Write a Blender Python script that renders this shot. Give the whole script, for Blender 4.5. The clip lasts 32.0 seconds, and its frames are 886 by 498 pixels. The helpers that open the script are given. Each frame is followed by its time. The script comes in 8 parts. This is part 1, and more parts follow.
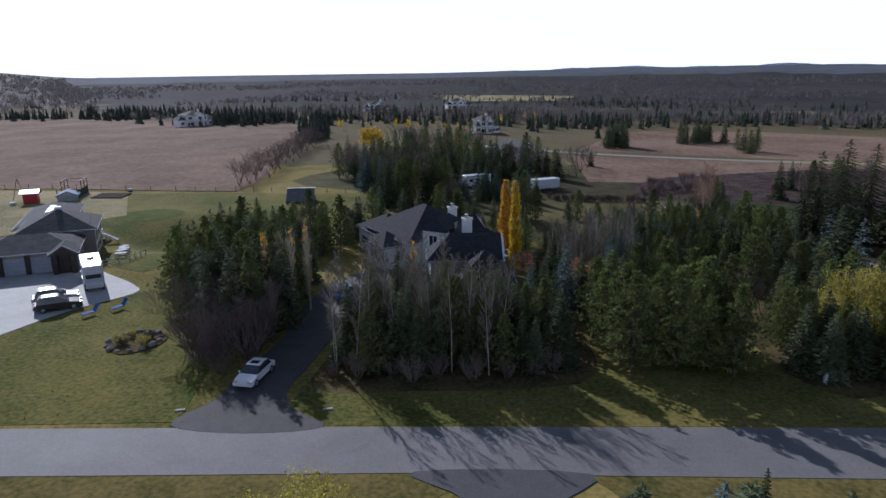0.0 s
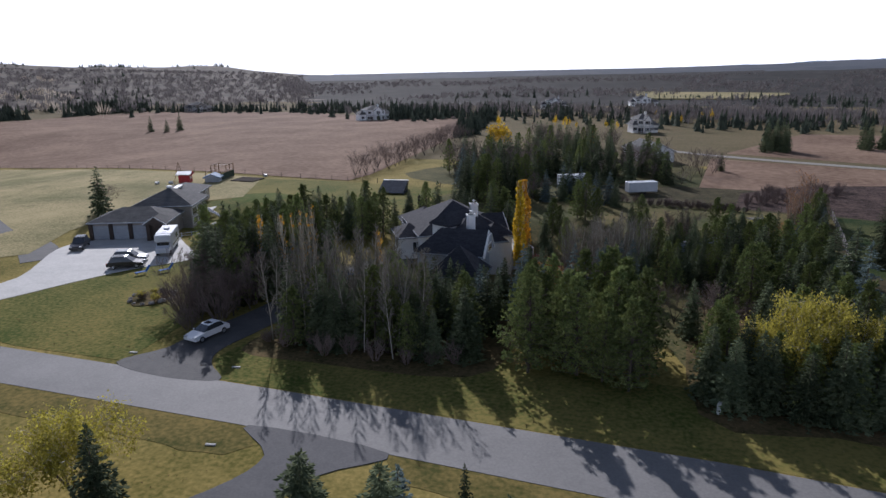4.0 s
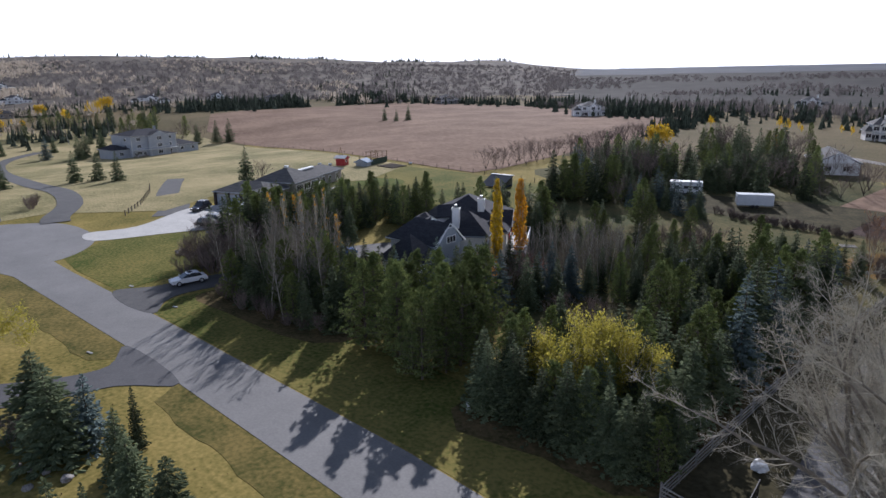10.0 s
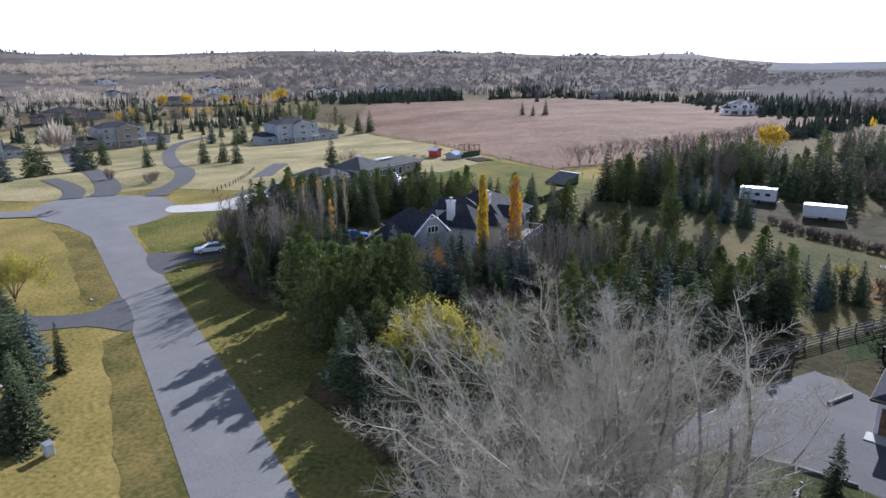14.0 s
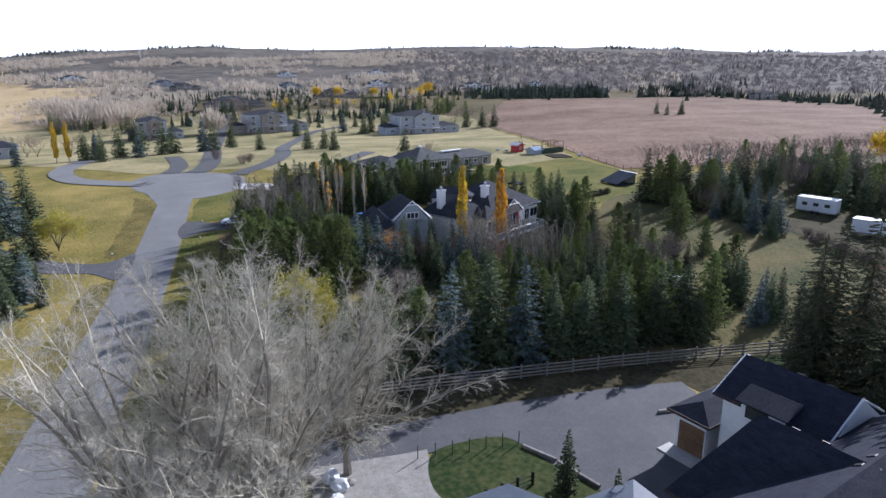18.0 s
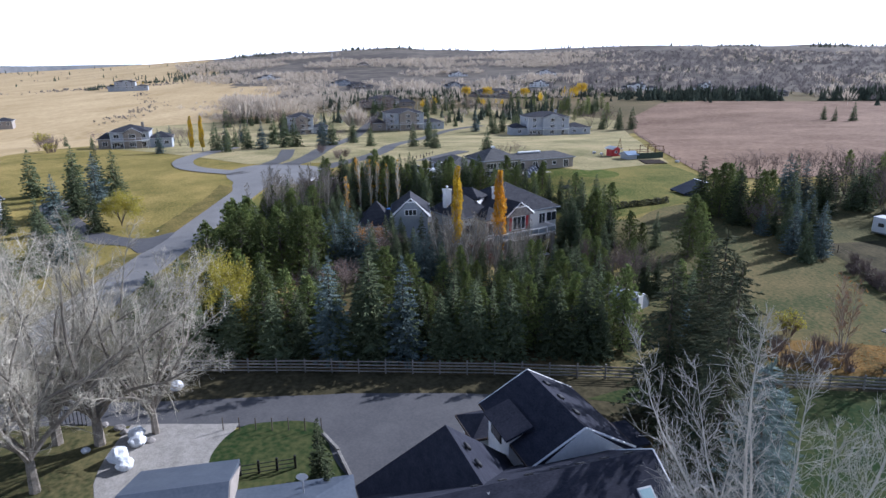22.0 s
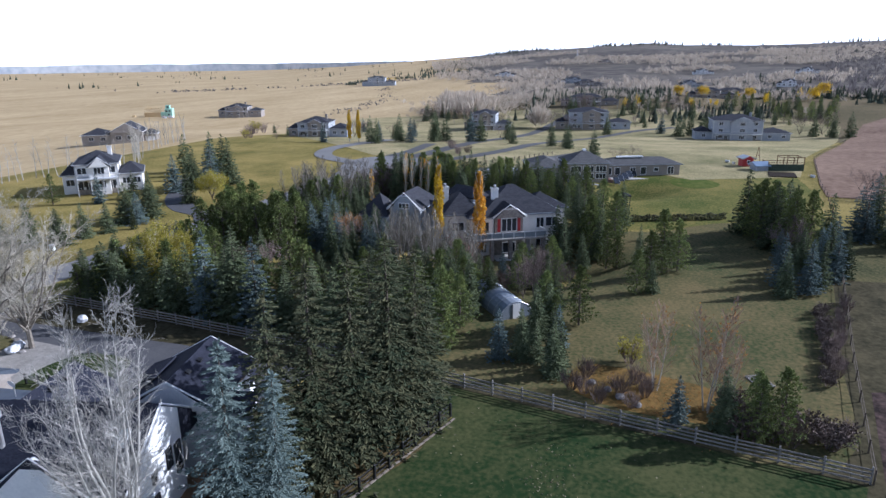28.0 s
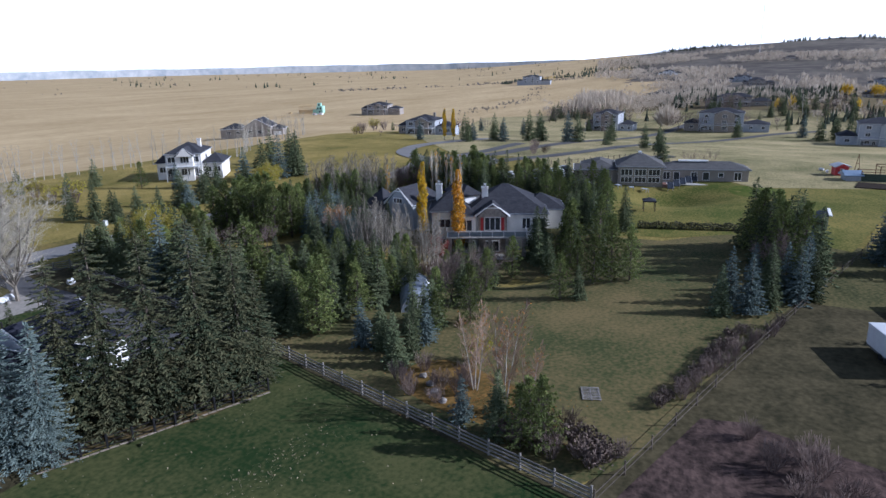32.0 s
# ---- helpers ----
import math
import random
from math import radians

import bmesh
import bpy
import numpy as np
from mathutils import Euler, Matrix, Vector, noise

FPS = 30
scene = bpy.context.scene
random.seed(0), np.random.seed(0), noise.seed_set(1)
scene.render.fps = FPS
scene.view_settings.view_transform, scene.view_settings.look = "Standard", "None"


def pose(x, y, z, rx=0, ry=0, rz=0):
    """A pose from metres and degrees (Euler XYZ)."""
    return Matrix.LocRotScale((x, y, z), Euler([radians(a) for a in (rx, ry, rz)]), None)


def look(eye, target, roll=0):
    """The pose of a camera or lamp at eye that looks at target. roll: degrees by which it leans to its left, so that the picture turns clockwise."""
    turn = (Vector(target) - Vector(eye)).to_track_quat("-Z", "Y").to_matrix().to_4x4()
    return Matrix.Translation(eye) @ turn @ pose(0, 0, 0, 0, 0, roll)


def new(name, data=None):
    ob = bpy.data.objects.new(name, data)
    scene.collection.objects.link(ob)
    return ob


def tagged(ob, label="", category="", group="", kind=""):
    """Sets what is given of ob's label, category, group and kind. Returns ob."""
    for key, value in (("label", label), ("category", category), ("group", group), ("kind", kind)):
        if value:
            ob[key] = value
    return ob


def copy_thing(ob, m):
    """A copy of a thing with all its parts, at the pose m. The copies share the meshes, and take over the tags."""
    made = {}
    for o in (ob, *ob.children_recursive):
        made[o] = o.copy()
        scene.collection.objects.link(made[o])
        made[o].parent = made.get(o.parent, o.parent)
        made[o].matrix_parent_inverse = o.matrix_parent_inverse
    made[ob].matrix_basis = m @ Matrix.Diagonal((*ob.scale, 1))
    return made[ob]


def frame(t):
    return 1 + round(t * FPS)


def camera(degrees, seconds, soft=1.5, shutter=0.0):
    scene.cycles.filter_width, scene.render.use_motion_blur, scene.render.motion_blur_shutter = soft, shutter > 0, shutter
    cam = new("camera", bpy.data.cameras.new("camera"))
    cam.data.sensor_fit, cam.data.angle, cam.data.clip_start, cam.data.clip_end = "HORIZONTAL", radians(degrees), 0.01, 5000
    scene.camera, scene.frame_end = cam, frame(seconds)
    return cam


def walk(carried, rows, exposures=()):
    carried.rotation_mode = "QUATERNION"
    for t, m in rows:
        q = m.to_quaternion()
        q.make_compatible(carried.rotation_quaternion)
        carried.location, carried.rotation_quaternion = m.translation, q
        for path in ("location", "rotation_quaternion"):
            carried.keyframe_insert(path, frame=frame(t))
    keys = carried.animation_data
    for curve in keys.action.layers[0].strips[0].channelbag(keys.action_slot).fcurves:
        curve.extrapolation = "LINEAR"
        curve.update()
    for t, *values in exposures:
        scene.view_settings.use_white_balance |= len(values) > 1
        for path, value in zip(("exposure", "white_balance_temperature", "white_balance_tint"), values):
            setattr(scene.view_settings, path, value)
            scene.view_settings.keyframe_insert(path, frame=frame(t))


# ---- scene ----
cam = camera(68.2, 32.0)
PATH = [
    (0, (4.991, -94.874, 25.945), (5.075, -92.944, 25.428), -0.2),
    (1, (11.537, -95.923, 26.032), (11.47, -93.992, 25.514), -0.1),
    (2, (18.309, -96.442, 26.179), (18.086, -94.523, 25.66), -0.4),
    (3, (25.089, -96.448, 26.363), (24.713, -94.555, 25.839), -0.4),
    (4, (31.848, -95.875, 26.555), (31.32, -94.019, 26.03), -0.6),
    (7, (51.373, -90.991, 26.551), (50.449, -89.296, 26.027), -0.6),
    (8, (57.466, -88.654, 26.782), (56.431, -87.026, 26.255), -0.7),
    (9, (63.321, -85.912, 26.957), (62.182, -84.356, 26.425), -0.5),
    (10, (69.129, -82.704, 27.06), (67.89, -81.227, 26.526), -0.6),
    (11, (74.692, -79.205, 27.171), (73.36, -77.813, 26.635), -0.6),
    (12, (80.14, -75.423, 27.318), (78.719, -74.123, 26.78), -0.6),
    (13, (85.151, -71.214, 27.537), (83.645, -70.015, 26.994), -0.5),
    (14, (89.893, -66.546, 27.405), (88.307, -65.456, 26.859), -0.6),
    (17, (102.338, -51.175, 26.987), (100.578, -50.399, 26.436), -0.5),
    (18, (105.794, -44.873, 27.005), (103.986, -44.223, 26.451), -0.2),
    (19, (107.756, -38.387, 26.876), (105.905, -37.865, 26.324), -0.4),
    (20, (109.405, -32.117, 26.789), (107.525, -31.715, 26.239), -0.4),
    (21, (111.25, -25.85, 26.877), (109.347, -25.574, 26.327), -0.4),
    (22, (112.785, -19.373, 27.033), (110.868, -19.234, 26.482), -0.4),
    (23, (113.943, -12.921, 27.119), (112.021, -12.927, 26.565), -0.6),
    (24, (114.658, -6.221, 27.161), (112.741, -6.365, 26.607), -0.5),
    (27, (113.976, 13.375, 27.474), (112.117, 12.889, 26.92), -0.3),
    (28, (113.0, 20.472, 27.738), (111.169, 19.888, 27.183), -0.6),
    (29, (111.415, 27.536, 28.048), (109.618, 26.857, 27.492), -0.5),
    (30, (109.271, 34.358, 27.969), (107.52, 33.566, 27.414), -0.7),
    (31, (106.409, 41.182, 27.65), (104.715, 40.274, 27.098), -1.1),
    (32, (103.46, 47.818, 27.512), (101.84, 46.782, 26.962), -1.2),
]
walk(cam, [(t, look(eye, target, roll)) for t, eye, target, roll in PATH],
     [(t, e, k, 17) for t, e, k in ((0, -0.22, 5400), (2, -0.15, 5500), (3, -0.1, 5650), (4, 0.02, 5700), (7, 0.1, 5700), (9, 0.18, 5700), (11, 0.4, 5650), (13, 0.68, 5500), (17, 0.7, 5420), (21, 0.74, 5330), (24, 0.74, 5280), (28, 0.5, 5200), (32, 0.25, 5200))])

# ---- daylight ----
SUN_AZ, SUN_EL = radians(119), radians(27)
world = bpy.data.worlds.new("sky")
scene.world = world
world.use_nodes = True
wn = world.node_tree
sky = wn.nodes.new("ShaderNodeTexSky")
sky.sky_type, sky.sun_disc = "NISHITA", False
sky.sun_elevation, sky.sun_rotation = SUN_EL, radians(90) - SUN_AZ
sky.air_density, sky.dust_density, sky.ozone_density = 1.0, 0.6, 1.5
# thin white cloud low over the land, thinning upwards into blue
wco, wsep, wmr, wmix = (wn.nodes.new("ShaderNode" + k) for k in ("TexCoord", "SeparateXYZ", "MapRange", "Mix"))
wn.links.new(wco.outputs["Generated"], wsep.inputs[0])
wn.links.new(wsep.outputs["Z"], wmr.inputs["Value"])
wmr.interpolation_type = "SMOOTHSTEP"
wmr.inputs["From Min"].default_value, wmr.inputs["From Max"].default_value = 0.12, 0.27
wmr.inputs["To Min"].default_value, wmr.inputs["To Max"].default_value = 0.96, 0.06
wmix.data_type = "RGBA"
wn.links.new(wmr.outputs[0], wmix.inputs["Factor"])
wn.links.new(sky.outputs[0], wmix.inputs["A"])
wmix.inputs["B"].default_value = (20.8, 21.0, 21.6, 1)
wn.nodes["Background"].inputs["Strength"].default_value = 0.063
wn.links.new(wmix.outputs["Result"], wn.nodes["Background"].inputs["Color"])
sun_dir = Vector((math.cos(SUN_EL) * math.cos(SUN_AZ), math.cos(SUN_EL) * math.sin(SUN_AZ), math.sin(SUN_EL)))
sun = new("sun", bpy.data.lights.new("sun", "SUN"))
sun.data.energy, sun.data.angle, sun.data.color = 5.0, radians(0.6), (1.0, 0.94, 0.86)
sun.matrix_world = look(sun_dir * 200, (0, 0, 0))


# ---- materials ----
def mat(name, a, b, scale=3.0, rough=0.8, metal=0.0, fine=None, bump=0.0, obj=0.0, island=0.0, coords="Object", stretch=(1, 1, 1), spec=0.3, mid=0.5, trans=0.0, sharp=0.0):
    """Two colours mixed by a coarse and a fine noise; obj and island vary the value from thing to thing and piece to piece."""
    m = bpy.data.materials.new(name)
    m.use_nodes = True
    n, l = m.node_tree.nodes, m.node_tree.links
    p = n["Principled BSDF"]
    p.inputs["Roughness"].default_value, p.inputs["Metallic"].default_value = rough, metal
    p.inputs["Specular IOR Level"].default_value = spec
    if rough >= 0.9:
        p.inputs["Specular IOR Level"].default_value = 0.03
    co = n.new("ShaderNodeTexCoord")
    mp = n.new("ShaderNodeMapping")
    mp.inputs["Scale"].default_value = stretch
    l.new(co.outputs[coords], mp.inputs["Vector"])
    n1, n2 = n.new("ShaderNodeTexNoise"), n.new("ShaderNodeTexNoise")
    n1.inputs["Scale"].default_value, n1.inputs["Detail"].default_value, n1.inputs["Roughness"].default_value = scale, 8, 0.72
    n2.inputs["Scale"].default_value, n2.inputs["Detail"].default_value = fine or scale * 9, 3
    for q in (n1, n2):
        l.new(mp.outputs[0], q.inputs["Vector"])
    add = n.new("ShaderNodeMath")
    add.operation = "MULTIPLY_ADD"
    l.new(n2.outputs["Fac"], add.inputs[0])
    add.inputs[1].default_value = 0.6
    l.new(n1.outputs["Fac"], add.inputs[2])
    ramp = n.new("ShaderNodeMapRange")
    ramp.inputs["From Min"].default_value, ramp.inputs["From Max"].default_value = mid + 0.1 + sharp, mid + 0.5 - sharp
    l.new(add.outputs[0], ramp.inputs["Value"])
    mix = n.new("ShaderNodeMix")
    mix.data_type = "RGBA"
    mix.inputs["A"].default_value, mix.inputs["B"].default_value = (*a, 1), (*b, 1)
    l.new(ramp.outputs[0], mix.inputs["Factor"])
    out = mix.outputs["Result"]
    if obj or island:
        hsv = n.new("ShaderNodeHueSaturation")
        val = n.new("ShaderNodeMath")
        val.operation = "ADD"
        val.inputs[0].default_value, val.inputs[1].default_value = 1.0, 0.0
        last = val
        for amount, node, sock in ((obj, "ShaderNodeObjectInfo", "Random"), (island, "ShaderNodeNewGeometry", "Random Per Island")):
            if amount:
                src = n.new(node)
                mul = n.new("ShaderNodeMath")
                mul.operation = "MULTIPLY_ADD"
                l.new(src.outputs[sock], mul.inputs[0])
                mul.inputs[1].default_value = 2 * amount
                mul.inputs[2].default_value = -amount
                ad = n.new("ShaderNodeMath")
                ad.operation = "ADD"
                l.new(last.outputs[0], ad.inputs[0])
                l.new(mul.outputs[0], ad.inputs[1])
                last = ad
        l.new(last.outputs[0], hsv.inputs["Value"])
        l.new(out, hsv.inputs["Color"])
        out = hsv.outputs["Color"]
    l.new(out, p.inputs["Base Color"])
    if trans:
        tr = n.new("ShaderNodeBsdfTranslucent")
        ms = n.new("ShaderNodeMixShader")
        ms.inputs[0].default_value = trans
        l.new(out, tr.inputs["Color"])
        l.new(p.outputs[0], ms.inputs[1])
        l.new(tr.outputs[0], ms.inputs[2])
        l.new(ms.outputs[0], n["Material Output"].inputs["Surface"])
    if bump:
        bp = n.new("ShaderNodeBump")
        bp.inputs["Strength"].default_value, bp.inputs["Distance"].default_value = 0.6, bump
        l.new(n2.outputs["Fac"], bp.inputs["Height"])
        l.new(bp.outputs[0], p.inputs["Normal"])
    return m


M_HILL = mat("brown_wooded_hillside", (0.085, 0.076, 0.068), (0.17, 0.15, 0.122), 0.005, 0.95, fine=0.04, sharp=0.04)
M_GROUND = mat("rough_grass_land", (0.084, 0.0768, 0.039), (0.18, 0.138, 0.078), 0.012, 0.95, fine=0.9, bump=0.15)
M_LAWN = mat("autumn_lawn", (0.108, 0.1, 0.026), (0.31, 0.237, 0.08), 0.045, 0.95, fine=2.4, bump=0.05, sharp=0.03)
M_GREEN = mat("green_lawn", (0.0186, 0.0372, 0.0129), (0.0744, 0.0786, 0.0313), 0.1, 0.95, fine=2.4, bump=0.05, sharp=0.05)
M_VERGE = mat("brown_verge_grass", (0.072, 0.072, 0.022), (0.205, 0.155, 0.054), 0.12, 0.95, fine=2.4, bump=0.05, sharp=0.05)
M_FIELD = mat("dry_reddish_field", (0.14, 0.092, 0.064), (0.255, 0.177, 0.127), 0.03, 0.95, fine=0.6, bump=0.2, sharp=0.05)
M_WHEAT = mat("pale_stubble_field", (0.33, 0.245, 0.125), (0.5, 0.385, 0.22), 0.006, 0.95, fine=0.15, bump=0.1, stretch=(1, 3, 1))
M_ROAD = mat("worn_asphalt_road", (0.135, 0.132, 0.128), (0.195, 0.19, 0.182), 0.14, 0.75, fine=5, bump=0.008, spec=0.25)
M_PAD = mat("grey_asphalt", (0.06, 0.06, 0.065), (0.092, 0.091, 0.093), 0.3, 0.85, fine=5, bump=0.01)
M_ASPHALT = mat("dark_asphalt", (0.05, 0.05, 0.052), (0.085, 0.083, 0.08), 0.4, 0.85, fine=6, bump=0.01)
M_CONC = mat("pale_concrete", (0.36, 0.35, 0.33), (0.48, 0.47, 0.44), 0.3, 0.8, fine=4, bump=0.01)
M_GRAVEL = mat("grey_gravel", (0.2, 0.19, 0.17), (0.34, 0.32, 0.29), 1.0, 0.95, fine=9, bump=0.04)
M_SOIL = mat("brown_leaf_litter", (0.05, 0.046, 0.02), (0.14, 0.1, 0.048), 0.3, 0.95, fine=2.5, bump=0.05, sharp=0.05)
M_SPRUCE = mat("dark_spruce_needles", (0.058, 0.078, 0.043), (0.15, 0.17, 0.088), 0.25, 0.75, fine=3, obj=0.4, island=0.18, trans=0.12, spec=0.02)
M_BLUE = mat("blue_spruce_needles", (0.075, 0.105, 0.1), (0.17, 0.21, 0.19), 0.3, 0.8, fine=3, obj=0.2, island=0.15, trans=0.1, spec=0.02)
M_PINE = mat("green_pine_needles", (0.092, 0.128, 0.046), (0.24, 0.265, 0.09), 0.3, 0.75, fine=3, obj=0.35, island=0.2, trans=0.15, spec=0.02)
M_CONES = mat("cone_laden_needles", (0.034, 0.05, 0.03), (0.115, 0.11, 0.058), 0.25, 0.8, fine=2, obj=0.15, island=0.16, trans=0.1, spec=0.02)
M_YELLOW = mat("yellow_poplar_leaves", (0.48, 0.3, 0.012), (0.66, 0.47, 0.03), 0.5, 0.7, fine=4, obj=0.1, island=0.3, trans=0.35)
M_GOLD = mat("orange_gold_leaves", (0.46, 0.2, 0.015), (0.6, 0.36, 0.03), 0.5, 0.7, fine=4, obj=0.1, island=0.3, trans=0.35)
M_BACK = mat("dull_green_lawn", (0.05, 0.062, 0.025), (0.155, 0.122, 0.056), 0.06, 0.95, fine=2.4, bump=0.05, sharp=0.05)
M_STRAW = mat("straw_coloured_lawn", (0.14, 0.136, 0.062), (0.38, 0.315, 0.17), 0.03, 0.95, fine=2.4, bump=0.05, sharp=0.05)
# brown field grass, its colour lowered to carry a passing cloud's shadow
M_ROUGH = mat("rough_brown_field_grass", (0.026, 0.02, 0.018), (0.095, 0.066, 0.057), 0.25, 0.95, fine=1.4, bump=0.3, sharp=0.06)
M_FRONT = mat("mossy_front_lawn", (0.06, 0.08, 0.018), (0.2, 0.165, 0.052), 0.05, 0.95, fine=2.4, bump=0.05, sharp=0.06)
# yard grass darkened in its base colour for the shade lying there
M_YARD = mat("shaded_yard_grass", (0.042, 0.05, 0.022), (0.14, 0.12, 0.055), 0.05, 0.95, fine=2.4, bump=0.05, sharp=0.05)
# far plain: blue-grey distance haze is mixed into its base colour
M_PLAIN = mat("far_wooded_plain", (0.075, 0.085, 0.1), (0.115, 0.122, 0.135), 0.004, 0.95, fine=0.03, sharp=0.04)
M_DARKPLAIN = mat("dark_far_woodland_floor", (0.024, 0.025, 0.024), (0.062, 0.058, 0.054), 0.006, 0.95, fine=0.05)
M_LUSH = mat("lush_green_grass", (0.05, 0.08, 0.012), (0.11, 0.12, 0.03), 0.2, 0.95, fine=0.8, bump=0.1)
# brown mown grass; cloud shade is included by darkening both colours
M_STRIP = mat("mown_brown_grass", (0.034, 0.032, 0.018), (0.088, 0.075, 0.042), 0.25, 0.95, fine=1.8, bump=0.1, sharp=0.03)
M_BIRCH = mat("reddish_birch_twigs", (0.26, 0.17, 0.12), (0.4, 0.3, 0.23), 0.8, 0.9, fine=6)
M_OLIVE = mat("yellow_green_leaves", (0.24, 0.215, 0.035), (0.42, 0.37, 0.065), 0.5, 0.7, fine=4, obj=0.15, island=0.3, trans=0.5)
M_ORANGE = mat("orange_autumn_leaves", (0.3, 0.12, 0.03), (0.46, 0.24, 0.06), 0.5, 0.7, fine=4, obj=0.15, island=0.3, trans=0.3)
M_REDLEAF = mat("red_autumn_leaves", (0.2, 0.035, 0.03), (0.32, 0.06, 0.05), 0.6, 0.7, fine=4, obj=0.1, island=0.3, trans=0.25)
M_BARK = mat("grey_brown_bark", (0.075, 0.062, 0.05), (0.17, 0.145, 0.12), 1.5, 0.9, fine=9, bump=0.02, obj=0.15)
M_LIMB = mat("grey_furrowed_bark", (0.135, 0.12, 0.1), (0.27, 0.24, 0.2), 1.2, 0.9, fine=7, bump=0.02)
M_PALE = mat("pale_aspen_bark", (0.27, 0.25, 0.205), (0.45, 0.42, 0.355), 1.2, 0.85, fine=7, obj=0.12)
M_ASPTWIG = mat("grey_brown_aspen_twigs", (0.16, 0.14, 0.115), (0.28, 0.255, 0.21), 0.8, 0.9, fine=6, obj=0.15, island=0.15)
M_TWIG = mat("bare_grey_twigs", (0.33, 0.305, 0.245), (0.52, 0.48, 0.39), 0.8, 0.9, fine=6, obj=0.12, island=0.15)
M_SHRUB = mat("bare_greyish_twigs", (0.138, 0.106, 0.092), (0.241, 0.19, 0.167), 0.8, 0.9, fine=6, obj=0.15, island=0.2)
M_SHINGLE = mat("charcoal_shingles", (0.026, 0.028, 0.034), (0.06, 0.061, 0.07), 1.2, 0.85, fine=6, bump=0.02, stretch=(1, 1, 4), spec=0.06)
M_GREYROOF = mat("weathered_grey_shingles", (0.062, 0.063, 0.065), (0.13, 0.128, 0.126), 0.8, 0.85, fine=6, bump=0.02, stretch=(1, 1, 4), spec=0.06)
M_DARKROOF = mat("black_shingles", (0.016, 0.018, 0.027), (0.036, 0.038, 0.052), 1.0, 0.8, fine=6, bump=0.02, stretch=(1, 1, 4), spec=0.06)
M_WHITE = mat("white_painted_siding", (0.68, 0.69, 0.69), (0.8, 0.8, 0.79), 0.8, 0.6, fine=5)
M_STUCCO = mat("cream_stucco", (0.68, 0.66, 0.62), (0.8, 0.78, 0.74), 0.5, 0.85, fine=8, bump=0.005)
M_GREYWALL = mat("grey_blue_siding", (0.27, 0.295, 0.325), (0.37, 0.395, 0.43), 0.5, 0.75, fine=5)
M_TRIM = mat("pale_grey_trim", (0.42, 0.43, 0.44), (0.54, 0.55, 0.55), 0.8, 0.6)
M_TAUPE = mat("taupe_stucco", (0.22, 0.195, 0.17), (0.31, 0.28, 0.25), 0.5, 0.85, fine=6)
M_STONE = mat("mixed_stone_cladding", (0.16, 0.14, 0.12), (0.38, 0.34, 0.3), 2.2, 0.9, fine=6, bump=0.03)
M_GLASS = mat("dark_window_glass", (0.02, 0.024, 0.03), (0.045, 0.05, 0.06), 0.5, 0.08, spec=0.8)
M_WOOD = mat("weathered_fence_wood", (0.14, 0.13, 0.118), (0.27, 0.255, 0.23), 2.0, 0.85, fine=12, obj=0.15)
M_BROWNWOOD = mat("brown_stained_wood", (0.12, 0.07, 0.035), (0.22, 0.13, 0.07), 1.5, 0.7, fine=9, obj=0.1)
M_DARKWOOD = mat("dark_stained_timber", (0.028, 0.021, 0.018), (0.07, 0.052, 0.042), 1.5, 0.75, fine=9)
M_BUFF = mat("buff_edging_stone", (0.16, 0.135, 0.105), (0.3, 0.26, 0.21), 1.0, 0.9, fine=6, obj=0.2)
M_WHITEBARK = mat("whitish_aspen_bark", (0.328, 0.312, 0.275), (0.492, 0.471, 0.426), 1.0, 0.85, fine=6)
M_BLACK = mat("black_metal", (0.012, 0.012, 0.013), (0.03, 0.03, 0.032), 2, 0.5, metal=0.3)
M_STEEL = mat("galvanised_metal", (0.4, 0.41, 0.42), (0.6, 0.6, 0.6), 1, 0.4, metal=0.7)
M_RV = mat("white_vehicle_shell", (0.5, 0.52, 0.55), (0.6, 0.62, 0.64), 0.6, 0.35, fine=3)
M_CARWHITE = mat("white_car_paint", (0.72, 0.73, 0.74), (0.8, 0.8, 0.8), 1, 0.2, spec=0.6)
M_CARSILVER = mat("silver_car_paint", (0.32, 0.33, 0.34), (0.42, 0.43, 0.44), 1, 0.25, metal=0.5)
M_CARDARK = mat("dark_car_paint", (0.03, 0.028, 0.028), (0.05, 0.045, 0.045), 1, 0.2, spec=0.6)
M_BLUEPAINT = mat("blue_painted_metal", (0.03, 0.09, 0.28), (0.06, 0.16, 0.4), 1, 0.8, spec=0.1)
M_RED = mat("red_paint", (0.3, 0.02, 0.025), (0.45, 0.05, 0.05), 1, 0.6)
M_BAG = mat("white_plastic_bag", (0.48, 0.5, 0.53), (0.64, 0.66, 0.68), 3, 0.45)
M_ROCK = mat("grey_boulder", (0.14, 0.13, 0.12), (0.32, 0.3, 0.28), 1.5, 0.95, fine=8, bump=0.05, obj=0.2)
M_SHEDBLUE = mat("slate_blue_metal_roof", (0.03, 0.037, 0.052), (0.055, 0.065, 0.085), 0.8, 0.9, spec=0.1)
M_METALROOF = mat("blue_grey_metal_roof", (0.055, 0.068, 0.09), (0.085, 0.1, 0.125), 0.6, 0.55, fine=5, spec=0.2)
M_GREENWRAP = mat("green_house_wrap", (0.28, 0.5, 0.4), (0.4, 0.62, 0.5), 0.6, 0.7)
M_LUMBER = mat("raw_lumber", (0.45, 0.32, 0.16), (0.6, 0.45, 0.24), 1, 0.8)
M_PALEWOOD = mat("far_pale_aspens", (0.37, 0.318, 0.25), (0.55, 0.48, 0.385), 0.05, 0.95, fine=0.6, island=0.2, trans=0.3)
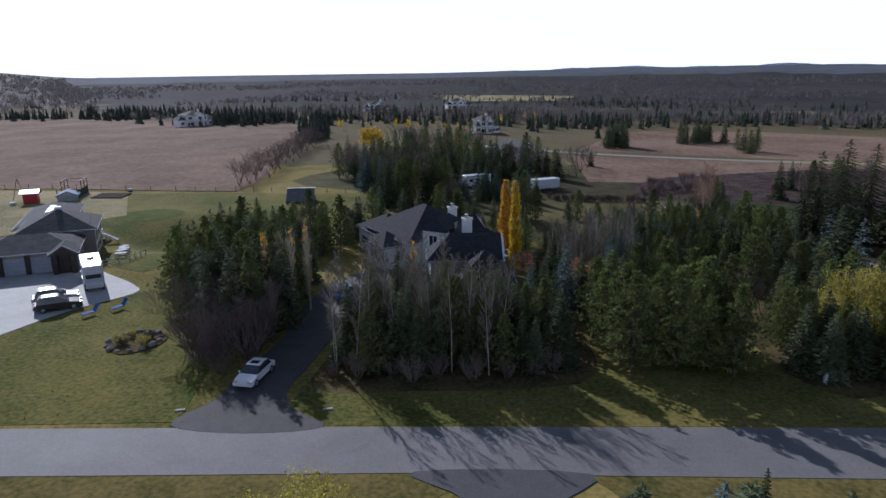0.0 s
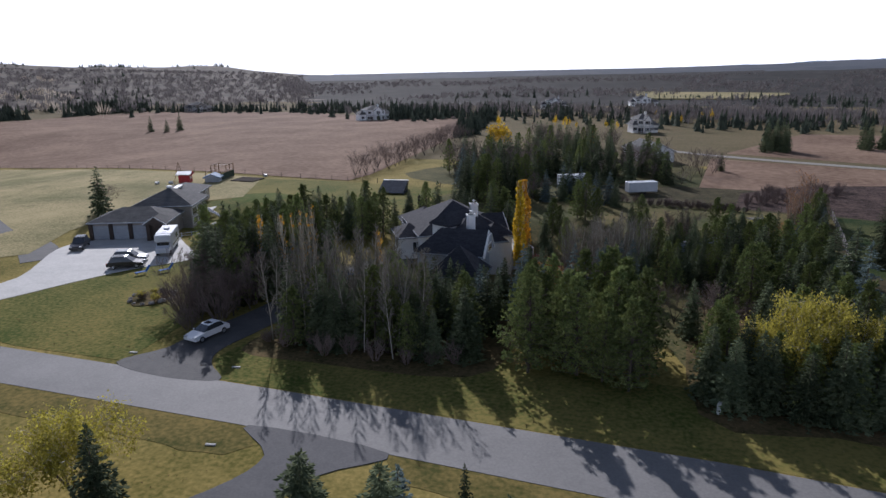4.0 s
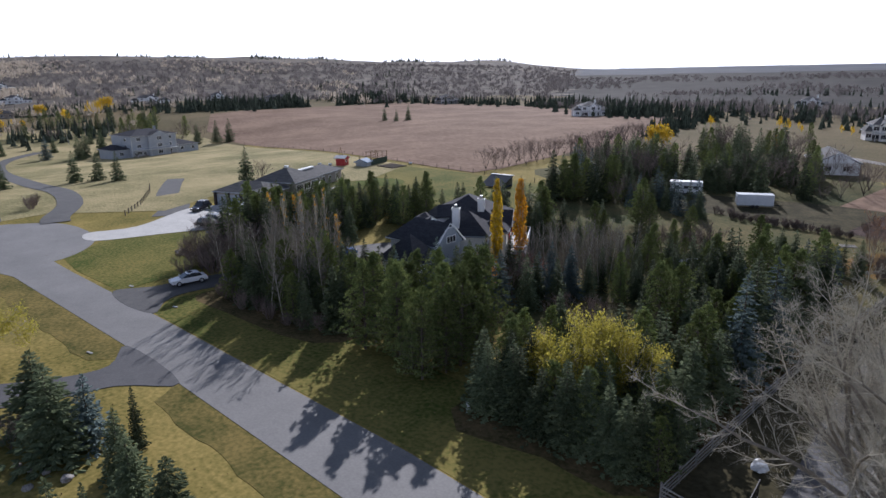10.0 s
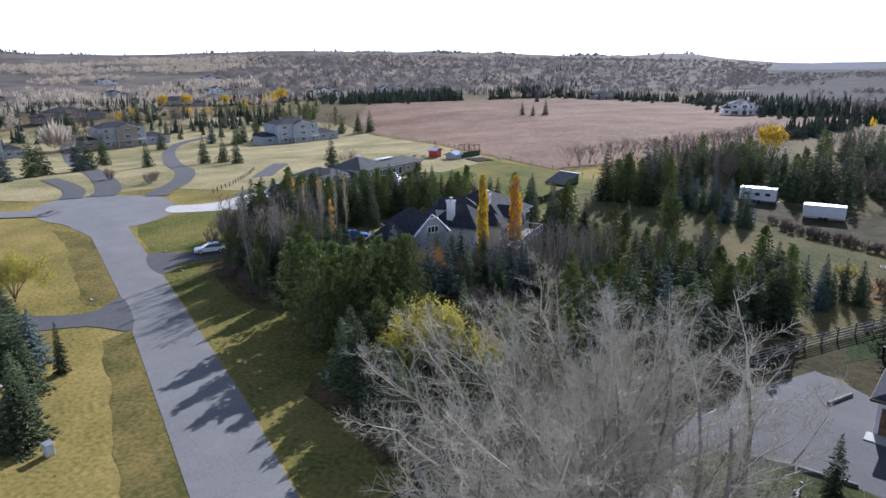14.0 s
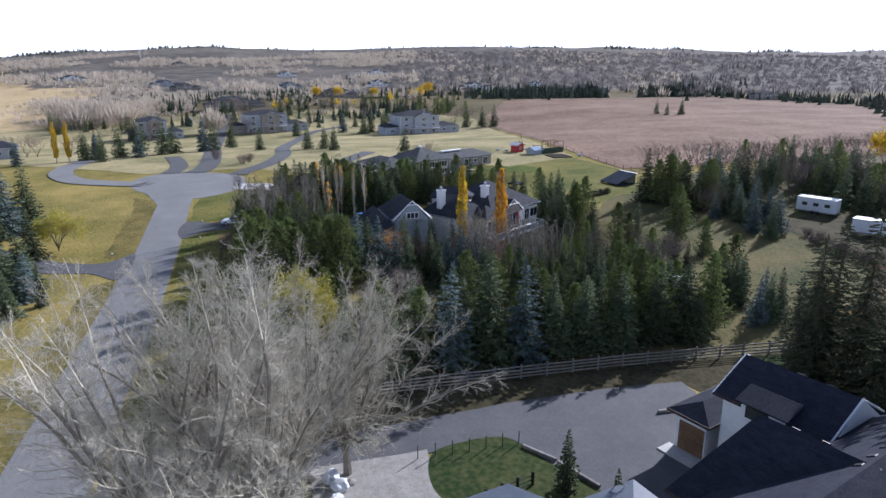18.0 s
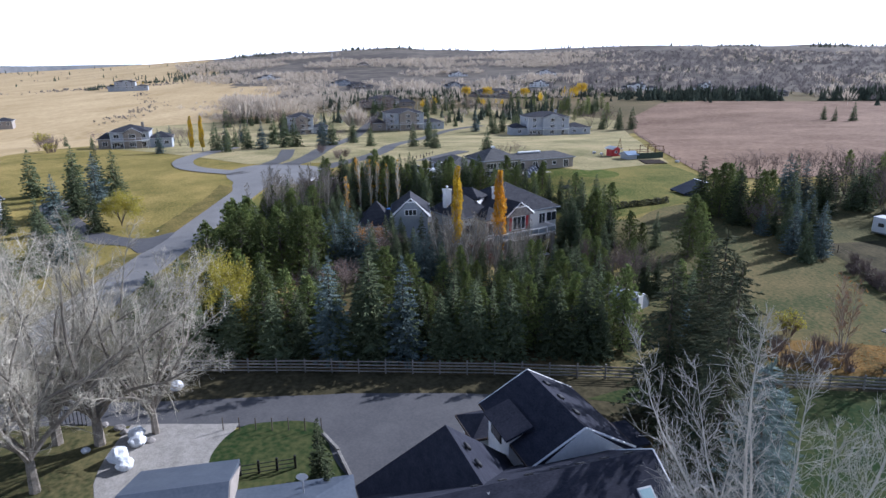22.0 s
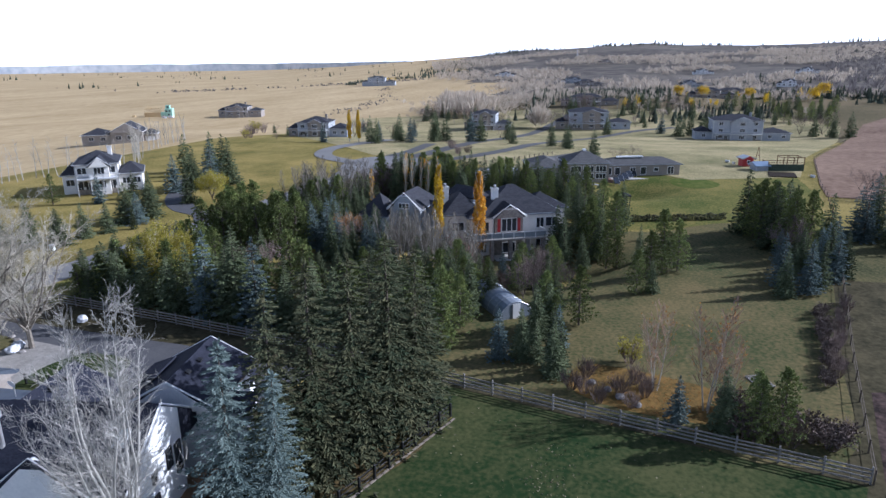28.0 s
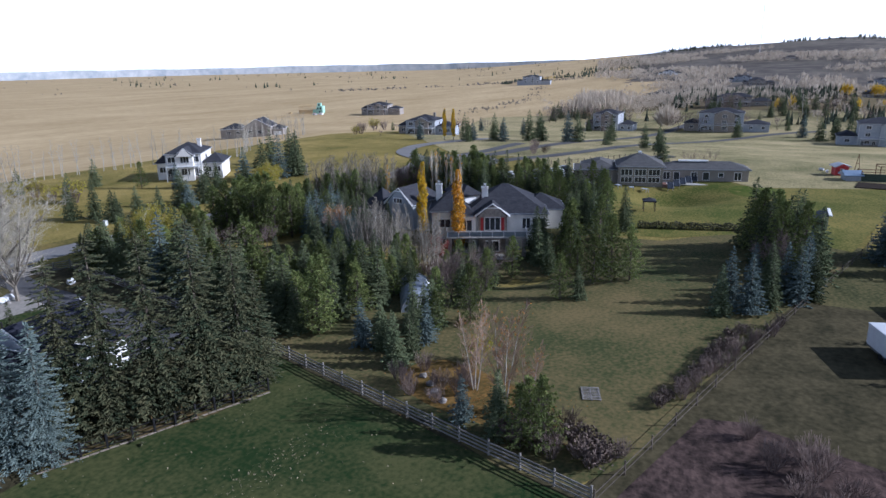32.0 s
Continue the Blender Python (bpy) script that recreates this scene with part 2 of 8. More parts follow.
M_FARWOOD = mat("far_bare_woods", (0.112, 0.101, 0.1), (0.205, 0.185, 0.176), 0.05, 0.95, fine=0.6, island=0.2, trans=0.3)
M_FARCON = mat("far_conifers", (0.04, 0.051, 0.038), (0.09, 0.102, 0.07), 0.05, 0.9, fine=0.6, island=0.35)


# ---- builders ----
def part(name, bm, material, parent, label="", m=None):
    """Links a bmesh as one mesh object under a thing or a part."""
    if isinstance(bm, bmesh.types.BMesh):
        me = bpy.data.meshes.new(name)
        bmesh.ops.recalc_face_normals(bm, faces=bm.faces)
        bm.to_mesh(me)
        bm.free()
    else:
        me = bm
    if not me.materials:
        me.materials.append(material)
    ob = new(name, me)
    ob.parent = parent
    if m is not None:
        ob.matrix_basis = m
    if label:
        ob["label"] = label
    return ob


def thing(name, m, label, category, group="", kind=""):
    ob = new(name)
    ob.empty_display_size = 0.3
    ob.matrix_basis = m
    return tagged(ob, label, category, group, kind)


def box(bm, x0, y0, z0, x1, y1, z1, bevel=0.0):
    g = bmesh.ops.create_cube(bm, size=1.0, matrix=Matrix.Translation(((x0 + x1) / 2, (y0 + y1) / 2, (z0 + z1) / 2)) @ Matrix.Diagonal((abs(x1 - x0), abs(y1 - y0), abs(z1 - z0), 1)))
    if bevel:
        es = {e for v in g["verts"] for e in v.link_edges}
        bmesh.ops.bevel(bm, geom=list(es), offset=bevel, segments=1, affect="EDGES")
    return bm


def B(*a, **k):
    return box(bmesh.new(), *a, **k)


def tube(bm, p, q, r, r2=None, sides=8):
    p, q = Vector(p), Vector(q)
    d = q - p
    mtx = Matrix.Translation((p + q) / 2) @ d.to_track_quat("Z", "Y").to_matrix().to_4x4()
    bmesh.ops.create_cone(bm, cap_ends=True, segments=sides, radius1=r, radius2=r if r2 is None else r2, depth=d.length, matrix=mtx)
    return bm


def prism(bm, pts, z0, z1):
    lo = [bm.verts.new((x, y, z0)) for x, y in pts]
    hi = [bm.verts.new((x, y, z1)) for x, y in pts]
    n = len(pts)
    bm.faces.new(hi)
    bm.faces.new(lo[::-1])
    for i in range(n):
        bm.faces.new((lo[i], lo[(i + 1) % n], hi[(i + 1) % n], hi[i]))
    return bm


def smooth_poly(pts, steps=5):
    """A closed outline rounded through its corners."""
    out, n = [], len(pts)
    for i in range(n):
        p0, p1, p2, p3 = (Vector(pts[(i + k) % n]) for k in (-1, 0, 1, 2))
        for s in range(steps):
            t = s / steps
            out.append(tuple(0.5 * (2 * p1 + (p2 - p0) * t + (2 * p0 - 5 * p1 + 4 * p2 - p3) * t * t + (3 * p1 - p0 - 3 * p2 + p3) * t ** 3)))
    return out


def band(pts, width):
    """An outline of the given width along a line of points; width may be a pair for start and end."""
    w0, w1 = width if isinstance(width, tuple) else (width, width)
    left, right, n = [], [], len(pts)
    for i, p in enumerate(pts):
        a, b = Vector(pts[max(i - 1, 0)]), Vector(pts[min(i + 1, n - 1)])
        d = (b - a).normalized()
        w = (w0 + (w1 - w0) * i / (n - 1)) / 2
        left.append((p[0] - d.y * w, p[1] + d.x * w))
        right.append((p[0] + d.y * w, p[1] - d.x * w))
    return left + right[::-1]


def curve_pts(pts, steps=6):
    out, n = [], len(pts)
    for i in range(n - 1):
        p0, p1, p2, p3 = (Vector(pts[min(max(i + k, 0), n - 1)]) for k in (-1, 0, 1, 2))
        for s in range(steps):
            t = s / steps
            out.append(tuple(0.5 * (2 * p1 + (p2 - p0) * t + (2 * p0 - 5 * p1 + 4 * p2 - p3) * t * t + (3 * p1 - p0 - 3 * p2 + p3) * t ** 3)))
    return out + [tuple(pts[-1])]


def sheet(name, pts, z, material, label, category, thick=0.25):
    bm = prism(bmesh.new(), pts, z - thick, z)
    ob = part(name, bm, material, None)
    return tagged(ob, label, category, kind="structure")


def mesh_np(name, verts, faces, material):
    me = bpy.data.meshes.new(name)
    me.from_pydata(verts, [], faces)
    me.materials.append(material)
    me.update()
    return me


def turf(name, pts, z, material, label, category, cell=2.5):
    """A thin ground sheet cut into cells so that it follows the land."""
    bm = bmesh.new()
    bm.faces.new([bm.verts.new((x, y, 0)) for x, y in pts])
    for k, c in ((0, [p[0] for p in pts]), (1, [p[1] for p in pts])):
        v = math.floor((min(c) - 1) / cell) * cell + 1
        while v < max(c):
            v += cell
            no = (1, 0, 0) if k == 0 else (0, 1, 0)
            bmesh.ops.bisect_plane(bm, geom=bm.verts[:] + bm.edges[:] + bm.faces[:], plane_co=(v * (k == 0), v * (k == 1), 0), plane_no=no)
    for v in bm.verts:
        v.co.z = land(v.co.x, v.co.y) + z
    for f in bm.faces:
        f.normal_update()
        if f.normal.z < 0:
            f.normal_flip()
        f.smooth = True
    me = bpy.data.meshes.new(name)
    bm.to_mesh(me)
    bm.free()
    me.materials.append(material)
    return tagged(new(name, me), label, category, kind="structure")


def ragged(pts, step=1.6, amp=0.55):
    """An outline whose sides wander like the edge of mown grass."""
    out = []
    for (x0, y0), (x1, y1) in zip(pts, pts[1:] + pts[:1]):
        L = math.hypot(x1 - x0, y1 - y0)
        for i in range(max(1, int(L / step))):
            t = i / max(1, int(L / step))
            x, y = x0 + (x1 - x0) * t, y0 + (y1 - y0) * t
            k = amp * (noise.noise((x * 0.35, y * 0.35, 4.1)) + 0.6 * noise.noise((x * 0.09, y * 0.09, 1.1)))
            out.append((x - (y1 - y0) / L * k, y + (x1 - x0) / L * k))
    return out


def lane(pts, width, z, material, label):
    """A ribbon of paving that follows the land."""
    line = curve_pts(pts)
    v, f = [], []
    for i, (x, y) in enumerate(line):
        a, b = line[max(i - 1, 0)], line[min(i + 1, len(line) - 1)]
        L = math.hypot(b[0] - a[0], b[1] - a[1]) or 1
        nx, ny = -(b[1] - a[1]) / L, (b[0] - a[0]) / L
        for k in (1, 0, -1):
            px, py = x + nx * width / 2 * k, y + ny * width / 2 * k
            v.append((px, py, land(px, py) + z))
        if i:
            j = 3 * i
            f += [(j - 3, j - 2, j + 1, j), (j - 2, j - 1, j + 2, j + 1)]
    return tagged(new("driveway", mesh_np("driveway", v, f, material)), label, "driveway", kind="structure")


# ---- the land ----
SKY_AZ = [0, 45, 60, 75, 90, 105, 117, 125, 140, 150, 160, 170, 180, 190, 200, 206, 214, 247, 270, 360]
SKY_EL = [0.0, 0.5, 0.45, 0.3, 0.05, -0.1, -0.3, 0.45, 0.7, 1.05, 1.0, 0.8, 1.05, 0.75, 0.0, -0.4, -0.8, -0.8, -0.8, 0.0]


def ease(u):
    u = min(max(u, 0), 1)
    return u * u * (3 - 2 * u)


def land(x, y):
    """Height of the ground: level round the houses, with a hollow behind one, wooded hills to the west and a fall to the south."""
    r = math.hypot(x, y)
    z = -3.0 * math.exp(-(((x + 36) / 9) ** 2 + ((y - 15) / 9) ** 2))
    d = math.hypot(x - 20, y - 3.5)
    z -= 2.5 * min(max((19 - d) / 10, 0), 1) ** 1.3 * (1 if x > 12 else min(max((x - 6) / 6, 0), 1))
    fall = max(10 * ease((-72 - x) / 180) * (1 - 0.65 * ease((y - 70) / 130)), 8 * ease((-105 - y) / 170))
    z -= fall * (1 - ease((r - 500) / 1900))
    z += 9 * math.exp(-((x + 430) / 95) ** 2 - ((y - 10) / 120) ** 2)
    if r > 300:
        az = math.degrees(math.atan2(y, x)) % 360
        el = float(np.interp(az, SKY_AZ, SKY_EL))
        s = min(max((r - 500) / 1900, 0), 1)
        s = s * s * (3 - 2 * s)
        top = max(27 + 2400 * math.tan(radians(el)), -6 if el < -0.2 else 0)
        z += s * top + s * 9 * (noise.noise((x * 0.0016, y * 0.0016, 0.3))) * (1.0 if el > 0.3 else 0.35)
        if el > 0.3:
            z += s * 9 * noise.noise((x * 0.0055, y * 0.0055, 2.3))
        if r > 2400:
            z -= ((r - 2400) / 2600) * (25 + 0.6 * max(top, 0))
    return z


def span(a, b, step):
    return list(np.arange(a, b, step))


axis = span(-5000, -2600, 200) + span(-2600, -600, 60) + span(-600, -300, 20) + span(-300, -64, 12) + span(-64, 64, 2.5) + span(64, 300, 12) + span(300, 2600, 60) + span(2600, 5001, 200)
gv = [(x, y, land(x, y)) for y in axis for x in axis]
k = len(axis)
gf = [(j * k + i, j * k + i + 1, (j + 1) * k + i + 1, (j + 1) * k + i) for j in range(k - 1) for i in range(k - 1)]
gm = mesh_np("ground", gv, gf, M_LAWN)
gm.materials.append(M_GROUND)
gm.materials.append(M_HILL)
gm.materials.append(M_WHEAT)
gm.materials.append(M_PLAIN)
gm.materials.append(M_DARKPLAIN)
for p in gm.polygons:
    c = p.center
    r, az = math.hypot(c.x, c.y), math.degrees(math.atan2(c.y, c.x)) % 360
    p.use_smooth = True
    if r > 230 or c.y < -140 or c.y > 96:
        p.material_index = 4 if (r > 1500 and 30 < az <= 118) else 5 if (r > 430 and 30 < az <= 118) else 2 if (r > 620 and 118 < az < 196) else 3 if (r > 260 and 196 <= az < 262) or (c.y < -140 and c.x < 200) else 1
tagged(new("ground", gm), "gently rolling autumn grassland reaching to wooded hills", "ground", kind="structure")

# roads and drives
ROAD_N = [(-40, -48.2), (-27, -49), (3, -50.2), (40, -52.2), (52, -53.4), (90, -56), (160, -62), (320, -78)]
ROAD_S = [(320, -85), (160, -69), (90, -62.6), (52, -59.6), (38, -58.6), (15, -57), (4, -56.2), (-31, -55), (-46, -58)]
sheet("road", ROAD_N + ROAD_S, 0.05, M_ROAD, "pale worn asphalt residential road", "road")
CUL = [(-35, -47.6), (-40, -41), (-48, -37.5), (-60, -37.5), (-67, -43), (-71, -51), (-69, -58), (-61, -62), (-51, -61), (-43, -57.5), (-36, -55.6)]
sheet("cul_de_sac", smooth_poly(CUL), 0.054, M_ROAD, "round pale asphalt turning circle at the road's end", "road")
sheet("driveway", smooth_poly([(-14, -49.1), (-11.6, -45), (-11, -41), (-8.6, -32), (-7, -18), (-1, -8), (3, -10), (0, -19), (-3, -30), (-5, -39), (-6, -44), (-5, -47), (-2.2, -49.9), (-8, -50.6)], 4), 0.062, M_ASPHALT, "dark asphalt driveway to the cream house", "driveway")
sheet("driveway", smooth_poly([(4.6, -56.1), (8, -59.5), (6.6, -64), (1, -70.5), (-8, -77), (-22, -86), (-20, -90), (-5, -81), (4, -74.5), (10, -67.5), (12.6, -61), (16.6, -57)], 4), 0.062, M_PAD, "dark curving asphalt driveway south of the road", "driveway")
sheet("driveway", smooth_poly([(-42.5, -39.5), (-38, -30), (-34.5, -23), (-29.6, -17), (-31, -13.6), (-36, -9), (-44, -3), (-52, -10), (-54, -16.5), (-47, -30), (-49, -38)], 4), 0.066, M_CONC, "wide pale concrete driveway before the garage", "driveway")
sheet("driveway", band(curve_pts([(-51, -22), (-60, -15.5), (-70, -12), (-84, -3.5), (-92, 2)]), (6, 4)), 0.058, M_ASPHALT, "grey asphalt side lane climbing past the garage", "driveway")
lane([(-62, -38), (-66.8, -36.2), (-79.3, -28.8), (-100.2, -22.9), (-137.6, -18.1), (-239.8, 5.0), (-273.7, 32.1)], 5, 0.14, M_ASPHALT, "winding grey asphalt lane to a far house")
lane([(-69, -48), (-89.5, -44.1), (-176.2, -41.6), (-274.1, -36.1), (-349.1, -29.9)], 5.5, 0.15, M_ASPHALT, "straight grey asphalt lane to a far house")
lane([(-70, -54), (-83.2, -52.1), (-111.3, -55.1)], 4.5, 0.16, M_ASPHALT, "short grey asphalt lane to a far house")
lane([(-57, -60), (-56.1, -59.4), (-62.3, -70.2), (-70.2, -76.8), (-84.1, -80.3), (-107.1, -78.5), (-128.5, -77.2)], 5.5, 0.17, M_ROAD, "pale concrete loop drive to a far house")
sheet("driveway", ragged([(58, -52.8), (61.4, -48), (62.3, -43), (62.4, -39), (62.4, -24), (63.1, -15), (64.3, -8), (66.2, -8.1), (69, -9), (76, -12), (80, -20), (75, -23.4), (68.4, -25.4), (66.8, -27), (66.6, -30), (67.2, -33.4), (66.2, -40.3), (65.6, -47), (67.5, -54.4)], 2.5, 0.12), 0.06, M_PAD, "broad grey asphalt forecourt beside the dark-roofed house", "driveway")
sheet("lawn", ragged([(66, -40.2), (65.4, -47), (66.6, -54), (76, -55), (90, -55.6), (88, -36), (77, -38), (71, -40)], 2, 0.3), 0.056, M_YARD, "leaf-strewn grass under the bare cottonwoods", "lawn")
sheet("gravel_patch", ragged([(66, -40.3), (66.5, -32), (70.2, -33), (73.6, -32), (79, -30), (81, -36), (75, -39.4), (70.4, -40.6)], 1.5, 0.3), 0.075, M_GRAVEL, "grey gravel pad under the wrapped bundles", "gravel patch")
sheet("lane", band(curve_pts([(30, 150), (56, 127), (90, 108), (124, 95), (170, 84), (300, 60)]), 4), 0.045, M_GRAVEL, "pale gravel farm lane across the dry field", "lane")

# fields and lawns
LINE = [(68.3, 36.4), (48, 40), (22, 45), (-2, 50), (-36, 55.5), (-50, 57), (-92.6, 64.1), (-207.9, 99.6)]
turf("hay_field", LINE[4:] + [(-284.3, 125.4), (-361.8, 175.2), (-375.1, 216.6), (-352.5, 363.4), (-226.1, 373.3), (-139.7, 313), (-60, 290), (-38, 172), (-34, 66)], 0.12, M_FIELD, "broad reddish dry grass field", "field", 12.0)
turf("hay_field", ragged([(-432, -280), (-700, -390), (-840, -310), (-830, -152), (-452, -150), (-304, -172), (-215.5, -186)], 20, 6), 0.14, M_WHEAT, "pale golden stubble field beyond bare aspens", "field", 15.0)
sheet("lawn", [(-6, 46), (22, 41.5), (48, 37), (56, 60), (20, 72), (-12, 72)], 0.004, M_YARD, "dull grass along the trailer yard", "lawn")
sheet("verge", [(55, -46), (57, -28), (59, -11), (61, 1), (64, 17), (67, 37.5), (72.5, 36), (69.5, 17), (66, 1), (63.4, -11), (62, -28), (60, -48)], 0.008, M_STRIP, "worn brown grass under the rail fence", "verge")
sheet("verge", [(70.5, 34.4), (67.6, 35), (48, 38.4), (22, 43.4), (20, 60), (60, 66), (120, 84), (172, 77), (172, 18), (110, 20)], 0.024, M_STRIP, "wide strip of mown brown grass beside the field fence", "verge")
sheet("hay_field", [(69, 37), (54, 40), (53, 43), (56, 58), (70, 70), (120, 82), (170, 74), (170, 20), (110, 22), (85, 30)], 0.03, M_ROUGH, "rough reddish dry grass field by the fence corner", "field")
sheet("hay_field", [(48, 64), (56, 118), (124, 90), (170, 78), (300, 50), (300, 20), (170, 42), (100, 56)], 0.028, M_FIELD, "dry pinkish hay field beyond the trailers", "field")
sheet("hay_field", [(62, 132), (100, 205), (160, 200), (220, 150), (300, 80), (300, 66), (170, 90), (124, 101)], 0.028, M_FIELD, "farther dry hay field", "field")
sheet("hay_field", ragged([(45, 527), (141, 530), (218, 760), (190, 900), (60, 930), (30, 700)], 25, 10), 1.2, M_STRAW, "far yellow-green pasture among woods", "field", 3.0)
sheet("lawn", [(-13.6, -48.6), (-27, -48.4), (-35, -47), (-40, -40), (-42, -38), (-38, -29), (-34.5, -22.5), (-29.4, -17), (-26, -14), (-18, -24), (-14, -36)], 0.028, M_FRONT, "mossy yellow-green front lawn", "lawn")
sheet("lawn", [(-2.4, -49.7), (3, -50), (40, -52), (52, -53.2), (57.6, -53.6), (56.6, -46.4), (48, -44), (38, -41), (22, -40), (4, -42), (-4.6, -42), (-5.4, -46)], 0.016, M_FRONT, "dark mossy verge lawn between trees and road", "lawn")
sheet("lawn", [(62.6, 2), (65.4, 17), (68.7, 36), (110, 22), (130, 0), (130, -30), (98, -30), (90, 2), (84.5, 1.4), (68, 6.8), (66.4, 0), (65, -4)], 0.026, M_GREEN, "deep green back lawn inside the rail fence", "lawn")
sheet("lawn", [(57, -46), (58.5, -28), (60.5, -11), (62.6, 2), (65, -4), (66.4, -7.6), (64.4, -8), (63.2, -15), (62.6, -24), (62.6, -39), (61.6, -48), (58, -52.8)], 0.026, M_STRIP, "strip of worn grass between fence and forecourt", "lawn")
# darker turf laid round the house in place of the garden's shade
turf("lawn", [(5, -24), (20, -24), (36, -30), (40, -43), (56, -45), (59.6, -10), (62.2, 2), (60, 6), (52, 6), (44, 12), (32, 14), (24, 20), (14, 25), (2, 26), (4, 12), (-2, 6), (-3, -4), (3, -9), (1, -18)], 0.01, M_BACK, "dull grass round the cream house, darkened as if in shade", "lawn")
sheet("lawn", [(62.4, 1), (65.6, -7), (73, -12), (74, -24), (98, -31), (98, -4), (90, 2.2), (84.4, 1.3), (68, 6.7)], 0.012, M_STRIP, "worn grass round the dark-roofed house", "lawn")
turf("lawn", smooth_poly([(67.4, 34.5), (63.5, 16), (60.6, 1), (52, -2), (44, 8), (32, 10), (24, 16), (14, 22), (2, 24), (-8, 36), (-1, 48), (22, 44), (48, 39)], 3), 0.035, M_BACK, "wide dull green back lawn behind the cream house", "lawn")
turf("lawn", smooth_poly([(-2, 52), (22, 47), (46, 42.5), (56, 62), (50, 100), (20, 108), (-6, 100), (-26, 70)], 3), 0.018, M_YARD, "dull olive grass of the trailer yard", "lawn", 6.0)
turf("lawn", [(-56, -2), (-62, 14), (-50, 30), (-60, 54), (-36, 54), (-4, 49), (-9, 36), (0, 24), (4, 12), (-6, 8), (-26, 4), (-32, -8), (-36, -6), (-42, 0)], 0.03, M_FRONT, "mossy lawn sloping between the houses", "lawn")
turf("lawn", smooth_poly([(-51, 27), (-47, 25), (-41, 28), (-40, 33), (-45, 36), (-51, 33)], 4), 0.05, M_LUSH, "lush bright green patch in the lawn", "lawn")
turf("lawn", [(-72, -36), (-71, -60), (-128.8, -118.3), (-299.3, -172.6), (-351.3, -76.7), (-358.5, 86.9), (-280.2, 114.3), (-214, 98.3), (-95.4, 62.3), (-60, 55), (-50, 30), (-64, 14), (-62, -6), (-56, -20)], 0.07, M_STRAW, "rolling straw-coloured lawns between the far houses", "lawn", 12.0)
sheet("lawn", smooth_poly([(70.2, -33), (67.1, -31.8), (66.5, -29), (66.7, -26.8), (67.8, -25.5), (72, -24.2), (76.1, -22.8), (84, -25), (84, -31), (73.7, -32.6)], 4), 0.085, M_GREEN, "small green lawn edged by asphalt", "lawn")
sheet("verge", ragged([(-34, -53.6), (4, -55), (6.5, -58.5), (5, -60.5), (-28, -58.8), (-40, -60)]), 0.022, M_VERGE, "brown dry grass ditch along the road", "verge")
sheet("verge", ragged([(15.5, -56), (38, -57.4), (52, -58.4), (90, -61.4), (90, -66.5), (50, -63.2), (36, -62), (18, -60.2)]), 0.022, M_VERGE, "brown dry grass ditch along the road", "verge")
sheet("leaf_litter", smooth_poly([(-4, -43.6), (4, -44.4), (19, -43.8), (22, -36), (20, -26), (8, -24), (0, -27), (-3, -36)], 3), 0.02, M_SOIL, "brown leaf litter under aspens and spruces", "leaf litter")
sheet("leaf_litter", smooth_poly([(38.5, -45.4), (48, -46.6), (56, -45.8), (57.5, -28), (60, -10), (56, -4), (46, -6), (40, -20)], 3), 0.02, M_SOIL, "dark needle litter under the tree row", "leaf litter")
sheet("leaf_litter", smooth_poly([(68, 1), (70, 5.6), (75, 5.2), (84, 0.4), (88, -3), (86, -5), (76, -3)], 3), 0.045, M_SOIL, "brown leaf litter under tall spruces", "leaf litter")
sheet("leaf_litter", smooth_poly([(55, 17), (58, 29), (63, 30), (63, 20), (60, 15)], 3), 0.04, mat("orange_fallen_leaves", (0.07, 0.055, 0.02), (0.2, 0.12, 0.038), 0.35, 0.95, fine=3, sharp=0.05), "orange fallen leaves under the birches", "leaf litter")


# ---- trees ----
def segs_mesh(name, segs, material, sides=3):
    v, f = [], []
    for p, q, r0, r1 in segs:
        d = (q - p)
        if d.length < 1e-6:
            continue
        d.normalize()
        a = d.orthogonal().normalized()
        b = d.cross(a)
        i = len(v)
        for c, r in ((p, r0), (q, r1)):
            for s in range(sides):
                t = 2 * math.pi * s / sides
                v.append(tuple(c + a * (r * math.cos(t)) + b * (r * math.sin(t))))
        for s in range(sides):
            f.append((i + s, i + (s + 1) % sides, i + sides + (s + 1) % sides, i + sides + s))
    return mesh_np(name, v, f, material)


def leaves_mesh(name, items, material, slim=1.0):
    """Small crossed leaf clumps: (centre, size) or (centre, size, direction)."""
    v, f = [], []
    for c, s, d in items:
        a = d.normalized()
        b = a.orthogonal().normalized()
        b.rotate(Matrix.Rotation(random.uniform(0, 6.28), 3, a))
        i = len(v)
        w = s * random.uniform(0.3, 0.5) * slim
        n = a.cross(b) * (w * random.uniform(-0.5, 0.5))
        v += [tuple(c - a * s * 0.5), tuple(c + b * w + n), tuple(c + a * s * 0.5), tuple(c - b * w + n)]
        f.append((i, i + 1, i + 2, i + 3))
    return mesh_np(name, v, f, material)


def rand_dir(up=0.0):
    d = Vector((random.gauss(0, 1), random.gauss(0, 1), random.gauss(0, 1) + up))
    return d.normalized()


def sprays_mesh(name, items, material):
    """Flat needle sprays: (foot, long axis, sideways axis), each a pointed leaf shape bent down along its rim."""
    v, f = [], []
    for c, a, b in items:
        i = len(v)
        n = a.cross(b).normalized() * (b.length * 0.9)
        if n.z > 0:
            n = -n
        v += [tuple(c), tuple(c + a * 0.55 + b + n), tuple(c + a), tuple(c + a * 0.55 - b + n)]
        f += [(i, i + 1, i + 2), (i, i + 2, i + 3)]
    return mesh_np(name, v, f, material)


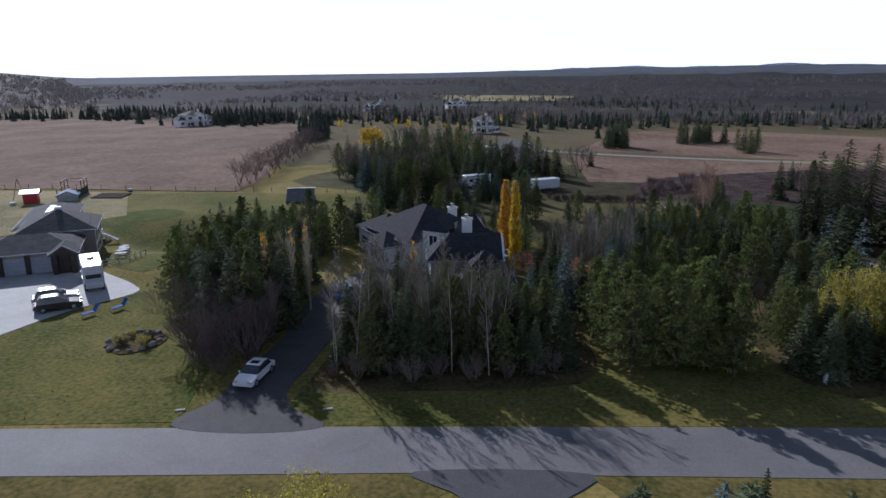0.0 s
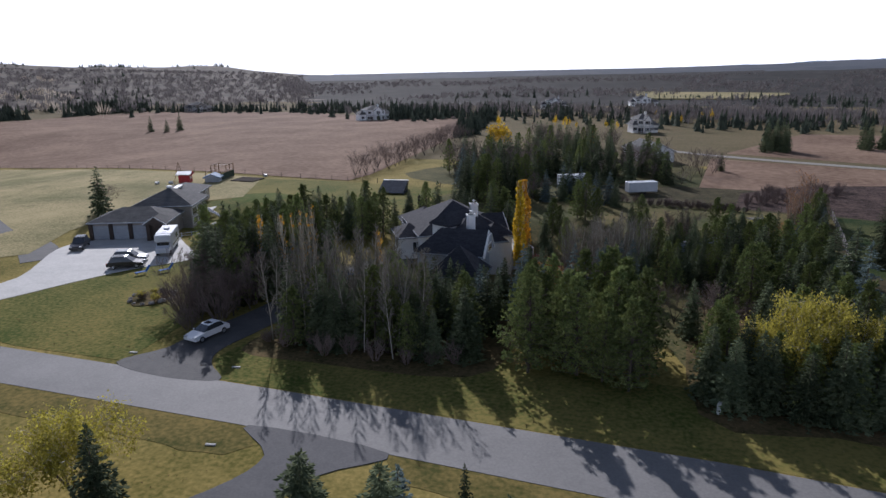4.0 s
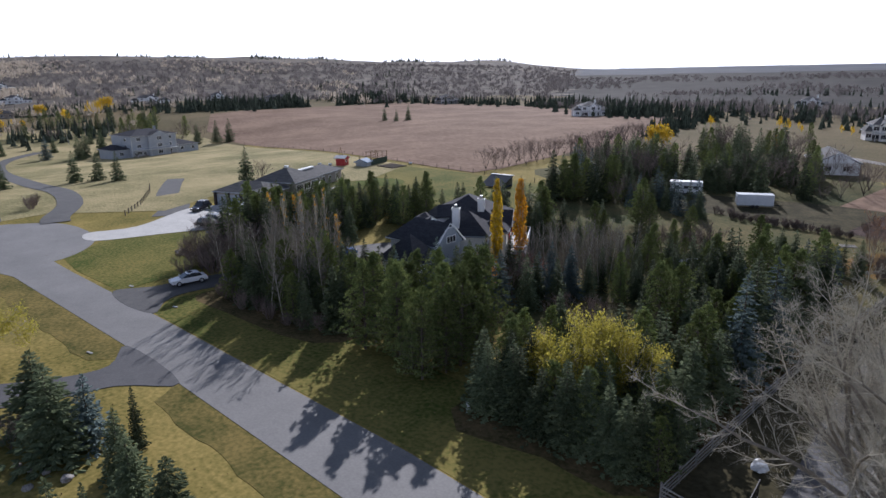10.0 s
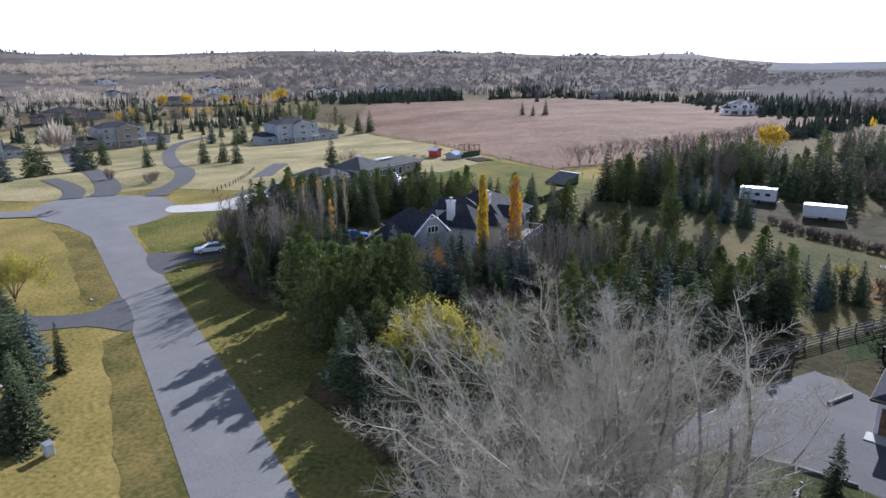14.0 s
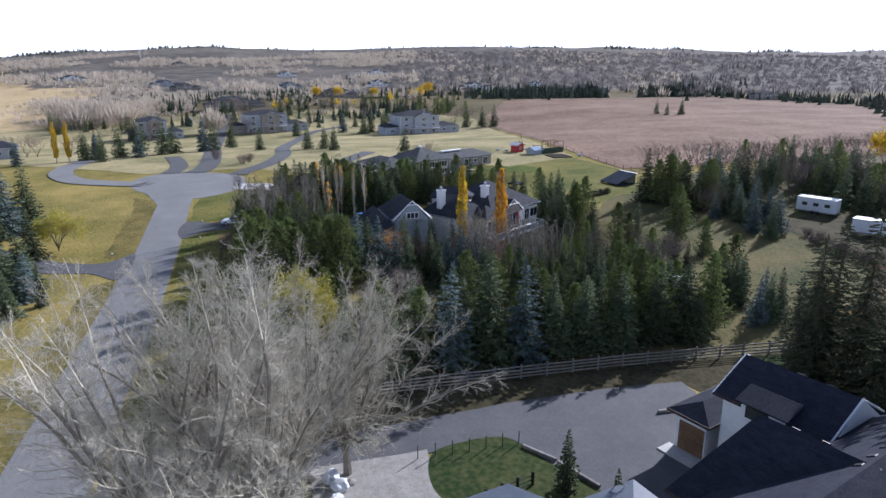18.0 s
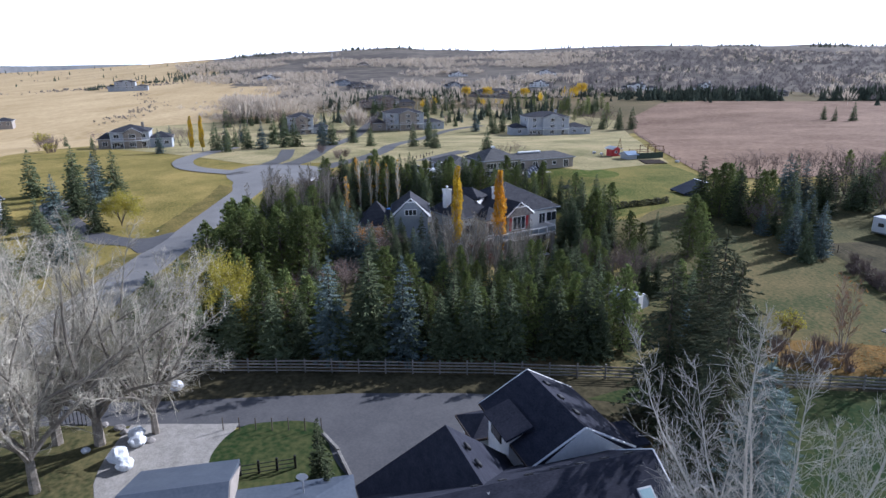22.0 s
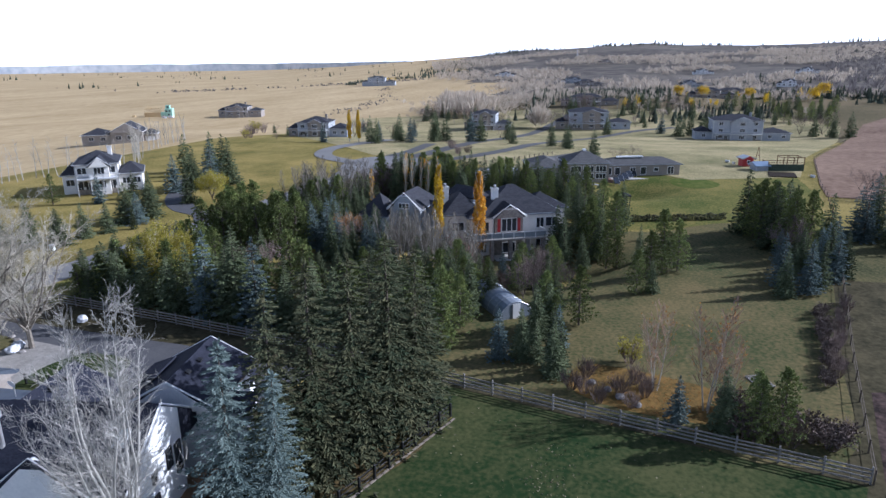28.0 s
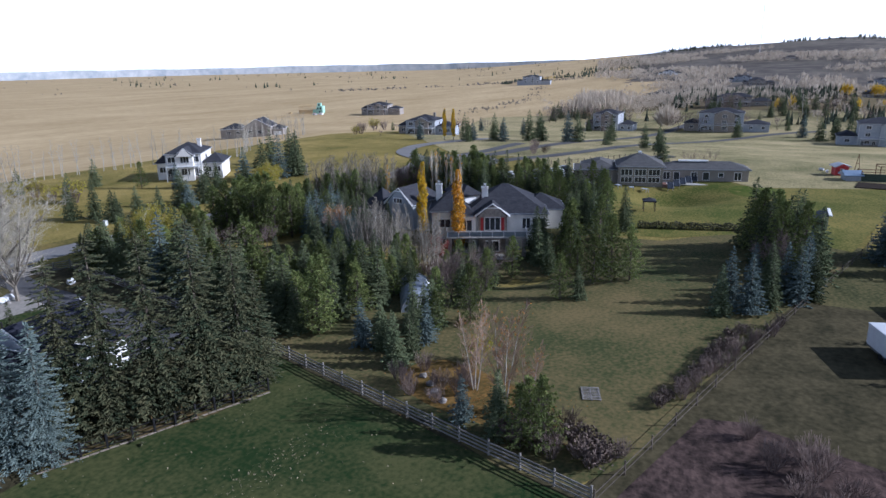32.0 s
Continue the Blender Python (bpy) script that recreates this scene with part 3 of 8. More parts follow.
def conifer(material, h=10.0, rad=2.3, levels=20, per=9, tips=3, seed=1, bare=0.03, power=0.85, bark=None, droop=0.3, shag=0.2, wid=0.2):
    """Whorls of drooping boughs, each a fan of overlapping needle sprays."""
    random.seed(seed)
    trunk = segs_mesh("trunk", [(Vector((0, 0, 0)), Vector((0, 0, h * 0.5)), h * 0.016, h * 0.011), (Vector((0, 0, h * 0.5)), Vector((0, 0, h * 0.98)), h * 0.011, 0.01)], bark or M_BARK, 6)
    items = []
    ph = [random.uniform(0, 6.28) for i in range(3)]
    for i in range(levels):
        t = bare + (0.985 - bare) * (i / levels) ** 0.95
        R = (rad * (1 - t) ** power + 0.1) * random.uniform(0.84, 1.1)
        n = max(4, int(per * (0.42 + 0.58 * (1 - t))))
        off = random.uniform(0, 6.28)
        for k in range(n):
            az = off + 6.2832 * (k + random.uniform(-0.35, 0.35)) / n
            L = R * random.uniform(0.88 - shag, 0.94 + shag) * (1 + 0.1 * math.sin(az + ph[0] + t * 5) + 0.07 * math.sin(2 * az + ph[1] + t * 9))
            z0 = h * (t + random.uniform(-0.5, 0.5) / levels)
            out = Vector((math.cos(az), math.sin(az), 0))
            side = Vector((-out.y, out.x, 0))
            dr = droop * random.uniform(0.6, 1.3) * (0.45 + 0.9 * (1 - t))
            m = max(1, round(tips * (0.35 + 0.65 * L / rad)))
            for j in range(m + 1):
                u = (j + random.uniform(0.1, 0.6)) / (m + 1)
                c = out * (L * u) + Vector((0, 0, z0 - dr * L * u * (1.25 - 0.4 * u)))
                ln = max(0.3, L * (0.62 - 0.2 * u) * 1.55 / (m + 1) + 0.16)
                w = wid + 0.11 * ln
                down = -dr * (0.8 - 0.5 * u) + random.uniform(-0.18, 0.1)
                for q in (-1, 1) if j < m else (0, -1, 1):
                    sw = q * random.uniform(0.45, 0.95) if q else random.uniform(-0.15, 0.15)
                    d = (out + side * sw + Vector((0, 0, down))).normalized()
                    b = d.cross(Vector((0, 0, 1))).normalized()
                    b = (b + Vector((0, 0, random.uniform(-0.8, 0.8)))).normalized()
                    g = random.uniform(0.75, 1.2)
                    items.append((c, d * (ln * g), b * (w * ln * g)))
    for q in range(6):
        a = q * 1.05
        items.append((Vector((0, 0, h * (0.93 + 0.008 * q))), Vector((0.16 * math.cos(a), 0.16 * math.sin(a), 0.5)), Vector((-0.09 * math.sin(a), 0.09 * math.cos(a), 0))))
    return trunk, sprays_mesh("crown", items, material)


def pine(material, h=9.0, rad=2.4, seed=1, n=60, tuft=12, loose=0.42):
    """Upswept boughs ending in small needle tufts, with gaps between."""
    random.seed(seed)
    segs = [(Vector((0, 0, 0)), Vector((0.1, 0, h * 0.55)), 0.14, 0.1), (Vector((0.1, 0, h * 0.55)), Vector((0, 0.1, h * 0.96)), 0.1, 0.02)]
    items = []
    ph = random.uniform(0, 6.28)
    for i in range(n):
        t = 0.05 + 0.93 * (i + random.random()) / n
        prof = rad * min(1.0, 1.2 * max(0.02, 1.04 - t)) ** 0.9 * (0.8 if t < 0.12 else 1)
        az = i * 2.4 + random.uniform(-.5, .5)
        L = prof * random.uniform(0.5, 1.05) * (1 + 0.16 * math.sin(az * 2 + ph + t * 7))
        o = Vector((math.cos(az), math.sin(az), 0))
        a = Vector((0.05, 0.05, h * t - L * 0.12))
        e = o * L + Vector((0, 0, h * t + L * 0.22))
        segs.append((a, e, 0.03, 0.012))
        k = max(2, round(L / 0.62))
        for w in range(k):
            c = a.lerp(e, (w + 1) / k) + Vector((random.uniform(-.2, .2), random.uniform(-.2, .2), random.uniform(-.1, .15)))
            for j in range(max(5, tuft * 2 // k)):
                d = (rand_dir() + Vector((0, 0, 0.75)) + o * 0.4).normalized()
                sz = random.uniform(0.24, loose)
                b = d.orthogonal().normalized()
                b.rotate(Matrix.Rotation(random.uniform(0, 6.28), 3, d))
                items.append((c, d * sz, b * (sz * 0.2)))
    return segs_mesh("trunk", segs, M_BARK, 4), sprays_mesh("crown", items, material)


def grow(segs, p, d, length, r, depth, tips, spread, up, kids, bend=0.16, dense=True):
    n = 3 if depth > 1 else 2
    for i in range(n):
        d2 = (d + rand_dir() * bend + Vector((0, 0, up * 0.12))).normalized()
        q = p + d2 * (length / n)
        r2 = r * (0.78 if depth else 0.55)
        segs.append((p, q, r, r2))
        if depth > 0 and (i > 0 or depth < 3):
            for c in range((kids if i < n - 1 else kids + 1) + (1 if depth == 1 and dense else 0)):
                side = d2.orthogonal().normalized()
                side.rotate(Matrix.Rotation(random.uniform(0, 6.28), 3, d2))
                a = spread * random.uniform(0.7, 1.25)
                nd = (d2 * math.cos(a) + side * math.sin(a) + Vector((0, 0, up * 0.35))).normalized()
                grow(segs, q, nd, length * random.uniform(0.5, 0.74), r2 * random.uniform(0.5, 0.7), depth - 1, tips, spread, up, kids, bend, dense)
        p, d, r = q, d2, r2
    if depth == 0:
        tips.append((p, d))


def spikes_mesh(name, segs, twigs, material):
    """Branches as thin tapered tubes, and the last twigs as needle-thin spikes."""
    v, f = [], []
    for p, q, r0, r1 in segs:
        d = (q - p).normalized()
        a = d.orthogonal().normalized()
        b = d.cross(a)
        i = len(v)
        for c, r in ((p, r0), (q, r1)):
            for t in (0, 2.094, 4.189):
                v.append(tuple(c + a * (r * math.cos(t)) + b * (r * math.sin(t))))
        f += [(i, i + 1, i + 4, i + 3), (i + 1, i + 2, i + 5, i + 4), (i + 2, i, i + 3, i + 5)]
    for p, q, r in twigs:
        d = (q - p).normalized()
        a = d.orthogonal().normalized() * r
        b = d.cross(a)
        i = len(v)
        v += [tuple(p + a), tuple(p - a * 0.5 + b * 0.87), tuple(p - a * 0.5 - b * 0.87), tuple(q)]
        f += [(i, i + 1, i + 3), (i + 1, i + 2, i + 3), (i + 2, i, i + 3)]
    return mesh_np(name, v, f, material)


def bare_tree(h, r, depth, seed, spread=0.75, up=0.3, kids=1, trunk_mat=None, twig_mat=None, clear=0.3, thin=1.0, stems=1, bend=0.16, dense=True, twigs=0, reach=0.8):
    """Trunk and limbs in one part, the branches with their twigs in another."""
    random.seed(seed)
    segs, tips = [], []
    p = Vector((0, 0, 0))
    q = Vector((random.uniform(-.2, .2), random.uniform(-.2, .2), h * clear))
    segs.append((p, q, r, r * 0.85))
    for s in range(stems):
        az = s * 6.28 / stems + random.uniform(-.4, .4)
        lean = 0.0 if stems == 1 else random.uniform(0.25, 0.6)
        grow(segs, q, Vector((math.cos(az) * lean, math.sin(az) * lean, 1)).normalized(), h * (1 - clear) * 0.62, r * (0.85 if stems == 1 else 0.6), depth, tips, spread, up, kids, bend, dense)
    top = max(max(s[0].z, s[1].z) for s in segs)
    k = h / top
    segs = [(a * k, b * k, max(r0, 0.012 * thin), max(r1, 0.01 * thin)) for a, b, r0, r1 in segs]
    big = [s for s in segs if s[2] > r * 0.3]
    small = [s for s in segs if s[2] <= r * 0.3]
    fine = []
    if twigs:
        for a, b, r0, r1 in small:
            if r0 > r * 0.14:
                continue
            d = (b - a).normalized()
            for j in range(twigs):
                w = (d * 0.8 + rand_dir() * 0.75 + Vector((0, 0, up * 0.5))).normalized()
                c = a.lerp(b, random.random())
                fine.append((c, c + w * (reach * random.uniform(0.45, 1.2)), 0.0085 * thin))
    return segs_mesh("trunk", big, trunk_mat or M_BARK, 5), spikes_mesh("branchwork", small, fine, twig_mat or M_TWIG), [(a * k, d) for a, d in tips]


def forked(h, r, seed, limbs, lean, clear, nbr, blen, ntw, nsub, trunk_mat, twig_mat, thin=1.0, lift=0.1, curl=0.14):
    """A short trunk dividing into long limbs that sweep upwards, with branches, twigs and twig tips on each."""
    random.seed(seed)
    big, small, fine = [(Vector((0, 0, 0)), Vector((0, 0, h * clear * 0.5)), r * 1.15, r), (Vector((0, 0, h * clear * 0.5)), Vector((0, 0, h * clear * 1.2)), r, r * 0.8)], [], []
    up = Vector((0, 0, 1))
    for q in range(limbs):
        az = 6.2832 * (q + random.uniform(-0.3, 0.3)) / limbs * (1 if q % 2 else 2)
        tilt = lean * (0.35 + 0.75 * (q % 3) / 2) * random.uniform(0.8, 1.15)
        out = Vector((math.cos(az), math.sin(az), 0))
        d = (out * tilt + up).normalized()
        p = Vector((0, 0, h * clear * random.uniform(0.75, 1.2)))
        L = (h - p.z) * random.uniform(0.85, 1.05) * (1 + 0.12 * tilt)
        r0 = r * random.uniform(0.42, 0.6)
        pts = [p]
        for i in range(9):
            d = (d + up * lift + rand_dir() * curl).normalized()
            pts.append(pts[-1] + d * (L / 9))
        rad = [max(r0 * (1 - i / 9.3), 0.012) for i in range(10)]
        for i in range(9):
            (big if rad[i] > r * 0.16 else small).append((pts[i], pts[i + 1], rad[i], rad[i + 1]))
        for b in range(nbr):
            t = 0.16 + 0.83 * (b + random.random()) / nbr
            i = min(int(t * 9), 8)
            a = pts[i].lerp(pts[i + 1], t * 9 - i)
            ax = (pts[i + 1] - pts[i]).normalized()
            sd = ax.orthogonal().normalized()
            sd.rotate(Matrix.Rotation(random.uniform(0, 6.28), 3, ax))
            bd = (ax * 0.55 + sd * 0.85 + out * 0.2).normalized()
            bl = blen * (1.12 - t) ** 0.65 * random.uniform(0.55, 1.2)
            rr = max(min(rad[i] * 0.38, 0.035), 0.011 * thin)
            for k in range(4):
                bd = (bd + up * lift * 1.3 + rand_dir() * curl * 1.4).normalized()
                e = a + bd * (bl / 4)
                r2 = max(rr * 0.75, 0.009 * thin)
                small.append((a, e, rr, r2))
                for w in range(ntw):
                    c = a.lerp(e, random.random())
                    td = (bd * 0.75 + rand_dir() * 0.8 + up * lift * 2).normalized()
                    tl = random.uniform(0.35, 0.8) * (0.5 + bl / blen)
                    m = c + td * (tl * 0.5)
                    f = m + (td + up * lift * 3 + rand_dir() * 0.4).normalized() * (tl * 0.6)
                    small.append((c, m, 0.0085 * thin, 0.0075 * thin))
                    fine.append((m, f, 0.0075 * thin))
                    for u in range(nsub):
                        g = m.lerp(f, random.random() * 0.8)
                        fine.append((g, g + (td + rand_dir() * 0.9 + up * 0.2).normalized() * (tl * random.uniform(0.3, 0.6)), 0.0065 * thin))
                a, rr = e, r2
    k = h / max(s[1].z for s in small)
    K = lambda v: v * k
    return segs_mesh("trunk", [(K(a), K(b), x, y) for a, b, x, y in big], trunk_mat, 6), spikes_mesh("branchwork", [(K(a), K(b), x, y) for a, b, x, y in small], [(K(a), K(b), x) for a, b, x in fine], twig_mat)


def slender(h, r, seed, stems=1, first=0.4, n=30, reach=1.5, steep=1.1, trunk_mat=None, twig_mat=None, sub=4, lean=0.1, fall=0.0):
    """Straight pale stems with short steep branches and fine twigs in the upper part."""
    random.seed(seed)
    big, small, tips = [], [], []
    for s in range(stems):
        az = 6.28 * s / stems + random.uniform(-.5, .5)
        off = 0.0 if stems == 1 else 0.2
        p = Vector((math.cos(az) * off, math.sin(az) * off, 0))
        d = Vector((math.cos(az) * lean, math.sin(az) * lean, 1)).normalized()
        hs = h * (1.0 if s == 0 else random.uniform(0.75, 0.95))
        pts = [p]
        for i in range(8):
            d = (d + Vector((random.uniform(-.05, .05), random.uniform(-.05, .05), 0.03))).normalized()
            pts.append(pts[-1] + d * (hs / 8))
        for i in range(8):
            big.append((pts[i], pts[i + 1], r * (1 - i / 8.6), r * (1 - (i + 1) / 8.6)))
        for b in range(n):
            t = first + (0.97 - first) * (b + random.random()) / n
            i = min(int(t * 8), 7)
            a = pts[i].lerp(pts[i + 1], t * 8 - i)
            az = random.uniform(0, 6.28)
            L = reach * random.uniform(0.6, 1.15) * (1.1 - t) ** 0.55 * min(1, 0.55 + (t - first) * 3)
            o = Vector((math.cos(az), math.sin(az), steep * random.uniform(0.6, 1.3))).normalized()
            m = a + o * (L * 0.5)
            o2 = (o + Vector((0, 0, 0.35 - fall)) + rand_dir() * 0.15).normalized()
            e = m + o2 * (L * 0.6)
            small += [(a, m, r * 0.26, r * 0.2), (m, e, r * 0.2, r * 0.1)]
            for k in range(sub):
                q = m.lerp(e, random.random()) if k else a.lerp(m, 0.7)
                w = (o2 + rand_dir() * 0.55 + Vector((0, 0, 0.2 - fall))).normalized()
                z = q + w * (L * random.uniform(0.25, 0.5))
                small.append((q, z, r * 0.14, r * 0.08))
                tips.append((z, w))
    small = [(a, b, max(r0, 0.014), max(r1, 0.011)) for a, b, r0, r1 in small]
    return segs_mesh("trunk", big, trunk_mat or M_PALE, 5), segs_mesh("branchwork", small, twig_mat or M_PALE, 3), tips


def birch(h, seed):
    tr, tw, tips = slender(h, 0.065, seed, 3, 0.22, 44, 2.1, 1.5, M_WHITEBARK, M_BIRCH, 7, 0.14, 0.2)
    items = [(p + rand_dir() * 0.25, random.uniform(0.1, 0.2), Vector((0, 0, -1)) + rand_dir()) for p, d in tips if random.random() < 0.22]
    return tr, tw, leaves_mesh("crown", items, M_ORANGE)


def leafy(h, r, material, seed, leaves=1600, size=0.4, spread=0.7, up=0.35, depth=3, kids=1, clear=0.12, puff=0.8, bark=None, stems=4):
    tr, tw, tips = bare_tree(h * 0.95, r, depth, seed, spread, up, kids, bark or M_BARK, bark or M_TWIG, clear, 1.2, stems)
    items = []
    per = max(1, leaves // max(1, len(tips)))
    for p, d in tips:
        for j in range(per):
            o = rand_dir() * random.uniform(0.05, puff)
            items.append((p + o - Vector((0, 0, random.uniform(0, puff))), size * random.uniform(0.6, 1.2), rand_dir(-0.2)))
    return tr, tw, leaves_mesh("crown", items, material)


def columnar(h, rad, material, seed, leaves=1500, gone=0.0, bark=None):
    """An upright poplar: steep limbs and a narrow column of leaves."""
    random.seed(seed)
    segs, items = [(Vector((0, 0, 0)), Vector((0, 0, h * 0.9)), 0.16, 0.02)], []
    for i in range(46):
        t = random.uniform(0.08, 0.85)
        az = random.uniform(0, 6.28)
        prof = rad * min(1, 0.45 + t * 1.6) * (1 - t) ** 0.4
        b = Vector((math.cos(az) * prof, math.sin(az) * prof, h * min(t + 0.22, 1.0)))
        a = Vector((0, 0, h * t))
        segs.append((a, b, 0.035, 0.012))
    for i in range(leaves):
        t = random.uniform(0.14, 1.0)
        if t < gone and random.random() < 0.9:
            continue
        prof = rad * min(1, 0.35 + t * 1.4) * max(0.02, 1 - t) ** 0.42 * random.uniform(0.35, 1.08)
        az = random.uniform(0, 6.28)
        wob = 0.12 * math.sin(t * 17 + az)
        items.append((Vector((math.cos(az) * (prof + wob), math.sin(az) * (prof + wob), h * t)), random.uniform(0.22, 0.42), Vector((random.uniform(-.5, .5), random.uniform(-.5, .5), 1))))
    return segs_mesh("trunk", segs, bark or M_TWIG, 4), leaves_mesh("crown", items, material)


def shrub(h, rad, material, seed, stems=34, leaf=None, nleaf=0):
    random.seed(seed)
    segs, tips = [], []
    for i in range(stems):
        az, lean = random.uniform(0, 6.28), random.uniform(0.05, 0.75)
        d = Vector((math.cos(az) * lean, math.sin(az) * lean, 1)).normalized()
        grow(segs, Vector((math.cos(az) * rad * 0.25, math.sin(az) * rad * 0.25, 0)), d, h * random.uniform(0.5, 0.8), 0.024, 1, tips, 0.5, 0.25, 1)
    top = max(s[1].z for s in segs)
    wide = max(math.hypot(s[1].x, s[1].y) for s in segs)
    K = Matrix.Diagonal((rad / wide, rad / wide, h / top))
    tw = segs_mesh("branchwork", [(K @ a, K @ b, max(r0, .018), max(r1, .014)) for a, b, r0, r1 in segs], material, 3)
    if leaf is None:
        return (tw,)
    items = [(K @ p + rand_dir() * random.uniform(0, 0.3), random.uniform(0.1, 0.22), rand_dir()) for p, d in tips for j in range(max(1, nleaf // len(tips)))]
    return tw, leaves_mesh("crown", items, leaf)


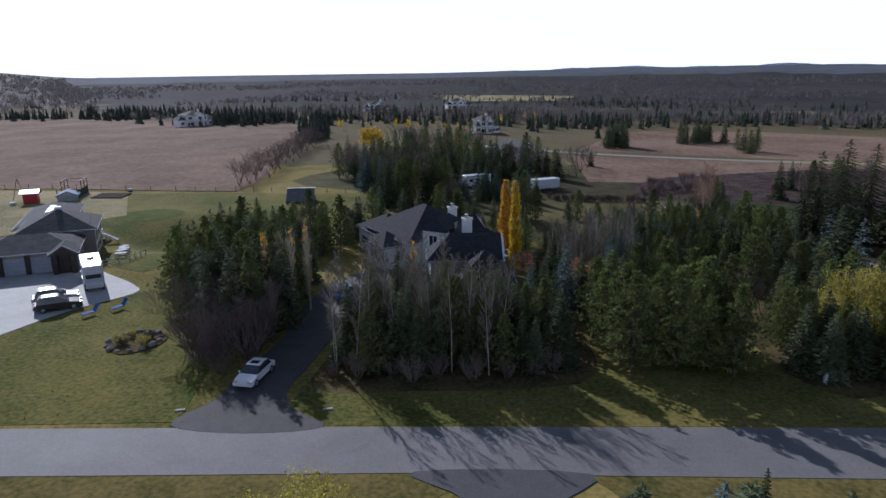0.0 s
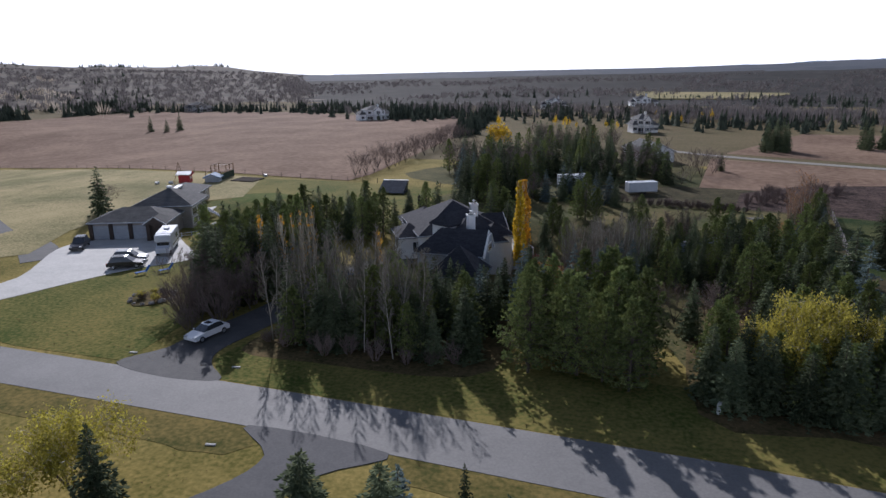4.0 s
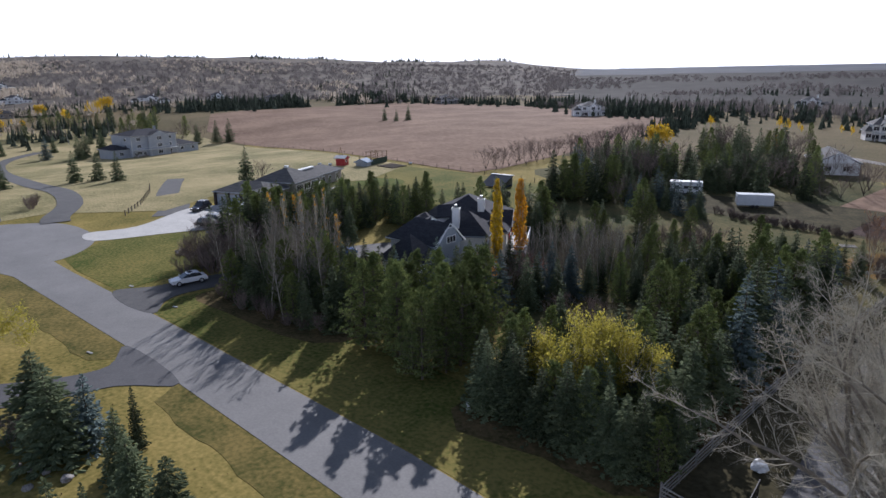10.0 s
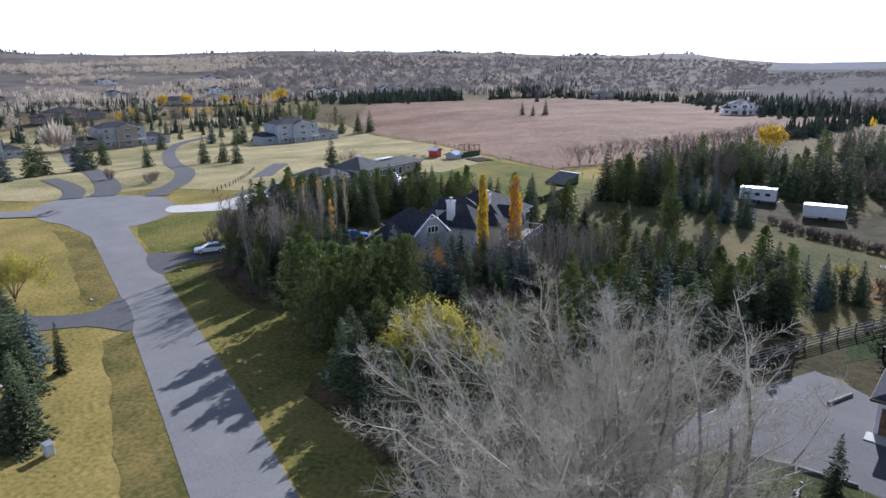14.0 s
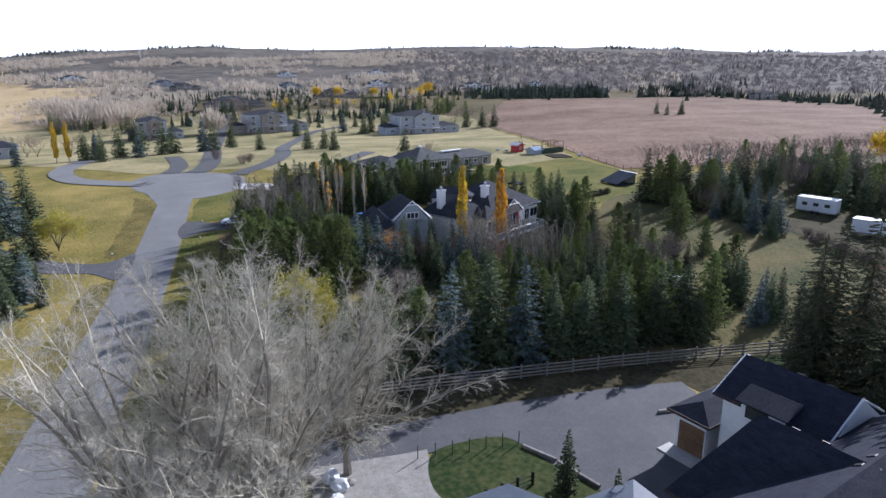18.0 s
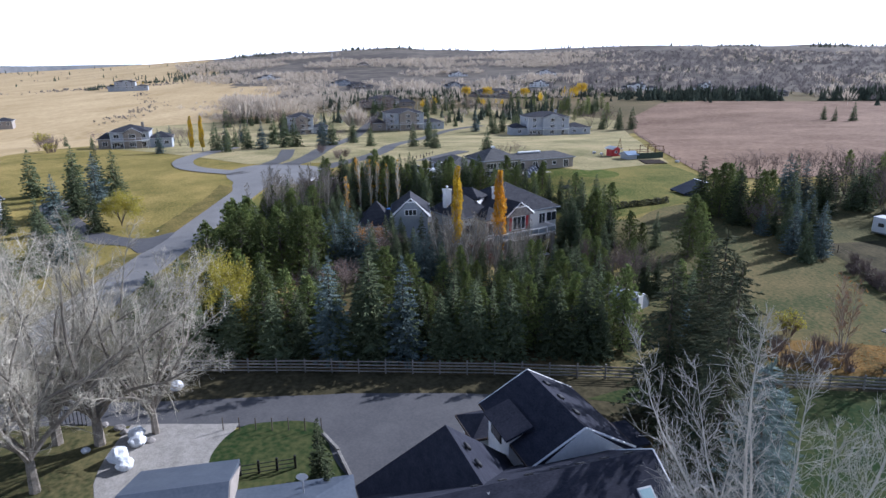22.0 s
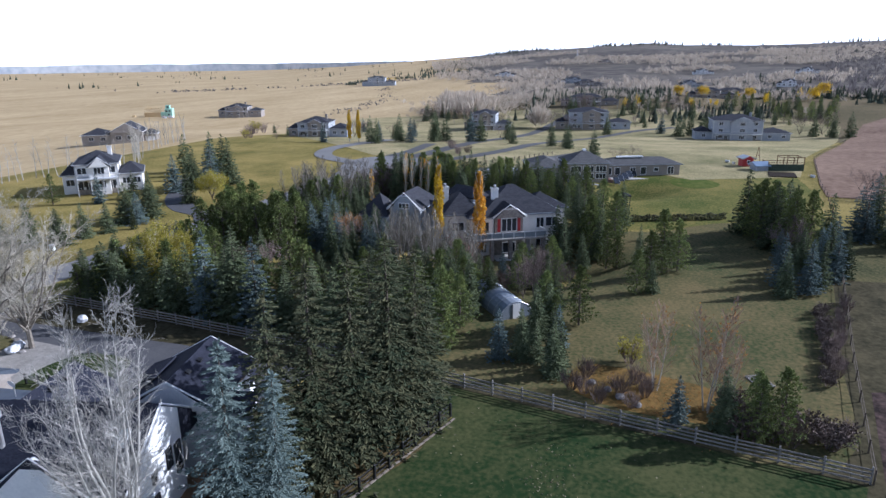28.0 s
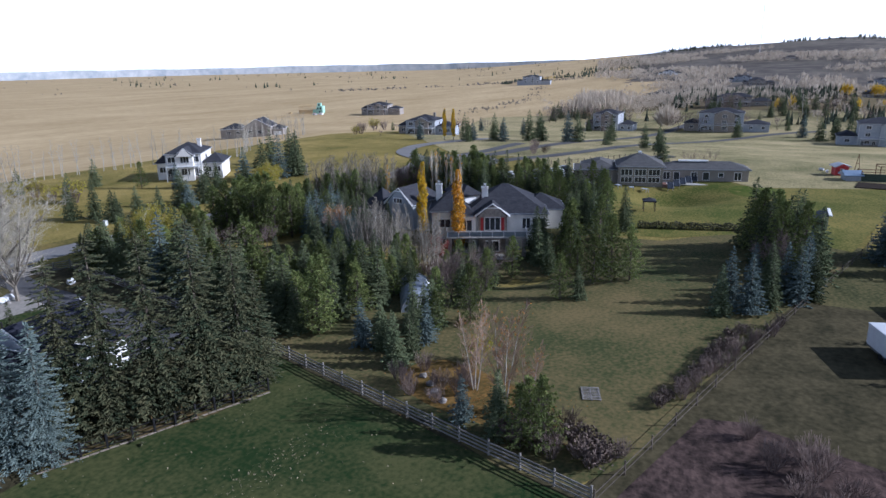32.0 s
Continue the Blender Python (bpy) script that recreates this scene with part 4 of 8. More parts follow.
KIND = {
    "spruce": ("spruce_tree", [(conifer(M_SPRUCE, 10, 2.7, 26, 14, 3, s), 10) for s in (11, 12, 13, 14, 17)], "dark green spruce with dense drooping boughs", "tree"),
    "slim": ("spruce_tree", [(conifer(M_SPRUCE, 10, 1.9, 24, 11, 2, s), 10) for s in (15, 16, 18)], "slim dark spruce with short boughs", "tree"),
    "blue": ("blue_spruce_tree", [(conifer(M_BLUE, 10, 2.8, 20, 13, 3, s, droop=0.2), 10) for s in (21, 22)], "silvery blue spruce with layered boughs", "tree"),
    "pine": ("pine_tree", [(pine(M_PINE, 9, 2.9, s, 120, 12), 9) for s in (31, 32, 33, 34)], "bushy yellow-green pine with open boughs", "tree"),
    "tall": ("tall_spruce_tree", [(conifer(M_CONES, 14, 3.6, 30, 15, 8, s, 0.02, 0.72, None, 0.5, 0.3, 0.16), 14) for s in (41, 42, 43)], "tall spruce, its upper boughs brown with cones", "tree"),
    "nearblue": ("blue_spruce_tree", [(conifer(M_BLUE, 11, 2.9, 28, 17, 9, s, 0.02, 0.8, None, 0.3, 0.26, 0.12), 11) for s in (44, 45)], "big silvery blue spruce with layered boughs", "tree"),
    "poplar": ("columnar_poplar_tree", [(columnar(11.5, 0.9, M_YELLOW, s, 1700), 11.5) for s in (51,)], "narrow upright poplar with bright yellow leaves", "tree"),
    "goldpoplar": ("columnar_poplar_tree", [(columnar(11.5, 1.1, M_GOLD, s, 1700), 11.5) for s in (52,)], "narrow upright poplar with orange-gold leaves", "tree"),
    "thinpoplar": ("columnar_poplar_tree", [(columnar(10, 0.8, M_GOLD, s, 130, 0.25, M_TWIG), 10) for s in (53, 54)], "narrow upright poplar nearly bare of leaves", "tree"),
    "barepoplar": ("columnar_poplar_tree", [(columnar(10, 0.7, M_GOLD, s, 24, 0.2, M_TWIG), 10) for s in (55, 56)], "narrow upright poplar, bare and grey", "tree"),
    "aspen": ("bare_aspen_tree", [(slender(9, 0.065, s, 1, 0.25, 46, 1.5, 1.3, None, M_ASPTWIG, 7)[:2], 9) for s in (61, 62, 63, 64)], "slender leafless aspen with a straight pale trunk", "tree"),
    "paleaspen": ("bare_aspen_tree", [(slender(9, 0.08, s, 2, 0.2, 34, 1.8, 1.2, M_PALE, M_ASPTWIG, 6, 0.16)[:2], 9) for s in (65, 66, 67)], "leafless aspen with whitish stems and a fine pale crown", "tree"),
    "big": ("bare_cottonwood_tree", [(forked(16.5, 0.34, s, 14, 1.2, 0.15, 24, 3.6, 5, 3, M_LIMB, M_TWIG, 0.75, 0.06, 0.23), 16.5) for s in (71, 72, 73)], "large leafless cottonwood with pale curling twigs", "tree"),
    "jasp": ("bare_aspen_tree", [(forked(14, 0.17, s, 8, 0.75, 0.2, 24, 2.7, 3, 2, M_WHITEBARK, M_WHITEBARK, 0.95, 0.1, 0.14), 14) for s in (74, 75)], "tall leafless aspen with whitish forking stems", "tree"),
    "birch": ("birch_tree", [(birch(9, s), 9) for s in (76, 77)], "white-barked birch with a few orange leaves", "tree"),
    "gold": ("yellow_willow_tree", [(leafy(8.5, 0.17, M_OLIVE, s, 12000, 0.21, 0.75, 0.15, 3, 1, 0.06, 0.9, None, 7), 8.5) for s in (81, 82)], "rounded tree in yellow-green autumn leaf", "tree"),
    "yellowtree": ("golden_tree", [(leafy(11, 0.2, M_YELLOW, s, 1300, 0.6, 0.55, 0.5, 3, 1, 0.08, 1.0, None, 5), 11) for s in (83,)], "rounded tree in bright golden leaf", "tree"),
    "orangetree": ("ornamental_tree", [(leafy(6, 0.12, M_ORANGE, s, 1800, 0.22, 0.7, 0.25, 3, 1, 0.1, 0.6, None, 6), 6) for s in (84,)], "small tree in soft orange leaf", "tree"),
    "redtree": ("ornamental_tree", [(leafy(4.5, 0.1, M_REDLEAF, s, 900, 0.2, 0.8, 0.2, 3, 1, 0.1, 0.5, None, 5), 4.5) for s in (85,)], "small tree with dull red leaves", "tree"),
    "greybush": ("bare_tree", [(bare_tree(8, 0.12, 3, s, 0.6, 0.35, 1, M_BARK, M_SHRUB, 0.08, 1.1, 5, 0.16, True, 2, 0.8)[:2], 8) for s in (86, 87, 88)], "leafless grey-brown tree with a wide twiggy crown", "tree"),
    "shrub": ("bare_shrub", [(shrub(2.6, 1.8, M_SHRUB, s), 2.6) for s in (91, 92)], "leafless reddish-brown shrub with many stems", "shrub"),
    "leafshrub": ("autumn_shrub", [(shrub(2.0, 1.4, M_SHRUB, s, 20, M_OLIVE, 500), 2.0) for s in (93,)], "low shrub in yellow-green leaf", "shrub"),
    "brownshrub": ("brown_shrub", [(shrub(1.6, 1.3, M_SHRUB, s, 26, mat("dull_brown_leaves", (0.07, 0.052, 0.042), (0.14, 0.105, 0.084), 1, 0.85, island=0.3), 600), 1.6) for s in (95, 96)], "low rounded shrub with dull brown leaves", "shrub"),
    "greenshrub": ("evergreen_shrub", [(pine(M_SPRUCE, 1.6, 1.0, 97, 30, 10, 0.3), 1.6)], "low rounded dark evergreen shrub", "shrub"),
    "spruce_far": ("spruce_tree", [(conifer(M_SPRUCE, 10, 2.5, 20, 11, 2, s, wid=0.28), 10) for s in (111, 112, 113)], "dark green spruce with dense drooping boughs", "tree"),
    "blue_far": ("blue_spruce_tree", [(conifer(M_BLUE, 10, 2.6, 20, 11, 2, s, wid=0.28), 10) for s in (121,)], "silvery blue spruce with layered boughs", "tree"),
    "pine_far": ("pine_tree", [(pine(M_PINE, 9, 2.6, s, 60, 8, 0.6), 9) for s in (131, 132)], "bushy yellow-green pine with open boughs", "tree"),
    "aspen_far": ("bare_aspen_tree", [(slender(9, 0.12, s, 1, 0.3, 18, 1.7, 1.1, None, None, 3)[:2], 9) for s in (161, 162)], "slender leafless aspen with a straight pale trunk", "tree"),
    "greybush_far": ("bare_tree", [(bare_tree(8, 0.12, 3, s, 0.6, 0.4, 1, M_BARK, M_SHRUB, 0.06, 1.7, 5, 0.16, False, 3, 1.0)[:2], 8) for s in (186, 187)], "leafless grey-brown tree with a wide twiggy crown", "tree"),
}
placer = random.Random(5)
FAR = []


def plant(kind, x, y, h, group="", wide=1.0):
    if (x < -42 or y > 60 or y < -78) and kind + "_far" in KIND:
        kind += "_far"
    name, kinds, label, cat = KIND[kind]
    meshes, h0 = kinds[placer.randrange(len(kinds))]
    s = h / h0
    along, across = (x - 42.5) * 0.98 + (y - 4.9) * 0.21, (y - 4.9) * 0.98 - (x - 42.5) * 0.21
    if h > 2.4 and 0 < along < 12.5 and abs(across) < 2.9:  # open ground before the greenhouse
        return None
    if kind == "spruce_far" and (x < -92 or y > 92 or y < -92):
        FAR.append((meshes[1], Matrix.LocRotScale((x, y, land(x, y) - 0.05), Euler((0, 0, placer.uniform(0, 6.28))), (s * wide, s * wide, s))))
        return None
    th = thing(name, Matrix.LocRotScale((x, y, land(x, y) - 0.05), Euler((placer.uniform(-.02, .02), placer.uniform(-.02, .02), placer.uniform(0, 6.28))), (s * wide, s * wide, s)), label, cat, group)
    for me in meshes:
        part(me.name.split(".")[0], me, None, th)
    return th


def inside(x, y, poly):
    c = False
    for i in range(len(poly)):
        (x1, y1), (x2, y2) = poly[i - 1], poly[i]
        if (y1 > y) != (y2 > y) and x < (x2 - x1) * (y - y1) / (y2 - y1) + x1:
            c = not c
    return c


def stand(poly, mix, count, h0, h1, gap=1.8, group="", wide=1.0):
    """A stand of trees scattered in an outline; mix: kinds to draw from."""
    xs, ys = [p[0] for p in poly], [p[1] for p in poly]
    got, tries = [], 0
    while len(got) < count and tries < count * 40:
        tries += 1
        x, y = placer.uniform(min(xs), max(xs)), placer.uniform(min(ys), max(ys))
        if inside(x, y, poly) and all((x - a) ** 2 + (y - b) ** 2 > gap * gap for a, b in got):
            got.append((x, y))
            plant(placer.choice(mix), x, y, placer.uniform(h0, h1), group, wide)


def row(kind, pts, h0, h1, step, jit=0.5, group="", wide=1.0):
    for (x0, y0), (x1, y1) in zip(pts, pts[1:]):
        n = max(1, int(math.hypot(x1 - x0, y1 - y0) / step))
        for i in range(n):
            t = (i + 0.5) / n
            plant(kind, x0 + (x1 - x0) * t + placer.uniform(-jit, jit), y0 + (y1 - y0) * t + placer.uniform(-jit, jit), placer.uniform(h0, h1), group, wide)


F = "trees between house and road"
# before the house
stand([(-3, -41), (12, -42), (14, -34), (6, -27), (-2, -30)], ["aspen"], 44, 8.4, 10.6, 1.2, F)
stand([(-2, -40), (19, -42), (19, -30), (4, -26)], ["spruce", "slim", "spruce"], 36, 4.4, 7.8, 1.5, F)
stand([(8, -30), (20, -31), (20, -24), (10, -25)], ["spruce", "slim"], 12, 4.0, 6.4, 1.6, F)
plant("spruce", 18.2, -40, 6.6, F)
stand([(-3, -41), (19, -42), (18, -33), (0, -32)], ["spruce", "pine", "slim"], 24, 5.5, 8.4, 1.5, F, 1.1)
stand([(-4, -42.5), (18, -43.2), (18, -40), (-3, -39)], ["shrub"], 14, 1.4, 2.6, 1.4, F)
plant("thinpoplar", 4.8, -27.5, 8.9, F)
stand([(22.5, -42), (33.5, -43), (35, -35), (30, -29), (23, -32)], ["pine"], 22, 7.0, 9.8, 1.5, F, 1.05)
stand([(16, -30), (26, -30), (28, -22), (18, -24)], ["spruce", "blue", "spruce"], 8, 5.5, 8.2, 2.2, F)
plant("orangetree", 24.4, -22.8, 5.8, F, 0.8)
plant("blue", 21.5, -27, 8.2, F)
stand([(39, -43.5), (46, -45), (56, -45), (56, -40), (46, -36), (40, -38)], ["spruce", "slim", "pine"], 26, 4.8, 7.0, 1.5, F, 1.1)
plant("gold", 46.6, -38.4, 9.2, F, 0.72)
plant("gold", 49.8, -37.4, 8.8, F, 0.72)
row("spruce", [(39.5, -43.4), (47, -44), (55, -44)], 5.6, 7.2, 1.9, 0.5, F, 1.15)
plant("gold", 43.2, -39.0, 6.4, F, 0.6)
row("pine", [(39.5, -41), (42, -33)], 6.5, 7.6, 2.4, 0.5, F)
# along the rail fence
R = "tree row along the rail fence"
row("spruce", [(54.6, -43), (55.6, -14), (57, 0)], 5.6, 8.6, 3.1, 0.7, R, 1.15)
row("slim", [(52, -40), (52.6, -8)], 5.5, 8.4, 3.6, 0.9, R, 1.2)
row("pine", [(53.4, -35), (53.6, 0)], 5.4, 8.2, 4.6, 0.9, R)
for x, y, h in ((54.5, -25.9, 10.2), (55.3, -19, 10.1)):
    plant("blue", x + 0.6, y, h, R, 0.95)
plant("spruce", 54.9, -22, 11, R)
row("pine", [(54.5, -9), (56, 4)], 5.8, 8.6, 3.0, 0.8, R)
plant("pine", 55.8, 1.9, 8.5, R)
stand([(45, -34), (52, -36), (52, -8), (46, -8)], ["spruce", "pine", "slim"], 20, 4.5, 8.2, 2.4, R, 1.15)
stand([(44, -9), (55, -11), (58, 3), (52, 8), (45, 2)], ["spruce", "pine", "slim", "spruce"], 22, 5.5, 8.4, 1.8, R, 1.1)
# inside the lot
I = "trees in the back garden"
stand([(25, -15), (34, -13), (36, -4), (30, 0), (24, -4)], ["paleaspen"], 28, 7.4, 9.2, 1.5, I)
stand([(33, -14), (47, -14), (48, 4), (38, 4), (31, -6)], ["spruce", "slim", "pine", "spruce", "spruce"], 46, 4.0, 6.4, 1.6, I)
stand([(26, -24), (34, -22), (34, -13), (25, -15)], ["spruce", "blue", "greybush"], 12, 4.5, 7, 1.8, I)
stand([(34, -28), (44, -30), (44, -16), (36, -16)], ["greybush", "spruce"], 5, 4, 6.5, 3.0, I)
stand([(52, 11.5), (56, 10), (57, 14), (52, 15)], ["slim", "blue", "greybush"], 5, 4.5, 6.5, 2.0, I)
stand([(18.5, -21), (24, -22), (25, -14), (20, -13)], ["spruce", "slim", "aspen"], 8, 4.5, 6.4, 1.7, I)
for kind, x, y, h in (("poplar", 18.3, -10.5, 13.4), ("goldpoplar", 17.8, -3.8, 14.0), ("spruce", 27, 4, 6), ("pine", 34, 6, 6.5), ("spruce", 40.5, 10, 5.5), ("pine", 46, 14.4, 6.8),
                      ("pine", 34.4, 20, 5.8), ("spruce", 33, 21.8, 4.4), ("pine", 25, 23, 8.8), ("pine", 23.4, 25, 7.2), ("pine", 27, 21.4, 6.4), ("spruce", 49.3, 11.7, 6), ("pine", 12.2, 12.6, 9), ("spruce", 13.6, 7.4, 8.6), ("pine", 20, 15.5, 7), ("pine", 47.5, 11, 6.4), ("spruce", 15, 14, 7.2), ("slim", 16, 9, 7.4), ("pine", 12, 12, 8.5), ("pine", 9, 16, 8), ("spruce", 19, 12, 6), ("slim", 19, 20, 5.5), ("pine", 21, 17, 5), ("redtree", 20.5, -7, 4.2), ("redtree", 22, -5, 3.4), ("spruce", 30, 4, 5.4), ("spruce", 13.4, 8.6, 8.6), ("slim", 10, 11, 9), ("blue", 28, 2, 5), ("slim", 26, 6.5, 5.6), ("pine", 23, 8, 6.2), ("shrub", 24, -2, 2.4), ("shrub", 25.6, -3, 2.6),
                      ("birch", 58.8, 22.3, 7.7), ("birch", 61.4, 26.3, 9.6), ("birch", 60, 28, 6), ("leafshrub", 54, 20, 2.6), ("blue", 63.9, 24, 4.2), ("spruce", 64.2, 27.3, 5.6), ("pine", 64.7, 31.3, 6.2), ("pine", 63.4, 29.6, 5.2), ("pine", 65, 29.6, 5.4), ("spruce", 56, 10, 5.4), ("spruce", 58.5, 13.5, 5.4), ("blue", 56.5, 8, 5.4)):
    plant(kind, x, y, h, I)
row("brownshrub", [(54.5, 37), (34, 40)], 0.9, 1.4, 1.5, 0.4, "shrub row along the field fence")
stand([(60, 28), (62, 36.5), (66, 35), (65, 28)], ["brownshrub", "shrub"], 14, 1.3, 2.4, 1.0, I)
stand([(57, 16), (58, 22), (63, 22), (62, 15)], ["shrub"], 9, 1.2, 2.2, 1.1, I)
stand([(28, -4), (33, -2), (34, 4), (29, 3)], ["shrub"], 9, 1.8, 2.6, 1.3, I)
stand([(28, 3), (39, 5), (43, 11), (36, 13), (27, 9)], ["pine", "spruce", "greybush"], 10, 4.6, 6.8, 2.0, I)
stand([(45, 8.5), (50, 6), (52.5, 12), (48, 13)], ["spruce", "pine"], 5, 4.6, 6.4, 1.8, I)
# behind the house, by the field line
stand([(-4, 34), (6, 38), (14, 41), (12, 46), (-2, 43)], ["spruce", "spruce", "pine"], 13, 7.5, 10.5, 2.0, I)
stand([(12, 38), (30, 37), (32, 41), (14, 45)], ["slim", "greybush", "spruce", "blue"], 13, 4.5, 7.5, 2.0, I)
random.seed(66)
hl = []
for i in range(2600):
    t, u, w = random.random(), random.uniform(-1, 1), random.random()
    hl.append((Vector((-4 - 6 * t + u * 0.7 * (1 - w * w * 0.3), 18 + 16 * t + random.uniform(-.2, .2), land(-4 - 6 * t, 18 + 16 * t) + 1.15 * w + 0.12 * math.sin(t * 40))), random.uniform(0.15, 0.32), rand_dir(0.4)))
hedge = thing("clipped_hedge", Matrix.Identity(4), "long low clipped hedge, dark brownish green", "hedge")
part("foliage", leaves_mesh("foliage", hl, mat("dark_hedge_leaves", (0.035, 0.04, 0.025), (0.085, 0.08, 0.045), 0.6, 0.8, island=0.3)), None, hedge)
part("stems", segs_mesh("stems", [(Vector((-4 - 6 * i / 40, 18 + 16 * i / 40, land(-4 - 6 * i / 40, 18 + 16 * i / 40) - 0.1)), Vector((-4 - 6 * i / 40 + random.uniform(-.3, .3), 18 + 16 * i / 40, land(-4 - 6 * i / 40, 18 + 16 * i / 40) + 0.9)), 0.04, 0.015) for i in range(41)], M_BARK), None, hedge)
stand([(-6, 52), (0, 50), (6, 54), (2, 60), (-8, 60)], ["blue", "spruce", "slim"], 7, 8, 10.5, 2.2, I)
# beside the drive
D = "trees west of the driveway"
stand([(-16, -39), (-10, -37), (-8, -30), (-12, -26), (-19, -32)], ["greybush", "aspen", "greybush"], 18, 5, 7.6, 1.4, D)
stand([(-26, -14), (-16, -30), (-10, -28), (-8, -14), (-12, -4), (-24, -3)], ["spruce", "slim", "pine", "spruce"], 40, 6.5, 9.5, 1.9, D)
for x, y in ((-9.8, -24.8), (-9, -23), (-10.6, -22.4), (-8.6, -26), (-7.6, -21), (-11, -26.6), (-7, -24), (-8, -19)):
    plant("thinpoplar" if x < -10.2 else "barepoplar", x, y, placer.uniform(8.5, 10.4), D)
stand([(-26, -3), (-12, -4), (-6, 2), (-10, 10), (-22, 8)], ["spruce", "pine", "spruce"], 22, 6, 8.5, 2.2, D)
stand([(-6, 6), (6, 10), (8, 20), (-4, 16)], ["pine", "spruce"], 8, 6, 8, 2.4, D)
stand([(-24, -21), (-15.5, -34), (-9.6, -33), (-8.6, -18), (-14, -14)], ["spruce", "pine", "slim", "spruce", "pine"], 26, 7.4, 10, 1.7, D)
stand([(-16.4, -40), (-12.4, -40.4), (-9.6, -34), (-9, -26), (-14, -28)], ["shrub", "greybush"], 16, 2.4, 4.6, 1.2, D)
# next door with the dark roof
J = "trees round the dark-roofed house"
for kind, x, y, h, w in (("tall", 78.5, 0.2, 16.0, 1.05), ("tall", 75, 1.6, 15.6, 1.05), ("tall", 71.6, 3.0, 16.2, 1.05), ("tall", 68.2, 3.6, 14.4, 1.05), ("tall", 66.4, 4.0, 10.6, 0.95), ("tall", 81.0, -1.2, 14.6, 1.0), ("tall", 69.5, 0.6, 13.8, 1.05), ("nearblue", 85.2, -1.6, 13.2, 0.95), ("nearblue", 83.6, 0.4, 10.8, 0.95),
                         ("big", 68.2, -44.8, 17.6, 1.05), ("big", 68.6, -41.6, 16.8, 1.05), ("big", 76.4, -47.4, 19, 1.1), ("big", 72.5, -49, 17.5, 1.0), ("big", 67.4, -38, 15, 0.85), ("big", 74, -43.5, 17, 0.9), ("jasp", 90.8, -3.9, 17.2, 0.95), ("jasp", 89.2, -6.6, 13.4, 0.7), ("slim", 74, -25, 4.6, 1.0), ("slim", 78, -24, 4, 1.0)):
    plant(kind, x, y, h, J, w)
# south of the road
S = "trees south of the road"
for kind, x, y, h, w in (("gold", -1.5, -67, 7.0, 0.95), ("spruce", 3, -69.4, 7.4, 1.1), ("spruce", 15.6, -68, 6.9, 1.7), ("spruce", 20.6, -68.6, 7.5, 1.6), ("blue", 20.6, -66.4, 5.8, 1.35), ("spruce", 36, -68, 6.1, 1.5), ("spruce", 24, -64.4, 5.2, 0.6), ("greybush", 17, -70.5, 3, 1),
                         ("spruce", 36, -74, 8, 0.9), ("spruce", 39, -77, 8, 0.9), ("spruce", 33, -71.5, 5, 0.8)):
    plant(kind, x, y, h, S, w)


# ---- houses ----
FACE = {"e": (1, 0), "w": (-1, 0), "n": (0, 1), "s": (0, -1)}


def roof_mesh(x0, y0, x1, y1, z, rise, kind, axis, over=0.5, t=0.2, hips=(1, 1)):
    """A closed roof shell; hips: how far each end is hipped, 0 for a gable end."""
    bm = bmesh.new()
    x0, y0, x1, y1 = x0 - over, y0 - over, x1 + over, y1 + over
    if axis == "y":
        f = lambda a, b, c: (b, a, c)
        x0, y0, x1, y1 = y0, x0, y1, x1
    else:
        f = lambda a, b, c: (a, b, c)
    half = (y1 - y0) / 2
    ym = (y0 + y1) / 2
    a, b = x0 + half * hips[0] * 0.95, x1 - half * hips[1] * 0.95
    if a > b:
        a = b = (a + b) / 2
    low = [bm.verts.new(f(*p)) for p in ((x0, y0, z - t), (x1, y0, z - t), (x1, y1, z - t), (x0, y1, z - t))]
    up = [bm.verts.new(f(*p)) for p in ((x0, y0, z), (x1, y0, z), (x1, y1, z), (x0, y1, z))]
    r0, r1 = bm.verts.new(f(a, ym, z + rise)), bm.verts.new(f(b, ym, z + rise))
    for i in range(4):
        bm.faces.new((low[i], low[(i + 1) % 4], up[(i + 1) % 4], up[i]))
    bm.faces.new((up[0], up[1], r1, r0))
    bm.faces.new((up[2], up[3], r0, r1))
    bm.faces.new((up[3], up[0], r0))
    bm.faces.new((up[1], up[2], r1))
    bm.faces.new(low[::-1])
    bmesh.ops.remove_doubles(bm, verts=bm.verts, dist=0.001)
    return bm


